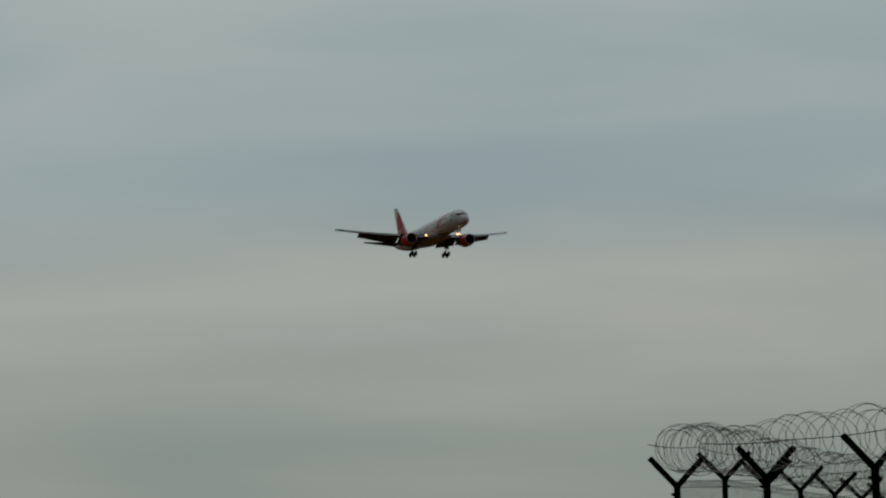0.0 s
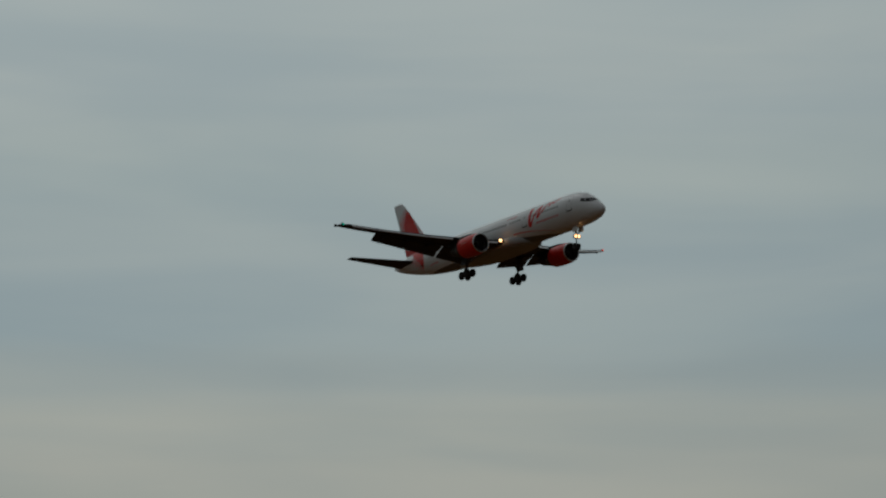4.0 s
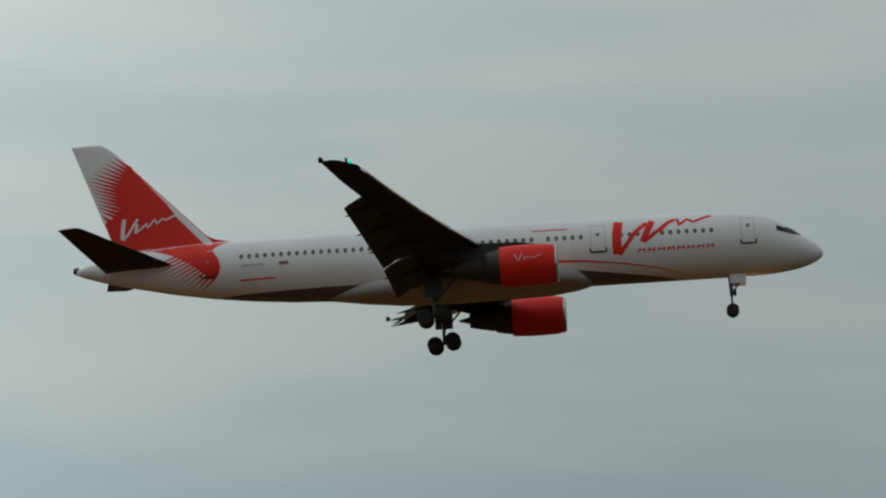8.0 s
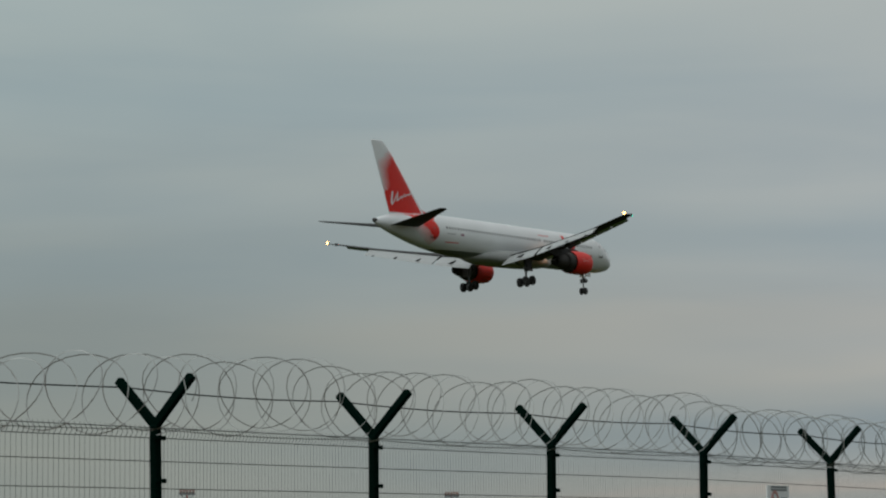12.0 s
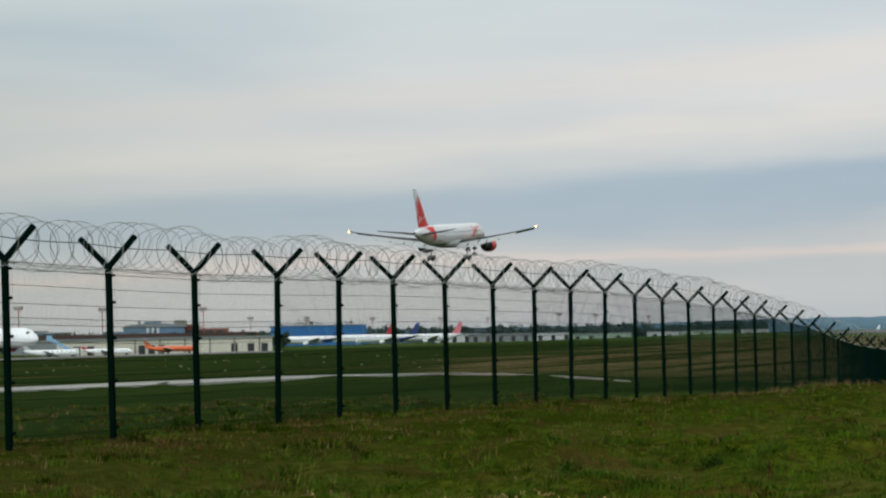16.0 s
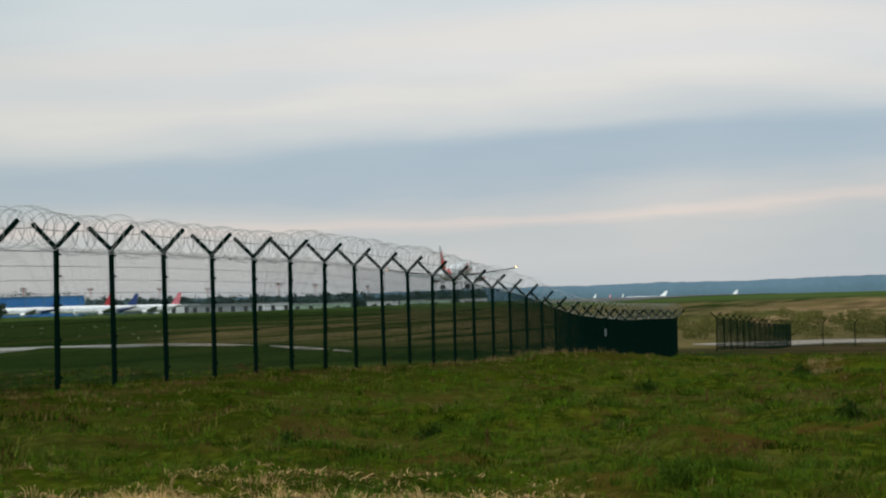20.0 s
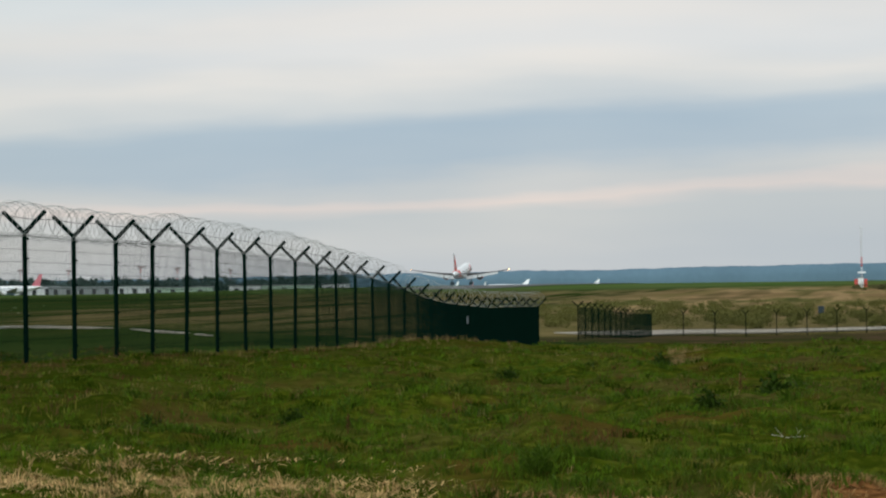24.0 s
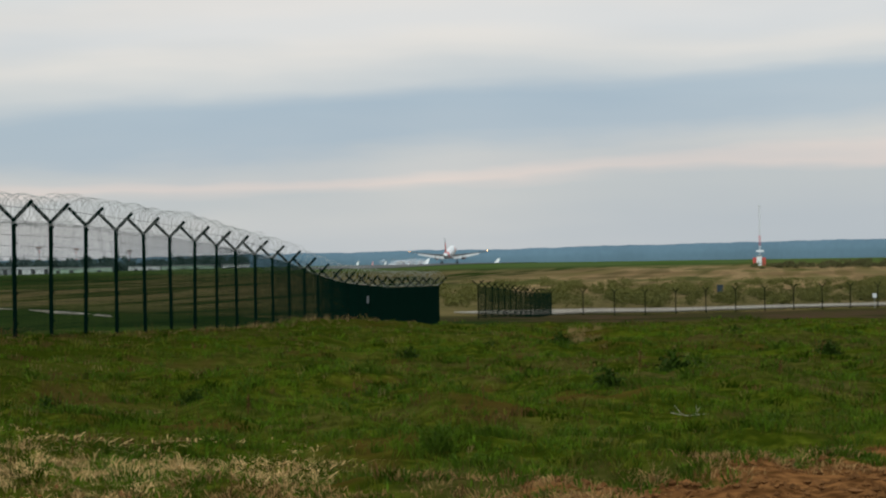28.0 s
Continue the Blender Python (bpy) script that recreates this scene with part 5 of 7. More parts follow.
def jet(name, az, d, heading, length, body, fin_m, label, fin_h=0.265, engines=True, tail="low", stripe=None, eng_m=None, dz=0.0, stand=0.10, girth=0.052):
    """A parked aircraft, nose towards heading."""
    x, y, z = spot(az, d)
    r = empty(name)
    # the apron stands above the grass
    r.matrix_world = pose(x, y, z + dz + (APRON if d < 900 else 0), 0, 0, -heading)
    tagged(r, label, "airplane", "parked aircraft")
    L = length
    R = L * girth
    zc = L * stand
    n = 16
    bm = bmesh.new()
    rings = []
    for s, k, up in ((0, .05, -.25), (.02, .45, -.18), (.06, .8, -.06), (.12, 1, 0), (.62, 1, 0), (.75, .86, .12), (.88, .5, .42), (.97, .2, .66), (1, .06, .72)):
        rings.append([(R * k * math.cos(a), L * (.5 - s), zc + R * up + R * k * math.sin(a)) for a in (6.28318 * i / n for i in range(n))])
    loft(bm, rings)
    part("fuselage", bm, body, r, smooth=True)
    if stripe:
        bm = bmesh.new()
        rings = []
        for s, k, up in ((.60, 1.01, 0), (.75, .88, .12), (.88, .52, .42), (.965, .23, .66)):
            rings.append([(R * k * math.cos(a), L * (.5 - s), zc + R * up + R * k * math.sin(a)) for a in (math.pi + math.pi * i / 10 for i in range(11))])
        loft(bm, rings, close=False)
        part("tail_paint", bm, stripe, r)
    for i in range(int(L / 2)):
        for sx in (1, -1):
            bm = bmesh.new()
            box(bm, sx * R * .97, L * (.5 - .15) - i * L * .6 / (L / 2), zc + R * .3, .05, .22, .3)
            part("cabin_window", bm, WINDOW, r)
    bm = bmesh.new()
    bm_z = zc + R * .45
    box(bm, 0, L * (.5 - .052), bm_z - R * .05, R * 1.15, L * .012, R * .3, rot=Matrix.Rotation(radians(-35), 3, "X"))
    part("cockpit_window", bm, GLASS, r)
    for sx in (1, -1):
        bm = bmesh.new()
        pl = [(sx * R * .8, L * .10, zc - R * .6), (sx * R * .8, -L * .09, zc - R * .6), (sx * L * .46, -L * .13, zc + L * .03), (sx * L * .46, -L * .095, zc + L * .03)]
        loft(bm, [[(a, b, c + .004 * L) for a, b, c in pl], [(a, b, c - .004 * L) for a, b, c in pl]])
        part("wing", bm, PALE, r)
        if engines:
            bm = bmesh.new()
            er = L * .028
            loft(bm, [[(sx * L * .145 + er * k * math.cos(a), L * (.13 - s), zc - R * .9 + er * k * math.sin(a)) for a in (6.28318 * i / 14 for i in range(14))] for s, k in ((0, .85), (.012, 1), (.05, 1), (.085, .7))])
            part("engine", bm, eng_m or body, r, smooth=True)
            bm = bmesh.new()
            tube(bm, (sx * L * .145, L * .1305, zc - R * .9), (sx * L * .145, L * .13, zc - R * .9), er * .75, n=14)
            part("intake", bm, SHADE, r)
        bm = bmesh.new()
        tz = zc + R * .5 if tail == "low" else zc + L * fin_h * .72
        ty = -.42 if tail == "low" else -.46
        pl = [(0, L * (ty + .045), tz), (0, L * (ty - .04), tz), (sx * L * .17, L * (ty - .055), tz + L * .01), (sx * L * .17, L * (ty - .025), tz + L * .01)]
        loft(bm, [[(a, b, c + .003 * L) for a, b, c in pl], [(a, b, c - .003 * L) for a, b, c in pl]])
        part("stabiliser", bm, PALE, r)
    bm = bmesh.new()
    top = L * fin_h
    pl = [(-L * .33, zc + R * .9), (-L * .46, zc + R * .8), (-L * .505, top), (-L * .455, top)]
    loft(bm, [[(w, a, b) for a, b in pl] for w in (-.005 * L, .005 * L)])
    part("fin", bm, fin_m, r)
    for sx, yy in ((0, .38), (1, -.03), (-1, -.03)):
        g = empty("landing_gear", sx * L * .07, L * yy, 0)
        g.parent = r
        bm = bmesh.new()
        tube(bm, (0, 0, .3), (0, 0, zc - R * .5), .12, n=6)
        part("strut", bm, STRUT, g)
        for k in (-.3, .3):
            bm = bmesh.new()
            tube(bm, (k - .16, 0, .45), (k + .16, 0, .45), .45, n=14)
            part("tyre", bm, RUBBER, g)
    return r


def make_jets():
    big = jet("wide_body_jet", -27.82, 760, 114, 50, JETWHITE, JETBLUE, "white wide-body jet with blue and red tail on the apron", .35, stripe=JETBLUE, eng_m=JETRED, stand=.118, girth=.054)
    bm = bmesh.new()
    loft(bm, [[(w, a, b) for a, b in ((-18.2, 10.3), (-21.8, 10.2), (-24.2, 15.0), (-22.4, 15.0))] for w in (-.30, .30)])
    part("fin_flash", bm, JETRED, big, "red flash on the fin")
    bm = bmesh.new()
    loft(bm, [[(w, a, b) for a, b in ((-18.0, 9.2), (-20.6, 9.2), (-22.2, 11.4), (-21.2, 11.5))] for w in (-.33, .33)])
    part("fin_flash", bm, JETWHITE, big, "white flash on the fin")
    bm = bmesh.new()
    loft(bm, [[(sx * .05, -17.6, 8.3), (sx * 2.55, -14.2, 7.6), (sx * 2.62, -14.6, 5.2), (sx * 2.0, -18.4, 6.0)] for sx in (1.03, -1.03)])
    part("tail_band", bm, JETRED, big, "red band round the tail")
    # red swirl and pale blue bars behind the forward door
    bm = bmesh.new()
    for sx in (1, -1):
        tube(bm, (sx * 2.5, 5.2, 5.9), (sx * 2.80, 5.2, 5.9), 1.25, n=18)
    part("round_mark", bm, JETRED, big, "round red mark")
    bm = bmesh.new()
    for sx in (1, -1):
        tube(bm, (sx * 2.5, 5.5, 6.5), (sx * 2.83, 5.5, 6.5), .72, n=14)
    part("round_mark", bm, JETWHITE, big, "white inner disc of the mark")
    for k in range(4):
        bm = bmesh.new()
        for sx in (1, -1):
            box(bm, sx * 2.66, 7.4 + 1.3 * k, 6.5, .16, .8, .55)
        part("name_bar", bm, LIGHTBLUE, big)
    lamp = bmesh.new()
    bmesh.ops.create_icosphere(lamp, subdivisions=2, radius=.35, matrix=Matrix.Translation((6.0, 8.0, 4.6)))
    part("wing_light", lamp, WARMGLOW, big, "lit wing light")
    jet("narrow_body_jet", -20.95, 1550, -111, 36, JETWHITE, JETBLUE, "white jet with a deep blue tail", .335, stripe=JETBLUE, girth=.060)
    jet("narrow_body_jet", -19.85, 1590, -110, 38, JETWHITE, JETRED, "white jet with a crimson tail", .40, stripe=JETRED, girth=.060)
    jet("narrow_body_jet", -19.35, 1550, -109, 36, JETWHITE, JETBLUE, "white jet with a deep blue tail", .335, stripe=JETBLUE, girth=.060)
    jet("narrow_body_jet", -18.45, 1560, -108, 36, JETWHITE, JETPINK, "white jet with a pink-red tail", .34, girth=.060)
    jet("business_jet", -33.72, 700, 56, 17, JETWHITE, WHITE, "small white jet with a plain tail", .42, engines=False, tail="high")
    jet("business_jet", -34.75, 715, 60, 12, JETWHITE, PALE, "small white jet with a pale tail", .26, engines=False, tail="high")
    jet("business_jet", -30.6, 722, 60, 13, JETWHITE, JETRED, "small white jet with a red tail", .30, engines=False, tail="high", stripe=JETRED)
    jet("business_jet", -29.8, 720, 60, 14, JETWHITE, JETRED, "small white jet with a red tail", .30, engines=False, tail="high", stripe=JETRED)
    jet("business_jet", -28.75, 730, 61, 13, JETWHITE, JETRED, "small white jet with a red tail", .31, engines=False, tail="high", stripe=JETRED)
    jet("business_jet", -26.35, 735, 63, 15, JETWHITE, PALE, "small white jet parked low on the apron", .24, engines=False, tail="high")
    jet("business_jet", -25.2, 745, 64, 14, JETWHITE, JETRED, "small white jet with a red nose band", .2, engines=False)
    jet("business_jet", -23.9, 800, 66, 15, ORANGE, ORANGE, "small orange jet parked on the apron", .26, engines=False, tail="high")
    for az, d, h, L, fin, label in ((-9.36, 2150, -40, 34, JETWHITE, "white jet far off behind the runway crest"), (-8.98, 2150, -30, 32, JETPALE, "far white jet with a pale red tail"),
                                    (-8.72, 2200, -30, 34, JETWHITE, "white jet far off behind the runway crest"), (-8.12, 2050, -100, 34, JETWHITE, "white jet far off behind the runway crest"), (-6.6, 2150, -125, 36, JETWHITE, "white jet far off behind the runway crest")):
        far = jet("narrow_body_jet", az, d, h, L, JETWHITE, fin, label, .26)
        if az == -8.12:
            bm = bmesh.new()
            bmesh.ops.create_icosphere(bm, subdivisions=2, radius=.5, matrix=Matrix.Translation((0, 16.6, 3.6)))
            part("nose_light", bm, WARMGLOW, far, "lit taxi light")


def make_stairs(az, d, m, head, size=1.0):
    x, y, z = spot(az, d)
    r = empty("boarding_stairs")
    r.matrix_world = pose(x, y, z + APRON, 0, 0, -head) @ Matrix.Diagonal((size, size, size, 1))
    tagged(r, "mobile boarding stairs truck with a sloping covered flight", "stairs truck", "boarding stairs")
    block(r, "chassis", -1.1, 1.1, .5, 1.3, -3.5, 3.5, PALE)
    block(r, "cab", -1.1, 1.1, 1.3, 2.5, -3.5, -1.9, WHITE, bevel=.1)
    bm = bmesh.new()
    box(bm, 0, .6, 3.0, 1.6, 7.4, .9, rot=Matrix.Rotation(radians(33), 3, "X"))
    part("flight", bm, m, r)
    block(r, "platform", -1.0, 1.0, 4.7, 6.0, 3.6, 5.0, m)
    for sx in (-1, 1):
        for yy in (-2.4, 2.4):
            bm = bmesh.new()
            tube(bm, (sx * .8, yy, .45), (sx * 1.1, yy, .45), .45, n=12)
            part("wheel", bm, RUBBER, r)


def make_buildings():
    t = facing("terminal", -24.0, 1000, "long low cream building with dark doorways", "building")
    block(t, "wall", -39, 39, -2, 5.2, 0, 16, PALEBEIGE)
    block(t, "roof", -39.6, 39.6, 5.2, 5.9, -.6, 16.5, ROOFGREY)
    for x in (-33, -28, -9.5, -6, -2.5, 24, 30, 35):
        block(t, "doorway", x, x + 2.4, -2, 3.2, -.15, 0, SHADE)
    for k in range(7):
        block(t, "pilaster", -20 + k * 9, -19.4 + k * 9, -2, 5.2, -.3, 0, BEIGE)
    b = facing("blue_hall", -20.8, 1700, "bright blue clad industrial hall", "hall")
    block(b, "wall", -29.5, 29.5, -3, 11.9, 0, 40, BRIGHTBLUE)
    block(b, "roof", -30, 30, 11.9, 12.6, -.5, 40, SLATE)
    for k in range(6):
        block(b, "seam_rib", -28 + k * 11, -27.6 + k * 11, -3, 11.9, -.2, 0, SLATE)
    s = facing("slate_hall", -24.15, 1300, "large blue-grey works hall with stepped roofs", "hall")
    block(s, "wall", -16, 13, -3, 11.2, 0, 40, SLATE)
    bm = bmesh.new()
    loft(bm, [[(-1.5 + 15.2 * math.cos(a), y, 11.2 + 1.9 * math.sin(a)) for a in (math.pi * i / 12 for i in range(13))] for y in (-.4, 40)])
    part("arched_roof", bm, ROOFGREY, s, "low arched sheet roof")
    block(s, "low_wing", -26, -16, -3, 9.4, 4, 34, SLATE)
    block(s, "roof_box", -6, 2, 12.6, 14.0, 6, 20, SLATE)
    block(s, "roof_box", 8, 14, 11.2, 14.4, 6, 20, BEIGE)
    block(s, "stack", -9, -7.8, 12.2, 14.6, 5, 6.2, ROOFGREY)
    block(s, "front_shed", 2, 12, -3, 7.8, -10, 0, BRIGHTBLUE)
    for k in range(3):
        block(s, "white_duct", -5 + 2.4 * k, -4 + 2.4 * k, 5, 11, -.4, 0, PALE)
    f = facing("blue_annex", -26.35, 1330, "haze-paled blue-grey flat-roofed annex behind the apron", "hall")
    block(f, "wall", -11, 10, -3, 9.2, 0, 20, SLATE)
    block(f, "roof", -11.4, 10.4, 9.2, 9.8, -.4, 20.4, ROOFGREY)
    block(f, "roof_box", -7, -1, 9.8, 10.8, 5, 12, ROOFGREY)
    q = facing("red_works", -23.1, 1320, "brick-red works building with white roof boxes", "works")
    block(q, "wall", -18, 10, -3, 10.2, 0, 30, BRICKRED)
    block(q, "upper_storey", -18, -4, 10.2, 12.4, 4, 26, BRICKRED)
    block(q, "low_wing", 10, 24, -3, 8.2, 3, 24, BRICKRED)
    for k in range(4):
        block(q, "white_shed", -11 + 7.5 * k, -6.2 + 7.5 * k, -3, 7.2, -8, -1, PALE)
    for k in range(5):
        block(q, "window_band", -16 + 5 * k, -12.6 + 5 * k, 8.0, 9.4, -.12, 0, SHADE)
    g = facing("long_shed", -25.6, 1150, "long low grey shed behind the apron", "shed")
    block(g, "wall", -34, 66, -3, 6.6, 0, 14, ROOFGREY)
    block(g, "roof", -34.5, 66.5, 6.4, 7.9, -.5, 14.5, DULLRED, "dull red sheet roof")
    for az, d, w, h, m in ((-17.9, 1750, 14, 5.0, PALE), (-17.0, 1740, 20, 4.4, ROOFGREY), (-15.9, 1700, 12, 4.6, PALE), (-14.9, 1620, 18, 3.6, PALEGREEN), (-13.6, 1560, 9, 3.4, PALE), (-12.7, 1580, 15, 3.2, PALEGREEN), (-11.7, 1600, 8, 3.0, PALE)):
        g = facing("low_shed", az, d, "low pale shed at the airfield edge", "shed")
        block(g, "wall", -w, w, -3, h, 0, 14, m)
        block(g, "roof", -w - .5, w + .5, h, h + .6, -.5, 14.5, ROOFGREY)
        for k in range(int(w / 4)):
            block(g, "doorway", -w + 3 + 8 * k, -w + 5.6 + 8 * k, -3, h - 1.2, -.15, 0, SHADE)
    for az, d, w, h, m, label in ((-37.45, 505, 4.6, 1.9, BEIGE, "low brown block hut by the woodland edge"), (-38.75, 480, 2.6, 1.2, PALE, "low white cabin by the woodland edge"),
                                  (-35.75, 690, 3.0, 4.0, LIGHTBLUE, "pale blue cabin beside the apron")):
        k = facing("cabin", az, d, label, "cabin")
        block(k, "wall", -w, w, -1, h, 0, 6, m)
        block(k, "roof", -w - .3, w + .3, h, h + .3, -.3, 6.3, ROOFGREY)
        block(k, "doorway", -w * .4, -w * .4 + 1.2, -1, min(2.1, h - .2), -.1, 0, SHADE)
        block(k, "window", w * .2, w * .2 + 1.3, .4, min(1.9, h - .3), -.1, 0, SHADE)
    make_stairs(-33.1, 690, PALE, 60, .55)
    make_stairs(-26.05, 742, LIGHTBLUE, 62 - 180)
    make_stairs(-31.0, 720, PALE, 60, .6)


def make_floodlights():
    first = None
    for az, top in ((-40.63, 1.45), (-35.13, 1.33), (-35.95, .97), (-29.4, .91), (-27.0, .85), (-25.28, .78), (-23.19, .75), (-22.21, .59), (-21.04, .58), (-19.67, .55), (-18.24, .51), (-17.25, .49), (-15.76, .57), (-15.0, .51), (-13.9, .45)):
        d = 23.0 / math.tan(radians(top))
        x, y, z = spot(az, d)
        if first is None:
            r = empty("floodlight_mast")
            tagged(r, "tall apron floodlight mast with a lamp platform", "light mast", "apron floodlight masts")
            for k in range(6):
                bm = bmesh.new()
                tube(bm, (0, 0, k * 4.0), (0, 0, k * 4.0 + 4.0), .50 - .045 * k, .455 - .045 * k, n=8)
                part("mast_section", bm, MASTRED if k % 2 else MASTGREY, r)
            bm = bmesh.new()
            box(bm, 0, 0, 24.0, 5.2, 2.0, .5)
            part("platform", bm, MASTGREY, r)
            bm = bmesh.new()
            for sx in (-1, 1):
                tube(bm, (sx * .2, 0, 22.2), (sx * 2.3, 0, 23.9), .12, n=6)
            part("bracket", bm, MASTGREY, r)
            for k in range(5):
                bm = bmesh.new()
                box(bm, -2.08 + 1.04 * k, -.5, 25.0, .85, .7, 1.3, rot=Matrix.Rotation(radians(-25), 3, "X"), bevel=.05)
                part("lamp_head", bm, LAMPBROWN, r)
            first = r
            r.matrix_world = pose(x, y, z, 0, 0, -az)
        else:
            mast = copy_thing(first, pose(x, y, z, 0, 0, -az))
            if az == -35.95:
                mast["label"] = "apron floodlight mast with a lit warm lamp half way up"
                bm = bmesh.new()
                bmesh.ops.create_icosphere(bm, subdivisions=2, radius=.8, matrix=Matrix.Translation((0, -1.1, 12.0)))
                part("lit_lamp", bm, WARMGLOW, mast, "lit warm lamp", smooth=True)


def make_mast():
    """The red and white lattice mast with its hut, right of the runway."""
    x, y, z = spot(-0.76, 800)
    r = empty("lattice_mast", x, y, z)
    tagged(r, "red and white lattice radio mast in the far field", "radio mast")
    H, w = 17.5, .30
    legs = [(w * math.cos(a), w * math.sin(a)) for a in (.5, 2.6, 4.7)]
    for k in range(6):
        bm = bmesh.new()
        z0, z1 = H * k / 6, H * (k + 1) / 6
        for i, (a, b) in enumerate(legs):
            tube(bm, (a, b, z0), (a, b, z1), .045, n=5)
            c, d = legs[(i + 1) % 3]
            for j in range(3):
                u0, u1 = z0 + (z1 - z0) * j / 3, z0 + (z1 - z0) * (j + 1) / 3
                tube(bm, (a, b, u0), (c, d, u1), .026, n=4)
        part("lattice_section", bm, MASTRED if k in (0, 2) else PALE, r)
    bm = bmesh.new()
    box(bm, 0, 0, 4.2, 2.2, 1.2, .5)
    part("antenna_panel", bm, WHITE, r)
    h = empty("equipment_hut", x - .2, y - 2.5, z)
    tagged(h, "small white hut with red corner boards", "hut")
    block(h, "wall", -.75, .75, -.3, 2.6, -.8, .8, WHITE)
    for sx in (-1, 1):
        block(h, "red_board", sx * 1.3 - .5, sx * 1.3 + .5, -.3, 2.3, -.7, .7, MASTRED)
    block(h, "roof", -1.0, 1.0, 2.6, 2.85, -1, 1, ROOFGREY)


def strip(name, pts, width, m, lift, label, cat, kind="structure", thick=0.12):
    V, F = [], []
    n = len(pts)
    for i, (x, y) in enumerate(pts):
        a, b = pts[max(0, i - 1)], pts[min(n - 1, i + 1)]
        d = Vector((b[0] - a[0], b[1] - a[1])).normalized()
        for k in range(5):
            o = (k / 4 - .5) * width
            px, py = x + d.y * o, y - d.x * o
            V.append((px, py, float(ground_z(px, py)) + lift))
        if i:
            F += [(5 * i - 5 + k, 5 * i - 4 + k, 5 * i + 1 + k, 5 * i + k) for k in range(4)]
    me = bpy.data.meshes.new(name)
    me.from_pydata(V, [], F)
    bm = bmesh.new()
    bm.from_mesh(me)
    bmesh.ops.recalc_face_normals(bm, faces=bm.faces[:])
    bmesh.ops.solidify(bm, geom=bm.faces[:], thickness=thick)
    bm.to_mesh(me)
    bm.free()
    return tagged(link(name, me, m), label, cat, kind=kind)


def curve(key):
    """A smooth line through the key places."""
    pts = []
    for i in range(len(key) - 1):
        p0, p1, p2, p3 = (Vector(key[min(max(i + k, 0), len(key) - 1)]) for k in (-1, 0, 1, 2))
        n = max(3, int((p2 - p1).length / 5))
        for j in range(n + (i == len(key) - 2)):
            u = j / n
            q = .5 * ((2 * p1) + (p2 - p0) * u + (2 * p0 - 5 * p1 + 4 * p2 - p3) * u * u + (3 * p1 - p0 - 3 * p2 + p3) * u ** 3)
            pts.append((q.x, q.y))
    return pts


def make_roads():
    strip("perimeter_road", curve([(-95, 0), (-78, 55), (-66, 91), (-59, 114), (-54, 134), (-49.5, 147)]), 6.8, ASPHALT, 0.06, "pale worn perimeter road crossing the airfield grass", "road")
    strip("dirt_track", curve([(-54, 134), (-49, 142), (-44, 143.5), (-39.5, 143), (-36, 139)]), 1.3, GRAVEL, 0.03, "narrow pale dirt track leaving the perimeter road", "track")
    strip("gravel_road", curve([(-33, 300), (-28, 309), (-20, 315), (-5, 318), (40, 321), (120, 324)]), 11.0, GRAVEL, 0.10, "pale gravel road behind the far fence", "road")
    strip("apron", [spot(a / 2, 690 + 3.2 * (a / 2 + 37))[:2] for a in range(-74, -43)], 46, CONCRETE, APRON, "pale concrete apron before the hangar", "apron", thick=0.3)
    strip("runway", [(-166, 960 + 60 * k) for k in range(28)], 46, RUNWAYGREY, 0.12, "long dark asphalt runway", "runway")


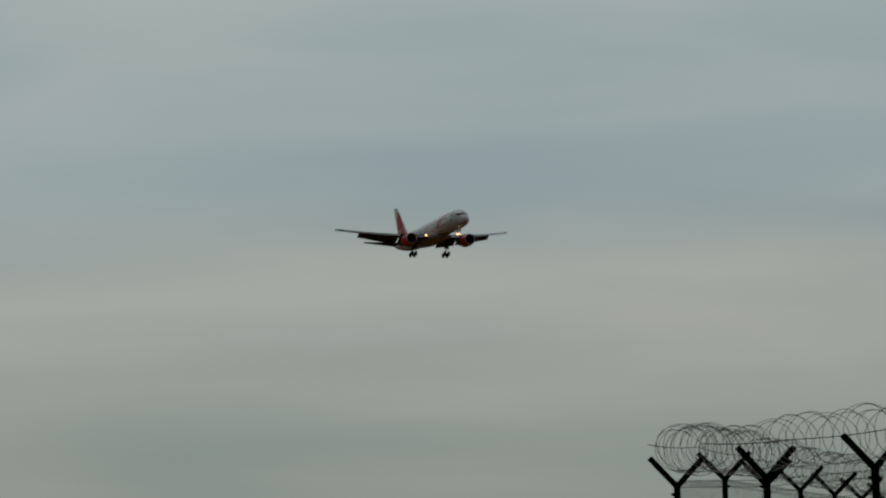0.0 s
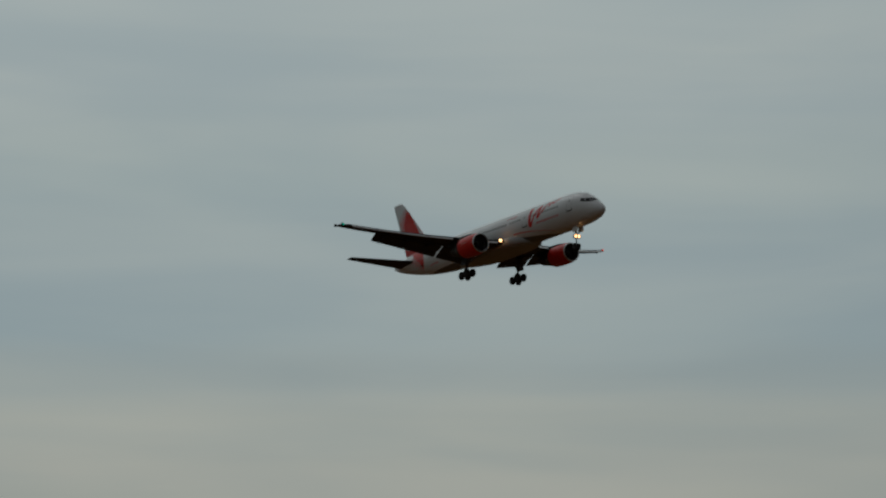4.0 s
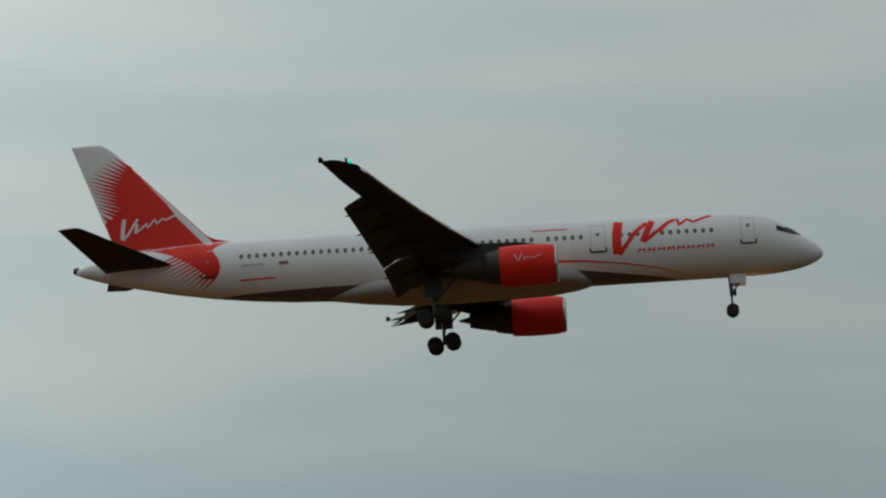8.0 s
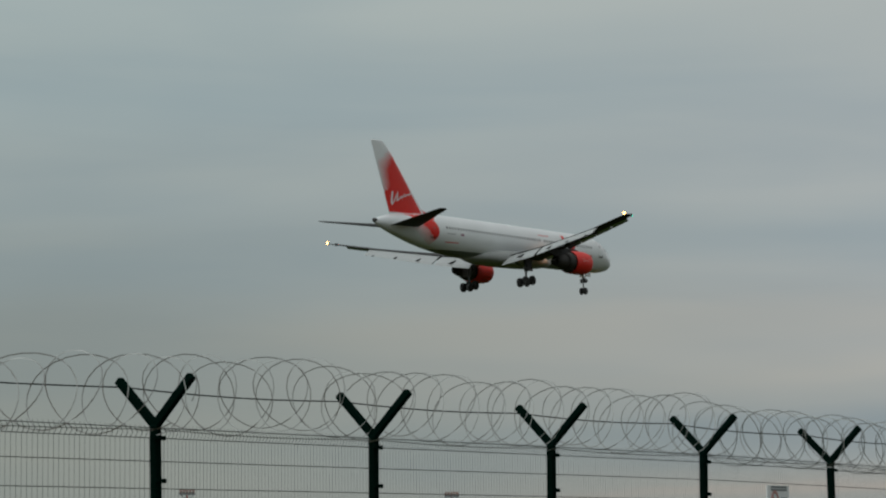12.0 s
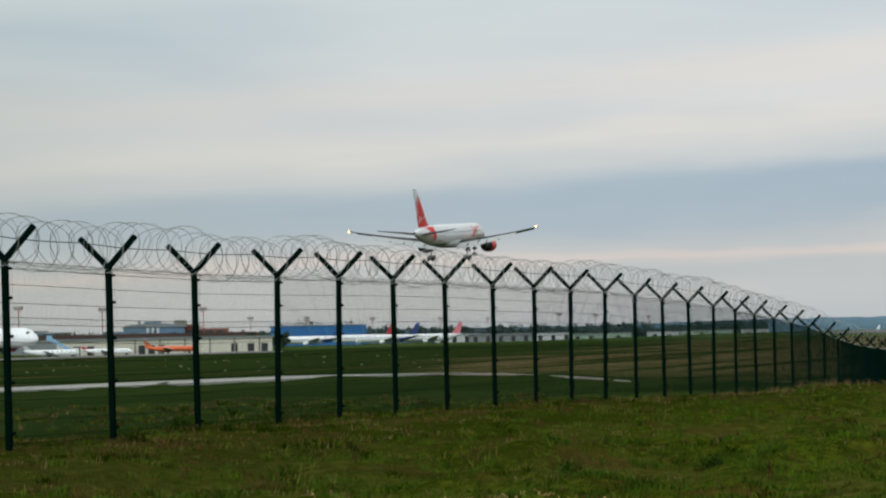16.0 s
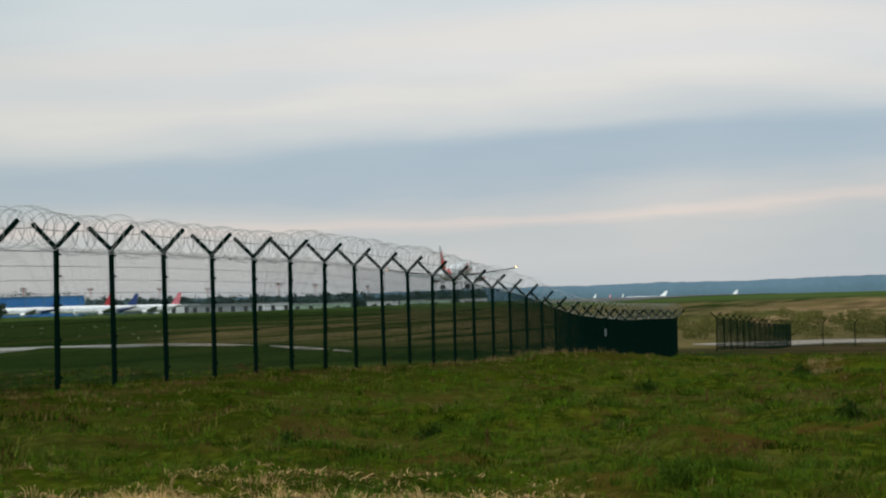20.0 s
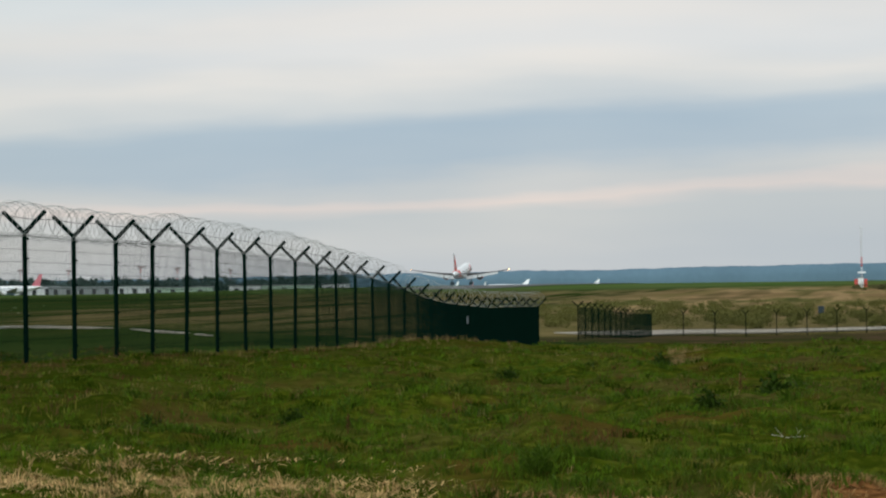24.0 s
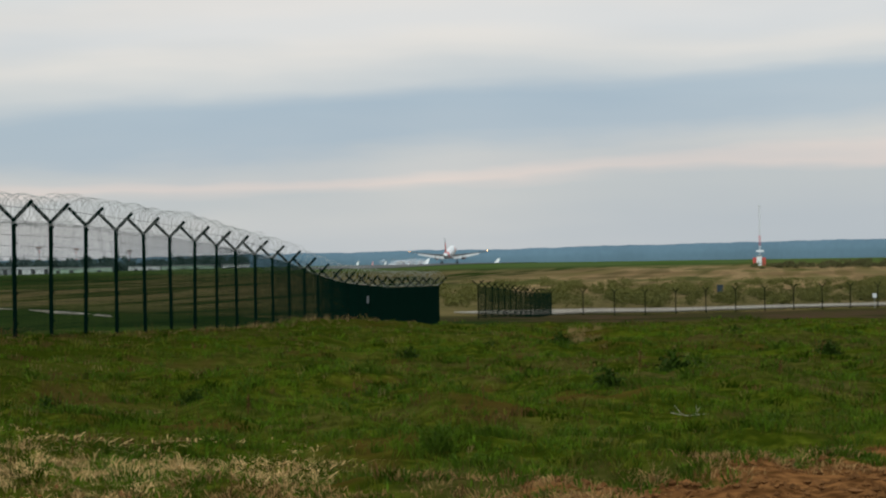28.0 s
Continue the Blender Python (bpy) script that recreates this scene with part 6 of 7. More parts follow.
def make_fence_extras():
    # warning board on the mesh
    h = radians(-1.0)
    az = radians(-28.46)
    a = 15.8 / math.tan(radians(27.46))
    x, y = -15.797 + a * math.sin(h), -.276 + a * math.cos(h)
    b = empty("warning_sign")
    b.matrix_world = pose(x, y, 2.22, 0, 0, 1)
    tagged(b, "white warning board with a red ring wired to the fence", "sign")
    block(b, "board", .06, .075, -.17, .19, -.29, .29, WHITE)
    bm = bmesh.new()
    ring = lambda r, xx: [(xx, -.10 + r * .7 * math.cos(t), -.02 + r * math.sin(t)) for t in (6.28318 * i / 24 for i in range(24))]
    loft(bm, [ring(.15, .077), ring(.15, .082), ring(.11, .082), ring(.11, .077)], caps=False)
    box(bm, .0795, -.10, -.02, .004, .03, .24, rot=Matrix.Rotation(radians(35), 3, "X"))
    part("red_ring", bm, FADED, b, "red prohibition ring")
    for z, y0, y1 in ((.17, -.2, .22), (.135, -.2, .22), (.03, .06, .22), (-.08, .06, .22), (-.17, -.2, .22)):
        block(b, "text_bar", .076, .08, z - .012, z + .012, y0, y1, ROOFGREY)
    px, py = -15.8 - 0.01746 * 112, 112.0
    q = empty("small_plate", px, py, float(ground_z(px, py)) + 1.9)
    q.rotation_euler = (0, 0, radians(1))
    tagged(q, "small pale plate wired to the mesh", "sign")
    block(q, "plate", .10, .112, -.15, .15, -.28, .28, DOORGREY)
    # yellow marker in the grass inside the fence
    mx, my, mz = spot(-33.7, 172)
    k = empty("yellow_marker", mx, my, mz)
    k.rotation_euler = (0, 0, radians(33.7))
    tagged(k, "yellow painted marker frame standing in the grass", "marker")
    block(k, "bar", -1.1, 1.1, .74, .84, -.05, .05, YELLOW)
    block(k, "post", -.09, .09, -.2, .74, -.06, .06, YELLOW)
    for sx in (-1, 1):
        block(k, "end_plate", sx * 1.1 - .07, sx * 1.1 + .07, .62, .93, -.06, .06, YELLOW)
    cx, cy, cz = spot(-1.6, 420)
    c = empty("equipment_cabinet", cx, cy, cz)
    tagged(c, "grey equipment cabinet among the shrubs", "cabinet")
    block(c, "body", -.45, .45, -.2, 1.2, -.4, .4, CLADBLUE, bevel=.03)
    block(c, "cap", -.5, .5, 1.2, 1.3, -.48, .48, CLADBLUE)
    wx, wy, wz = spot(1.58, 303)
    w = empty("white_board", wx, wy, wz)
    tagged(w, "small white board on a short post by the fence", "sign")
    block(w, "board", -.22, .22, 1.2, 1.65, -.02, .02, PALE)
    block(w, "post", -.03, .03, -.2, 1.2, -.02, .02, MASTGREY)


make_hangar()
make_jets()
make_buildings()
make_floodlights()
make_mast()
make_roads()
make_fence_extras()

# ---- trees, shrubs and grass ----
LEAFDARK = mat("dark_leaves", (0.040, 0.058, 0.034), 0.8, vary=0.3, scale=0.3, rand=0.25, spec=0.05)
# leaf green mixed with the haze of distance, for the far tree rows
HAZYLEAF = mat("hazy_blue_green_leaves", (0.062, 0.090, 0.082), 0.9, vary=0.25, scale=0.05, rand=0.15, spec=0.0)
SHRUB = mat("spring_shrub_leaves", (0.098, 0.094, 0.026), 0.8, vary=0.35, scale=0.2, rand=0.35, spec=0.05)
THICKET = mat("olive_brown_thicket", (0.085, 0.082, 0.034), 0.85, vary=0.35, scale=0.15, rand=0.3, spec=0.05)
# the blue haze of distance is put into this wood's colour
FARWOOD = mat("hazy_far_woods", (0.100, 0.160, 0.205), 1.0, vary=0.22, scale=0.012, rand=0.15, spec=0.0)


def clump_mesh(name, plants, m, leaf=0.5, per=40, seed=1, low=False):
    """Plants as (x, y, z, height, half width): a stem and a crown of many small tilted leaf shards with gaps."""
    rng = np.random.RandomState(seed)
    P = np.array(plants)
    n = len(P)
    t = P[:, 3] * .012
    stem = np.stack([np.stack([P[:, 0] + sx * t, P[:, 1] + sy * t, P[:, 2] - .3], 1) for sx, sy in ((-1, -1), (1, -1), (1, 1), (-1, 1))] + [P[:, :3] + np.stack([0 * t, 0 * t, P[:, 3] * .7], 1)], 1)
    lobe = np.stack([rng.uniform(-.5, .5, (n, 5)) * P[:, 4:5], rng.uniform(-.5, .5, (n, 5)) * P[:, 4:5], rng.uniform(.10 if low else .28, .70 if low else .82, (n, 5)) * P[:, 3:4]], 2)
    size = rng.uniform(.4, .75, (n, 5))
    which = np.arange(per) % 5
    d = rng.normal(size=(n, per, 3))
    d /= np.linalg.norm(d, axis=2, keepdims=True)
    r = rng.uniform(.5, 1.0, (n, per)) * size[:, which]
    c = P[:, None, :3] + lobe[:, which] + d * r[..., None] * np.stack([P[:, 4], P[:, 4], P[:, 3] * .34], 1)[:, None]
    a, b = rng.normal(size=(n, per, 3)), rng.normal(size=(n, per, 3))
    a *= (leaf * rng.uniform(.6, 1.3, (n, per)) / np.linalg.norm(a, axis=2))[..., None]
    b *= (leaf * rng.uniform(.6, 1.3, (n, per)) / np.linalg.norm(b, axis=2))[..., None]
    quads = np.stack([c - a * .6, c + b * .7, c + a * .6, c - b * .7], 2).reshape(-1, 3)
    V = np.concatenate([stem.reshape(-1, 3), quads])
    F = []
    for k in range(0, 5 * n, 5):
        F += [(k, k + 1, k + 4), (k + 1, k + 2, k + 4), (k + 2, k + 3, k + 4), (k + 3, k, k + 4)]
    q = np.arange(5 * n, len(V)).reshape(-1, 4).tolist()
    return raw(name, V.tolist(), F + q, m)


def wood(name, az0, az1, d0, d1, n, h0, h1, m, label, leaf, per, seed, cat="woods", kind="stuff", ht=None, patchy=None):
    rng = random.Random(seed)
    pl = []
    while len(pl) < n:
        az = rng.uniform(az0, az1)
        d = rng.uniform(d0, d1)
        if patchy and rng.random() > patchy(az, d):
            continue
        x, y, z = spot(az, d)
        h = rng.uniform(h0, h1) * (ht(az) if ht else 1)
        pl.append((x, y, z, h, h * (rng.uniform(.6, 1.1) if cat == "shrubs" else rng.uniform(.3, .5))))
    return tagged(new(name, clump_mesh(name, pl, m, leaf, per, seed, cat == "shrubs")), label, cat, kind=kind)


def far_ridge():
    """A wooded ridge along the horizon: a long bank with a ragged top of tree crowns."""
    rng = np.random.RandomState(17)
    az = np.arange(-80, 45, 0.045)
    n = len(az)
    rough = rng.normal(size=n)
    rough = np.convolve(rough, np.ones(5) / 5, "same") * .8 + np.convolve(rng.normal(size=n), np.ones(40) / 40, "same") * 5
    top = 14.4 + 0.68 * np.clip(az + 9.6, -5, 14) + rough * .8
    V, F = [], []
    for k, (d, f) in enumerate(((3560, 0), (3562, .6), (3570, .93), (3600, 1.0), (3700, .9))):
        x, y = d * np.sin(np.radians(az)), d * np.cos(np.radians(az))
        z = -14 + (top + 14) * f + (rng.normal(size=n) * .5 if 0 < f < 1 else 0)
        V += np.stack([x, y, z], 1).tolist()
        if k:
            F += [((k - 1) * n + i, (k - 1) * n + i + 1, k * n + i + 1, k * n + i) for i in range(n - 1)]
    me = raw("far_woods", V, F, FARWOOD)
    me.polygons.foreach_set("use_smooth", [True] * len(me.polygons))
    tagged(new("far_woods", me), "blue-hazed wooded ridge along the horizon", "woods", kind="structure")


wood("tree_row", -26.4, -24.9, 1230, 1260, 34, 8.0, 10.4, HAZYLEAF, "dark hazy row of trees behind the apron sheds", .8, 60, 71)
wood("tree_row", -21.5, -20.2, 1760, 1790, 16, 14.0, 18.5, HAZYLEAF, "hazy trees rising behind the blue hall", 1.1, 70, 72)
wood("woodland", -47, -35.0, 540, 660, 520, 4.5, 9.2, LEAFDARK, "dark woodland edge beyond the airfield", .36, 210, 2)
wood("woodland", -36, -34.5, 780, 830, 40, 4.0, 7.0, LEAFDARK, "dark trees beside the hangar", .9, 50, 3)
wood("woodland", -28.5, -21.5, 1180, 1260, 220, 5.0, 9.0, LEAFDARK, "dark trees behind the apron buildings", 1.3, 44, 4)
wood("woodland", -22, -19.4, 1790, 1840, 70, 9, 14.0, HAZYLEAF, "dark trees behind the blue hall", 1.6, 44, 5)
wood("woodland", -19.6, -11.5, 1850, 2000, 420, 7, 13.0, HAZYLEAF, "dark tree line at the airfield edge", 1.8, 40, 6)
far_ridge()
wood("shrubs", -8.2, 3.0, 328, 480, 640, .6, 2.3, SHRUB, "green willow shrubs behind the far fence", .15, 240, 8, "shrubs", patchy=lambda a, d: 1.0 if noise.noise(Vector((a * 1.5, d * .03, 3))) > .08 else .04)
wood("shrubs", -0.9, 3.4, 700, 770, 130, .8, 2.6, THICKET, "olive-brown thicket on the rise past the radio mast", .22, 200, 9, "shrubs", patchy=lambda a, d: .15 + .85 * min(1, max(0, (a + .9) / 1.8)))

GRASSGREEN = mat("fresh_grass_blades", (0.071, 0.124, 0.005), 0.8, vary=0.3, scale=2.2, color2=(0.030, 0.050, 0.003), rand=0.15, fine=0.3, gain=2.6, stretch=(1, 1, .1), spec=0.05)
GRASSOLIVE = mat("olive_grass_blades", (0.100, 0.106, 0.008), 0.8, vary=0.3, scale=2.4, color2=(0.036, 0.038, 0.004), rand=0.2, fine=0.3, gain=2.4, stretch=(1, 1, .1), spec=0.05)
GRASSDRY = mat("dry_straw_blades", (0.20, 0.135, 0.058), 0.85, vary=0.4, scale=0.9, color2=(0.085, 0.055, 0.022), rand=0.55, spec=0.05)
GRASSBROWN = mat("withered_brown_grass", (0.080, 0.050, 0.015), 0.85, vary=0.4, scale=1.2, color2=(0.030, 0.019, 0.006), rand=0.35, spec=0.05, gain=1.8)
TUSSOCK = mat("leafy_tussock_green", (0.074, 0.138, 0.006), 0.75, vary=0.3, scale=3.0, color2=(0.030, 0.055, 0.003), rand=0.15, fine=0.2, gain=2.6, stretch=(1, 1, .1), spec=0.05)
TUSSOCKDARK = mat("dark_green_tussock", (0.020, 0.036, 0.002), 0.8, vary=0.3, scale=2.0, color2=(0.010, 0.018, 0.001), rand=0.2, spec=0.0)
TUSSOCKPALE = mat("yellow_green_tussock", (0.135, 0.122, 0.018), 0.75, vary=0.3, scale=3.0, color2=(0.064, 0.066, 0.009), rand=0.2, fine=0.2, gain=2.4, stretch=(1, 1, .1), spec=0.05)
RUSTSTEM = mat("red_brown_sorrel", (0.105, 0.054, 0.018), 0.8, vary=0.35, scale=1.0, color2=(0.040, 0.022, 0.008), rand=0.35, spec=0.05)
STRAW = mat("bleached_straw", (0.56, 0.365, 0.165), 0.85, vary=0.3, scale=1.6, color2=(0.18, 0.112, 0.042), rand=0.4, spec=0.05)
PALETUFT = mat("pale_grey_green_tuft", (0.30, 0.31, 0.21), 0.85, vary=0.3, scale=1.6, rand=0.4, spec=0.05)
STRAWTAN = mat("tan_withered_straw", (0.36, 0.215, 0.088), 0.85, vary=0.3, scale=1.6, color2=(0.15, 0.082, 0.030), rand=0.4, spec=0.05)
BROWNSTALK = mat("brown_dead_stalks", (0.080, 0.042, 0.014), 0.85, vary=0.4, scale=0.9, rand=0.5, spec=0.05)
GREYWOOD = mat("weathered_pale_wood", (0.30, 0.27, 0.21), 0.8, vary=0.3, scale=8)
SOIL = mat("red_brown_soil", (0.185, 0.082, 0.028), 0.95, vary=0.4, scale=1.5, color2=(0.06, 0.027, 0.009), rand=0.45, bump=0.5, spec=0.05)
WEED = mat("dark_weed_leaves", (0.017, 0.034, 0.002), 0.8, vary=0.3, scale=1.0, rand=0.4, spec=0.05)
_waves = [(math.cos(a), math.sin(a), w, p) for a, w, p in ((.3, 1, 0), (1.2, 1.37, 2.1), (2.2, .81, 4.0), (2.9, 1.9, 1.3), (.8, 2.6, 5.1), (1.8, .53, 3.3))]


def patch(x, y, size, seed):
    """A smooth patchy value round 0 over the plan, with patches of about that size."""
    s = 0
    for cx, cy, w, p in _waves:
        s = s + np.sin((x * cx + y * cy) * w * 3.14 / size + p * (1 + seed) + 1.5 * np.sin((x * cy - y * cx) * 2.1 * w / size + seed))
    return s / 3.0


def soil_edge(x, y):
    return np.maximum(2.1 * x + 22.5 - y, 17.9 - y) + .7 * patch(x, y, .8, 4)


def blades(name, n, az0, az1, d0, d1, h0, h1, w, m, label, seed, keep=None, lean=0.5, near=1.0, tuft=8, spread=.06, on_soil=False, droop=0.0):
    """Tufts of grass: thin bent blades leaning out from a common foot."""
    rng = np.random.RandomState(seed)
    az = np.radians(rng.uniform(az0, az1, n))
    d = d0 * (d1 / d0) ** (rng.uniform(0, 1, n) ** near)
    x, y = d * np.sin(az), d * np.cos(az)
    ok = (soil_edge(x, y) < rng.uniform(-.3, .25, n)) | on_soil
    if keep is not None:
        ok &= rng.uniform(0, 1, n) < keep(x, y)
    x, y, d = x[ok], y[ok], d[ok]
    big = np.clip(1 + .55 * patch(x, y, 1.3, seed) + .35 * rng.normal(size=len(x)), .35, 2.3)
    k = (d / d0) ** .5
    x, y, k, big = (np.repeat(v, tuft) for v in (x, y, k, big))
    N = len(x)
    a = rng.uniform(0, 6.28, N)
    off = spread * k * rng.uniform(0, 1, N)
    x, y = x + off * np.cos(a), y + off * np.sin(a)
    z = ground_z(x, y) + lumps(x, y)
    hh = rng.uniform(h0, h1, N) * big
    ww = w * k * rng.uniform(.6, 1.4, N)
    out = hh * lean * rng.uniform(.1, 1.5, N)
    a2 = a + rng.normal(size=N) * .6
    lx, ly = np.cos(a2) * out, np.sin(a2) * out
    b = rng.uniform(0, 6.28, N)
    wx, wy = np.cos(b) * ww, np.sin(b) * ww
    V = np.stack([np.stack([x - wx, y - wy, z - .03], 1), np.stack([x + wx, y + wy, z - .03], 1),
                  np.stack([x + lx * .4 - wx * .8, y + ly * .4 - wy * .8, z + hh * .62], 1), np.stack([x + lx * .4 + wx * .8, y + ly * .4 + wy * .8, z + hh * .62], 1),
                  np.stack([x + lx, y + ly, z + hh * (1 - droop)], 1)], 1).reshape(-1, 3)
    i = np.arange(0, 5 * N, 5)
    F = np.stack([i, i + 1, i + 3, i + 2], 1).tolist() + np.stack([i + 2, i + 3, i + 4], 1).tolist()
    return tagged(new(name, raw(name, V.tolist(), F, m)), label, "grass", kind="stuff")


brown = lambda x, y: patch(x, y, 2.2, 3) + .6 * patch(x, y, .8, 8) + .55 * np.exp(-((x + 15.0) / 2.0) ** 2)
green_keep = lambda x, y: np.clip(1 - 1.3 * (brown(x, y) - .30), .12, 1) * (1 - .85 * near_straw(x, y) * (np.degrees(np.arctan2(x, y)) > -20))
brown_keep = lambda x, y: np.clip(1.6 * (brown(x, y) - .32), 0, 1) * (1 - .5 * smooth01(-12, -7, x))
near_straw = lambda x, y: np.maximum(np.clip(1.15 - ((np.hypot(x, y) - 22.6) / 2.4) ** 2, 0, 1), .3 * np.clip(1.1 - ((np.hypot(x, y) - 18.6) / 1.2) ** 2, 0, 1)) * np.clip(.45 + .9 * patch(x, y, 1.6, 2) + .7 * patch(x, y, .5, 5), 0, 1) * np.clip((-10.2 - np.degrees(np.arctan2(x, y))) / 3.0 + .35, 0, 1)
dry_keep = lambda x, y: np.clip(-.15 + .9 * patch(x, y, 5.0, 1) + .5 * patch(x, y, 1.2, 6) + .9 * np.exp(-((x + 15.5) / 2.2) ** 2), .05, 1)
olive_keep = lambda x, y: west_thin(x, y) * (1 - .8 * hollow(x, y)) * np.clip(.45 + 1.2 * patch(x, y, 2.4, 7), .05, 1) * (1 - .7 * near_straw(x, y) * (np.degrees(np.arctan2(x, y)) > -20))
hollow = lambda x, y: np.clip(-.25 + 1.1 * patch(x, y, 1.5, 41) + .7 * patch(x, y, .55, 43), 0, 1)
west_thin = lambda x, y: .10 + .90 * smooth01(-15.0, -5.5, x)
green_tufts = lambda x, y: west_thin(x, y) * green_keep(x, y) * (1 - .92 * hollow(x, y)) * np.clip(.8 + .9 * patch(x, y, .8, 12), .2, 1)
blades("grass", 64000, -31, 4, 15, 84, .02, .062, .0036, GRASSGREEN, "short fresh green grass on the verge", 11, keep=green_tufts, near=.85, lean=1.1)
blades("grass", 24000, -31, 4, 15, 84, .02, .064, .0034, GRASSOLIVE, "olive green grass on the verge", 14, keep=olive_keep, near=.85, lean=1.1)
blades("grass", 17000, -31, 4, 15, 84, .02, .06, .0034, GRASSBROWN, "withered brown grass in patches on the verge", 17, keep=brown_keep, near=.85, lean=1.2)
# taller leafy tussocks that break up the turf
tussock = lambda x, y: west_thin(x, y) * np.clip(-.1 + 1.1 * patch(x, y, 1.7, 21) + .6 * patch(x, y, .6, 23), 0, 1) * (1 - .9 * near_straw(x, y))
blades("grass", 9500, -31, 4, 15, 84, .035, .095, .0056, TUSSOCK, "leafy bright green tussocks in the turf", 31, keep=tussock, near=.8, lean=1.2, tuft=26, spread=.13, droop=.2)
blades("grass", 3000, -31, 4, 15, 84, .03, .085, .0056, TUSSOCKDARK, "dark green tussocks in the turf", 37, keep=lambda x, y: np.clip(.40 * (1 - smooth01(-15, -8, x)) - .15 + patch(x, y, 2.6, 51) + .7 * patch(x, y, .7, 53), 0, 1) * (1 - .9 * near_straw(x, y)), near=.8, lean=1.1, tuft=28, spread=.12, droop=.15)
blades("grass", 5200, -31, 4, 15, 84, .03, .085, .0050, TUSSOCKPALE, "yellow-green tussocks in the turf", 32, keep=lambda x, y: (.5 + .5 * west_thin(x, y)) * np.clip(-.1 + 1.1 * patch(x, y, 2.3, 25), 0, 1), near=.8, lean=1.2, tuft=20, spread=.13, droop=.2)
blades("grass", 2600, -31, 4, 16, 84, .025, .075, .0046, RUSTSTEM, "red-brown sorrel and dead leaves in the turf", 33, keep=lambda x, y: np.clip(-.30 + 1.2 * patch(x, y, 2.0, 27), 0, 1), near=.8, lean=.7, tuft=18, spread=.13)
# a ragged strip of dry and green tufts along the foot of the fence
rim = lambda x, y: np.exp(-((x + 14.3 + .5 * np.sin(y * .31) + .3 * np.sin(y * .83)) / 1.0) ** 2) * np.clip(.35 + patch(x, y, 1.6, 29), 0, 1)
blades("grass", 6000, -48, -9, 20, 84, .03, .09, .0036, GRASSBROWN, "dry tufts along the foot of the fence", 34, keep=rim, lean=1.1, tuft=12, spread=.12, droop=.15)
blades("grass", 8000, -48, -9, 20, 84, .03, .09, .0044, GRASSOLIVE, "olive tufts along the foot of the fence", 35, keep=rim, lean=1.2, tuft=14, spread=.14, droop=.15)
blades("grass", 5500, -31, 4, 15.5, 86, .02, .06, .0022, GRASSDRY, "dry straw-coloured grass among the green", 12, keep=dry_keep, lean=1.0)
blades("grass", 1500, -12, 3.5, 16.5, 24, .03, .07, .0050, TUSSOCK, "green tufts along the edge of the bare soil", 38, keep=lambda x, y: np.clip(.1 + 1.2 * patch(x, y, .9, 61), 0, 1) * (soil_edge(x, y) > -1.0) * (soil_edge(x, y) < .9), lean=1.2, tuft=18, spread=.12, on_soil=True)
blades("grass", 12500, -21, -5.5, 16.0, 27, .014, .040, .0052, STRAW, "matted pale dry straw near the path", 13, keep=near_straw, lean=7.5, spread=.22, tuft=8, droop=.8)
blades("grass", 2600, -21, -5.5, 16.0, 27, .05, .11, .0030, STRAW, "upright straw tufts in the matted patch", 18, keep=near_straw, lean=1.4, spread=.10, tuft=9, droop=.25)
blades("grass", 1100, -31, 4, 18, 84, .08, .22, .0022, BROWNSTALK, "brown dead stalks standing in the grass", 15, keep=lambda x, y: np.clip(.2 + patch(x, y, 2.4, 9), 0, 1), lean=.35, tuft=4)
blades("grass", 130, -4.75, -4.1, 52, 62, .05, .17, .0030, GRASSDRY, "clump of tall dry grass in the verge", 36, lean=.5, tuft=10, spread=.10)
blades("grass", 80, -29, -17.5, 330, 640, .06, .17, .010, PALETUFT, "scattered pale tufts on the airfield grass", 39, lean=1.0, tuft=16, spread=.22)
blades("grass", 700, -13, -7.5, 64, 78, .04, .12, .003, GRASSDRY, "dry grass on the low mound by the fence", 16, keep=lambda x, y: np.exp(-((x + 12.4) ** 2 / 5 + (y - 70) ** 2 / 30)))
blades("grass", 5200, -16, 3.5, 16.5, 24, .02, .07, .0036, STRAWTAN, "dry grass strewn over the bare soil", 19, keep=lambda x, y: np.clip(.5 + patch(x, y, .8, 3), 0, 1) * (soil_edge(x, y) > -1.1) * (soil_edge(x, y) < 1.6), lean=2.8, on_soil=True, droop=.3)


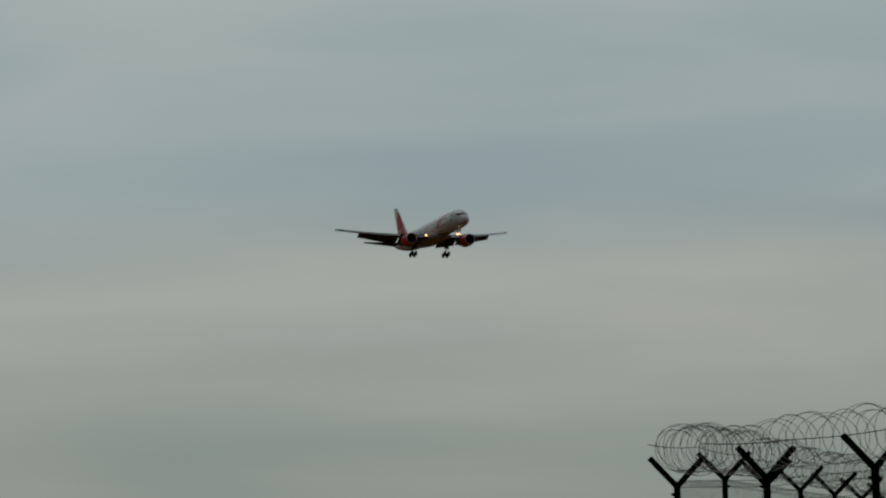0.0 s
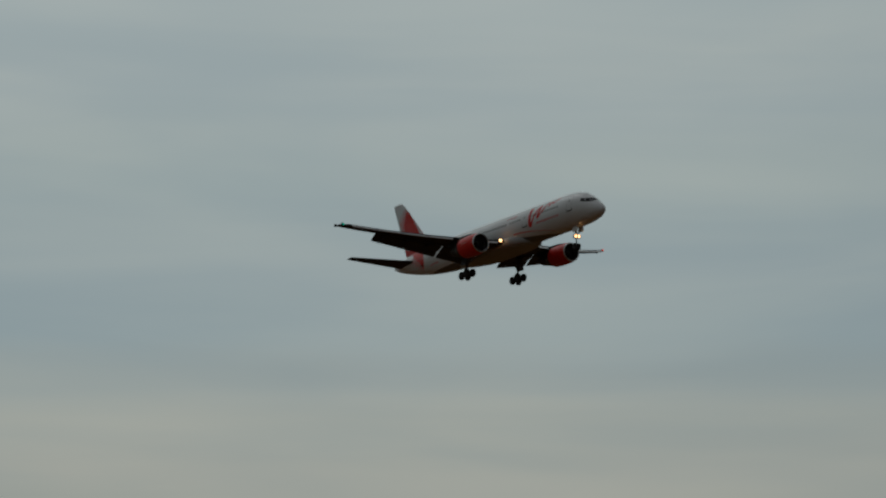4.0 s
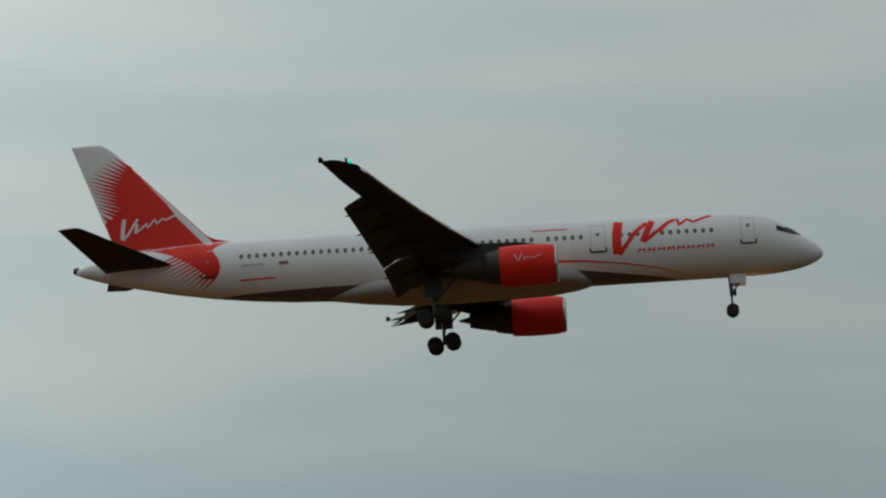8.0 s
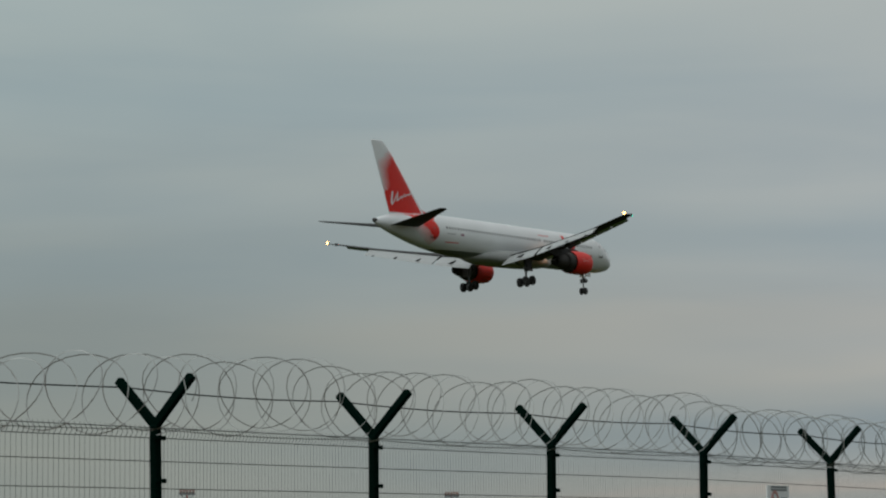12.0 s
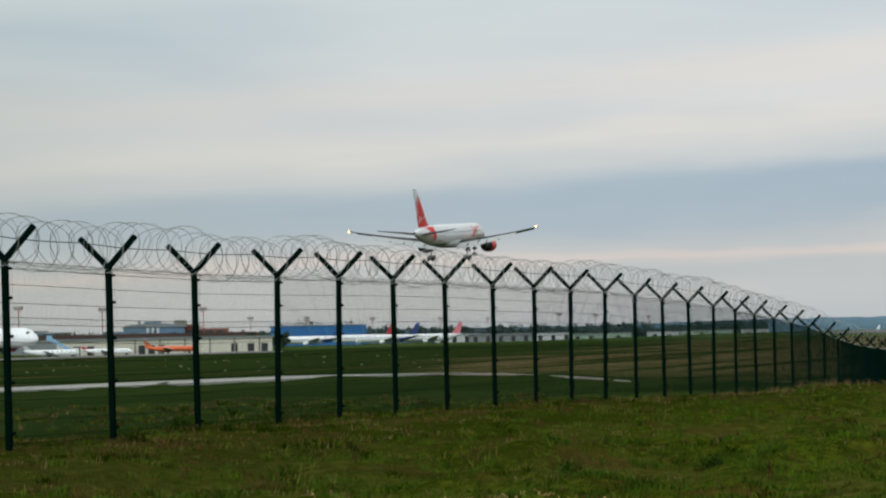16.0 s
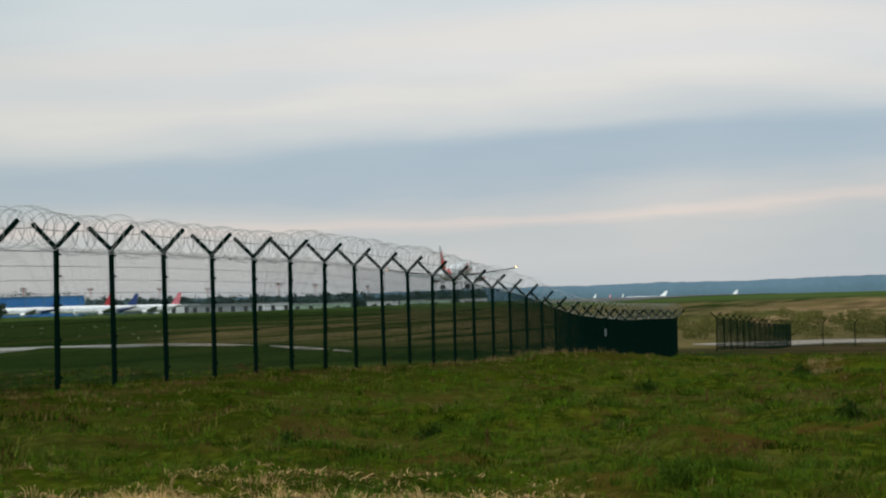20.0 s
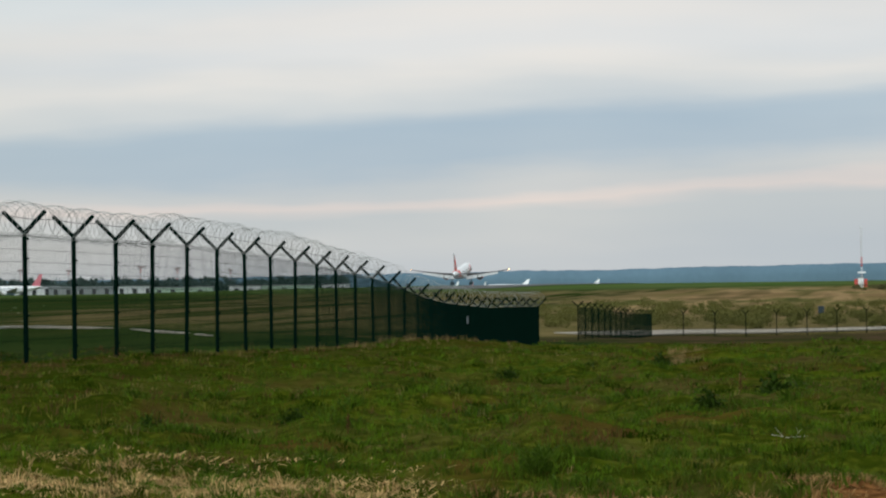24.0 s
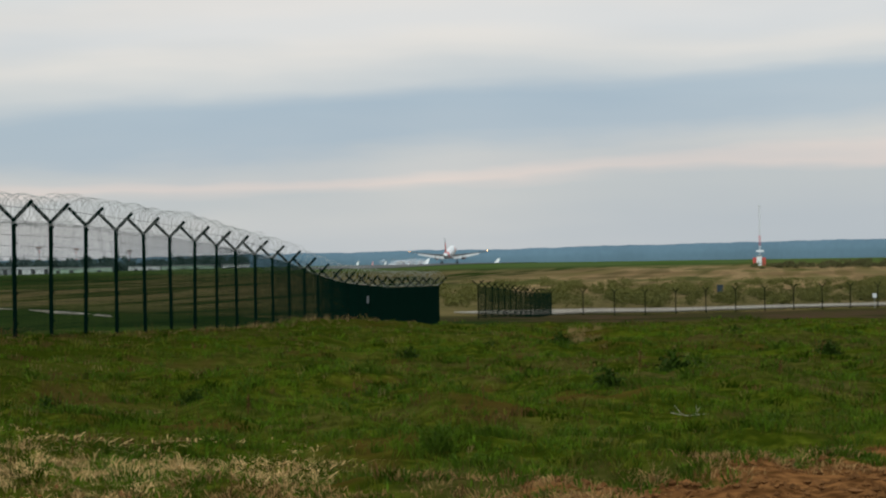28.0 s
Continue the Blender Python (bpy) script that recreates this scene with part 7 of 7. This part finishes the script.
def make_weeds():
    rng = random.Random(8)
    first = None
    for az, d, s in ((-2.54, 40, .48), (-4.0, 36, .40), (-12.6, 33, .28), (-6.4, 52, .34), (-1.3, 57, .42), (-4.9, 49, .32), (-8.1, 43, .26), (-15.6, 30.5, .3), (0.6, 44, .34)):
        x, y, z = spot(az, d)
        z += float(lumps(x, y))
        if first is None:
            V, F = [], []
            for i in range(420):
                a, e = rng.uniform(0, 6.28), rng.uniform(0, 1.45)
                l = rng.uniform(.25, 1.0) * (.75 + .25 * math.sin(3 * a + 1))
                c, t = math.cos(a), math.sin(a)
                p = Vector((c * l * math.cos(e), t * l * math.cos(e), .06 + l * .55 * math.sin(e)))
                u = Vector((rng.uniform(-1, 1), rng.uniform(-1, 1), rng.uniform(-.4, .8))).normalized() * rng.uniform(.08, .17)
                w = Vector((-t, c, rng.uniform(-.5, .5))) * rng.uniform(.03, .07)
                k = len(V)
                V += [tuple(p - u), tuple(p + w), tuple(p + u), tuple(p - w)]
                F.append((k, k + 1, k + 2, k + 3))
            first = new("weed_clump", raw("weed_clump", V, F, WEED))
            tagged(first, "dark leafy weed clump in the short grass", "weed", "weed clumps")
            first.matrix_world = pose(x, y, z) @ Matrix.Diagonal((s, s, 1.25 * s, 1))
        else:
            o = first.copy()
            scene.collection.objects.link(o)
            o.matrix_world = pose(x, y, z, 0, 0, rng.uniform(0, 360)) @ Matrix.Diagonal((s, s, 1.25 * s, 1))


def make_stalks():
    """A standing dock stalk, a clump of tall dry grass and a dead pale branch in the turf."""
    rng = random.Random(12)
    for az, d, h in ((-3.3, 38.5, .36), (-6.9, 41, .26), (-11.5, 30, .24), (-0.4, 35, .2)):
        x, y, z = spot(az, d)
        z += float(lumps(x, y))
        r = empty("dock_stalk", x, y, z)
        tagged(r, "brown dead dock stalk standing in the grass", "plant", "dock stalks")
        bm = bmesh.new()
        tube(bm, (0, 0, -.03), (.02, 0, h), .008, .005, n=6)
        part("stem", bm, BROWNSTALK, r)
        bm = bmesh.new()
        for k in range(60):
            u = rng.uniform(.3, 1.0)
            a = rng.uniform(0, 6.28)
            c = Vector((.02 * u + .035 * math.cos(a) * (1.2 - u), .035 * math.sin(a) * (1.2 - u), h * u))
            q = [c + Vector((rng.uniform(-.018, .018), rng.uniform(-.018, .018), rng.uniform(-.018, .018))) for _ in range(3)]
            bm.faces.new([bm.verts.new(v) for v in q])
        part("seed_head", bm, RUSTSTEM, r)
    x, y, z = spot(-2.3, 29.5)
    z += float(lumps(x, y))
    b = empty("dead_branch", x, y, z + .02)
    b.scale = (.62, .62, .55)
    tagged(b, "pale dead branch with bare twigs lying in the grass", "branch")
    for p0, p1, w in (((-.02, 0, 0), (.36, .05, .03), .012), ((-.30, .02, .06), (-.02, 0, 0), .007), ((.10, .01, .01), (.22, -.05, .17), .006), ((-.10, .01, .02), (-.24, .04, .20), .005), ((.16, 0, .10), (.13, -.03, .20), .004)):
        bm = bmesh.new()
        tube(bm, p0, p1, w, w * .6, n=6)
        part("twig", bm, GREYWOOD, b)


def make_clods():
    rng = np.random.RandomState(4)
    V, F = [], []
    base = np.array([(1, 0, 0), (-1, 0, 0), (0, 1, 0), (0, -1, 0), (0, 0, 1), (0, 0, -1)], float)
    tri = [(0, 2, 4), (2, 1, 4), (1, 3, 4), (3, 0, 4), (2, 0, 5), (1, 2, 5), (3, 1, 5), (0, 3, 5)]
    made = 0
    while made < 6000:
        az, d = radians(rng.uniform(-19, 4)), rng.uniform(14.5, 23.5)
        x, y = d * math.sin(az), d * math.cos(az)
        if soil_edge(np.array(x), np.array(y)) < rng.uniform(-.4, .5):
            continue
        made += 1
        s = .008 + .030 * rng.uniform() ** 3
        k = len(V)
        p = base * s * rng.uniform(.6, 1.4, (6, 1)) * np.array((1.2, 1.2, .8)) + rng.normal(size=(6, 3)) * s * .2 + np.array((x, y, float(ground_z(x, y) + lumps(x, y)) + s * .3))
        V += p.tolist()
        F += [(k + a, k + b, k + c) for a, b, c in tri]
    tagged(new("soil_clods", raw("soil_clods", V, F, SOIL)), "loose red-brown soil clods beside the path", "soil", kind="stuff")


make_weeds()
make_stalks()
make_clods()

# ---- smoke from the tyres at touchdown ----


def smoke_material():
    m = bpy.data.materials.new("thin_white_tyre_smoke")
    m.use_nodes = True
    nt = m.node_tree
    bs = nt.nodes["Principled BSDF"]
    bs.inputs["Base Color"].default_value = (0.75, 0.77, 0.80, 1)
    bs.inputs["Roughness"].default_value = 1.0
    bs.inputs["Specular IOR Level"].default_value = 0.0
    tc = nt.nodes.new("ShaderNodeTexCoord")
    nz = nt.nodes.new("ShaderNodeTexNoise")
    nz.inputs["Scale"].default_value, nz.inputs["Detail"].default_value = 1.1, 4.0
    nt.links.new(tc.outputs["Object"], nz.inputs["Vector"])
    mr = nt.nodes.new("ShaderNodeMapRange")
    mr.inputs["From Min"].default_value, mr.inputs["From Max"].default_value = 0.35, 0.7
    mr.inputs["To Min"].default_value, mr.inputs["To Max"].default_value = 0.02, 0.20
    nt.links.new(nz.outputs["Fac"], mr.inputs["Value"])
    nt.links.new(mr.outputs[0], bs.inputs["Alpha"])
    return m


def build_smoke():
    """Ragged puffs that rise from the runway behind the wheels and drift off to the side."""
    rng = random.Random(21)
    m = smoke_material()
    root = empty("tyre_smoke", -167, 1165, float(ground_z(-167, 1165)))
    tagged(root, "thin white tyre smoke puffs over the runway", "smoke")
    puffs = []
    for k in range(28):
        bm = bmesh.new()
        s = rng.uniform(.9, 2.0)
        bmesh.ops.create_icosphere(bm, subdivisions=3, radius=1.0)
        for v in bm.verts:
            q = v.co.copy()
            v.co *= s * (1 + .45 * noise.noise(q * 1.6 + Vector((k * 3.1, 0, 0))) + .2 * noise.noise(q * 4 + Vector((0, k, 0))))
            v.co.z *= .75
            v.co.x *= 1.25
        puffs.append((part("puff", bm, m, root, smooth=True), (-4.4 if k % 2 else 3.4) + rng.uniform(-3.6, 3.6), rng.uniform(-6, 40), rng.uniform(.4, 1.1), rng.uniform(.6, 2.2)))
    return puffs


puffs = build_smoke()

# ---- what moves ----


def motions():
    """The airliner's approach, flare and touchdown, and the smoke of its tyres."""
    bank = lambda t: float(np.interp(t, [b[0] for b in BANK], [b[1] for b in BANK]))
    walk(airliner, [(t, pose(x, y, z, p, bank(t), -HEADING)) for t, x, y, z, p in FLIGHT])
    for puff, x, y, rise, drift in puffs:
        t0 = TOUCH + max(0, y) / 67.0
        walk(puff, [(0, pose(x, y, -3.5)), (t0, pose(x, y, -3.5)), (t0 + .2, pose(x, y + 2, rise * .6, 0, 0, 20)),
                    (t0 + .9, pose(x - drift, y + 3, rise, 0, 0, 60)), (max(28.0, t0 + 1.5), pose(x - drift * 2.2, y + 3, rise * 1.5, 0, 0, 95))])


motions()
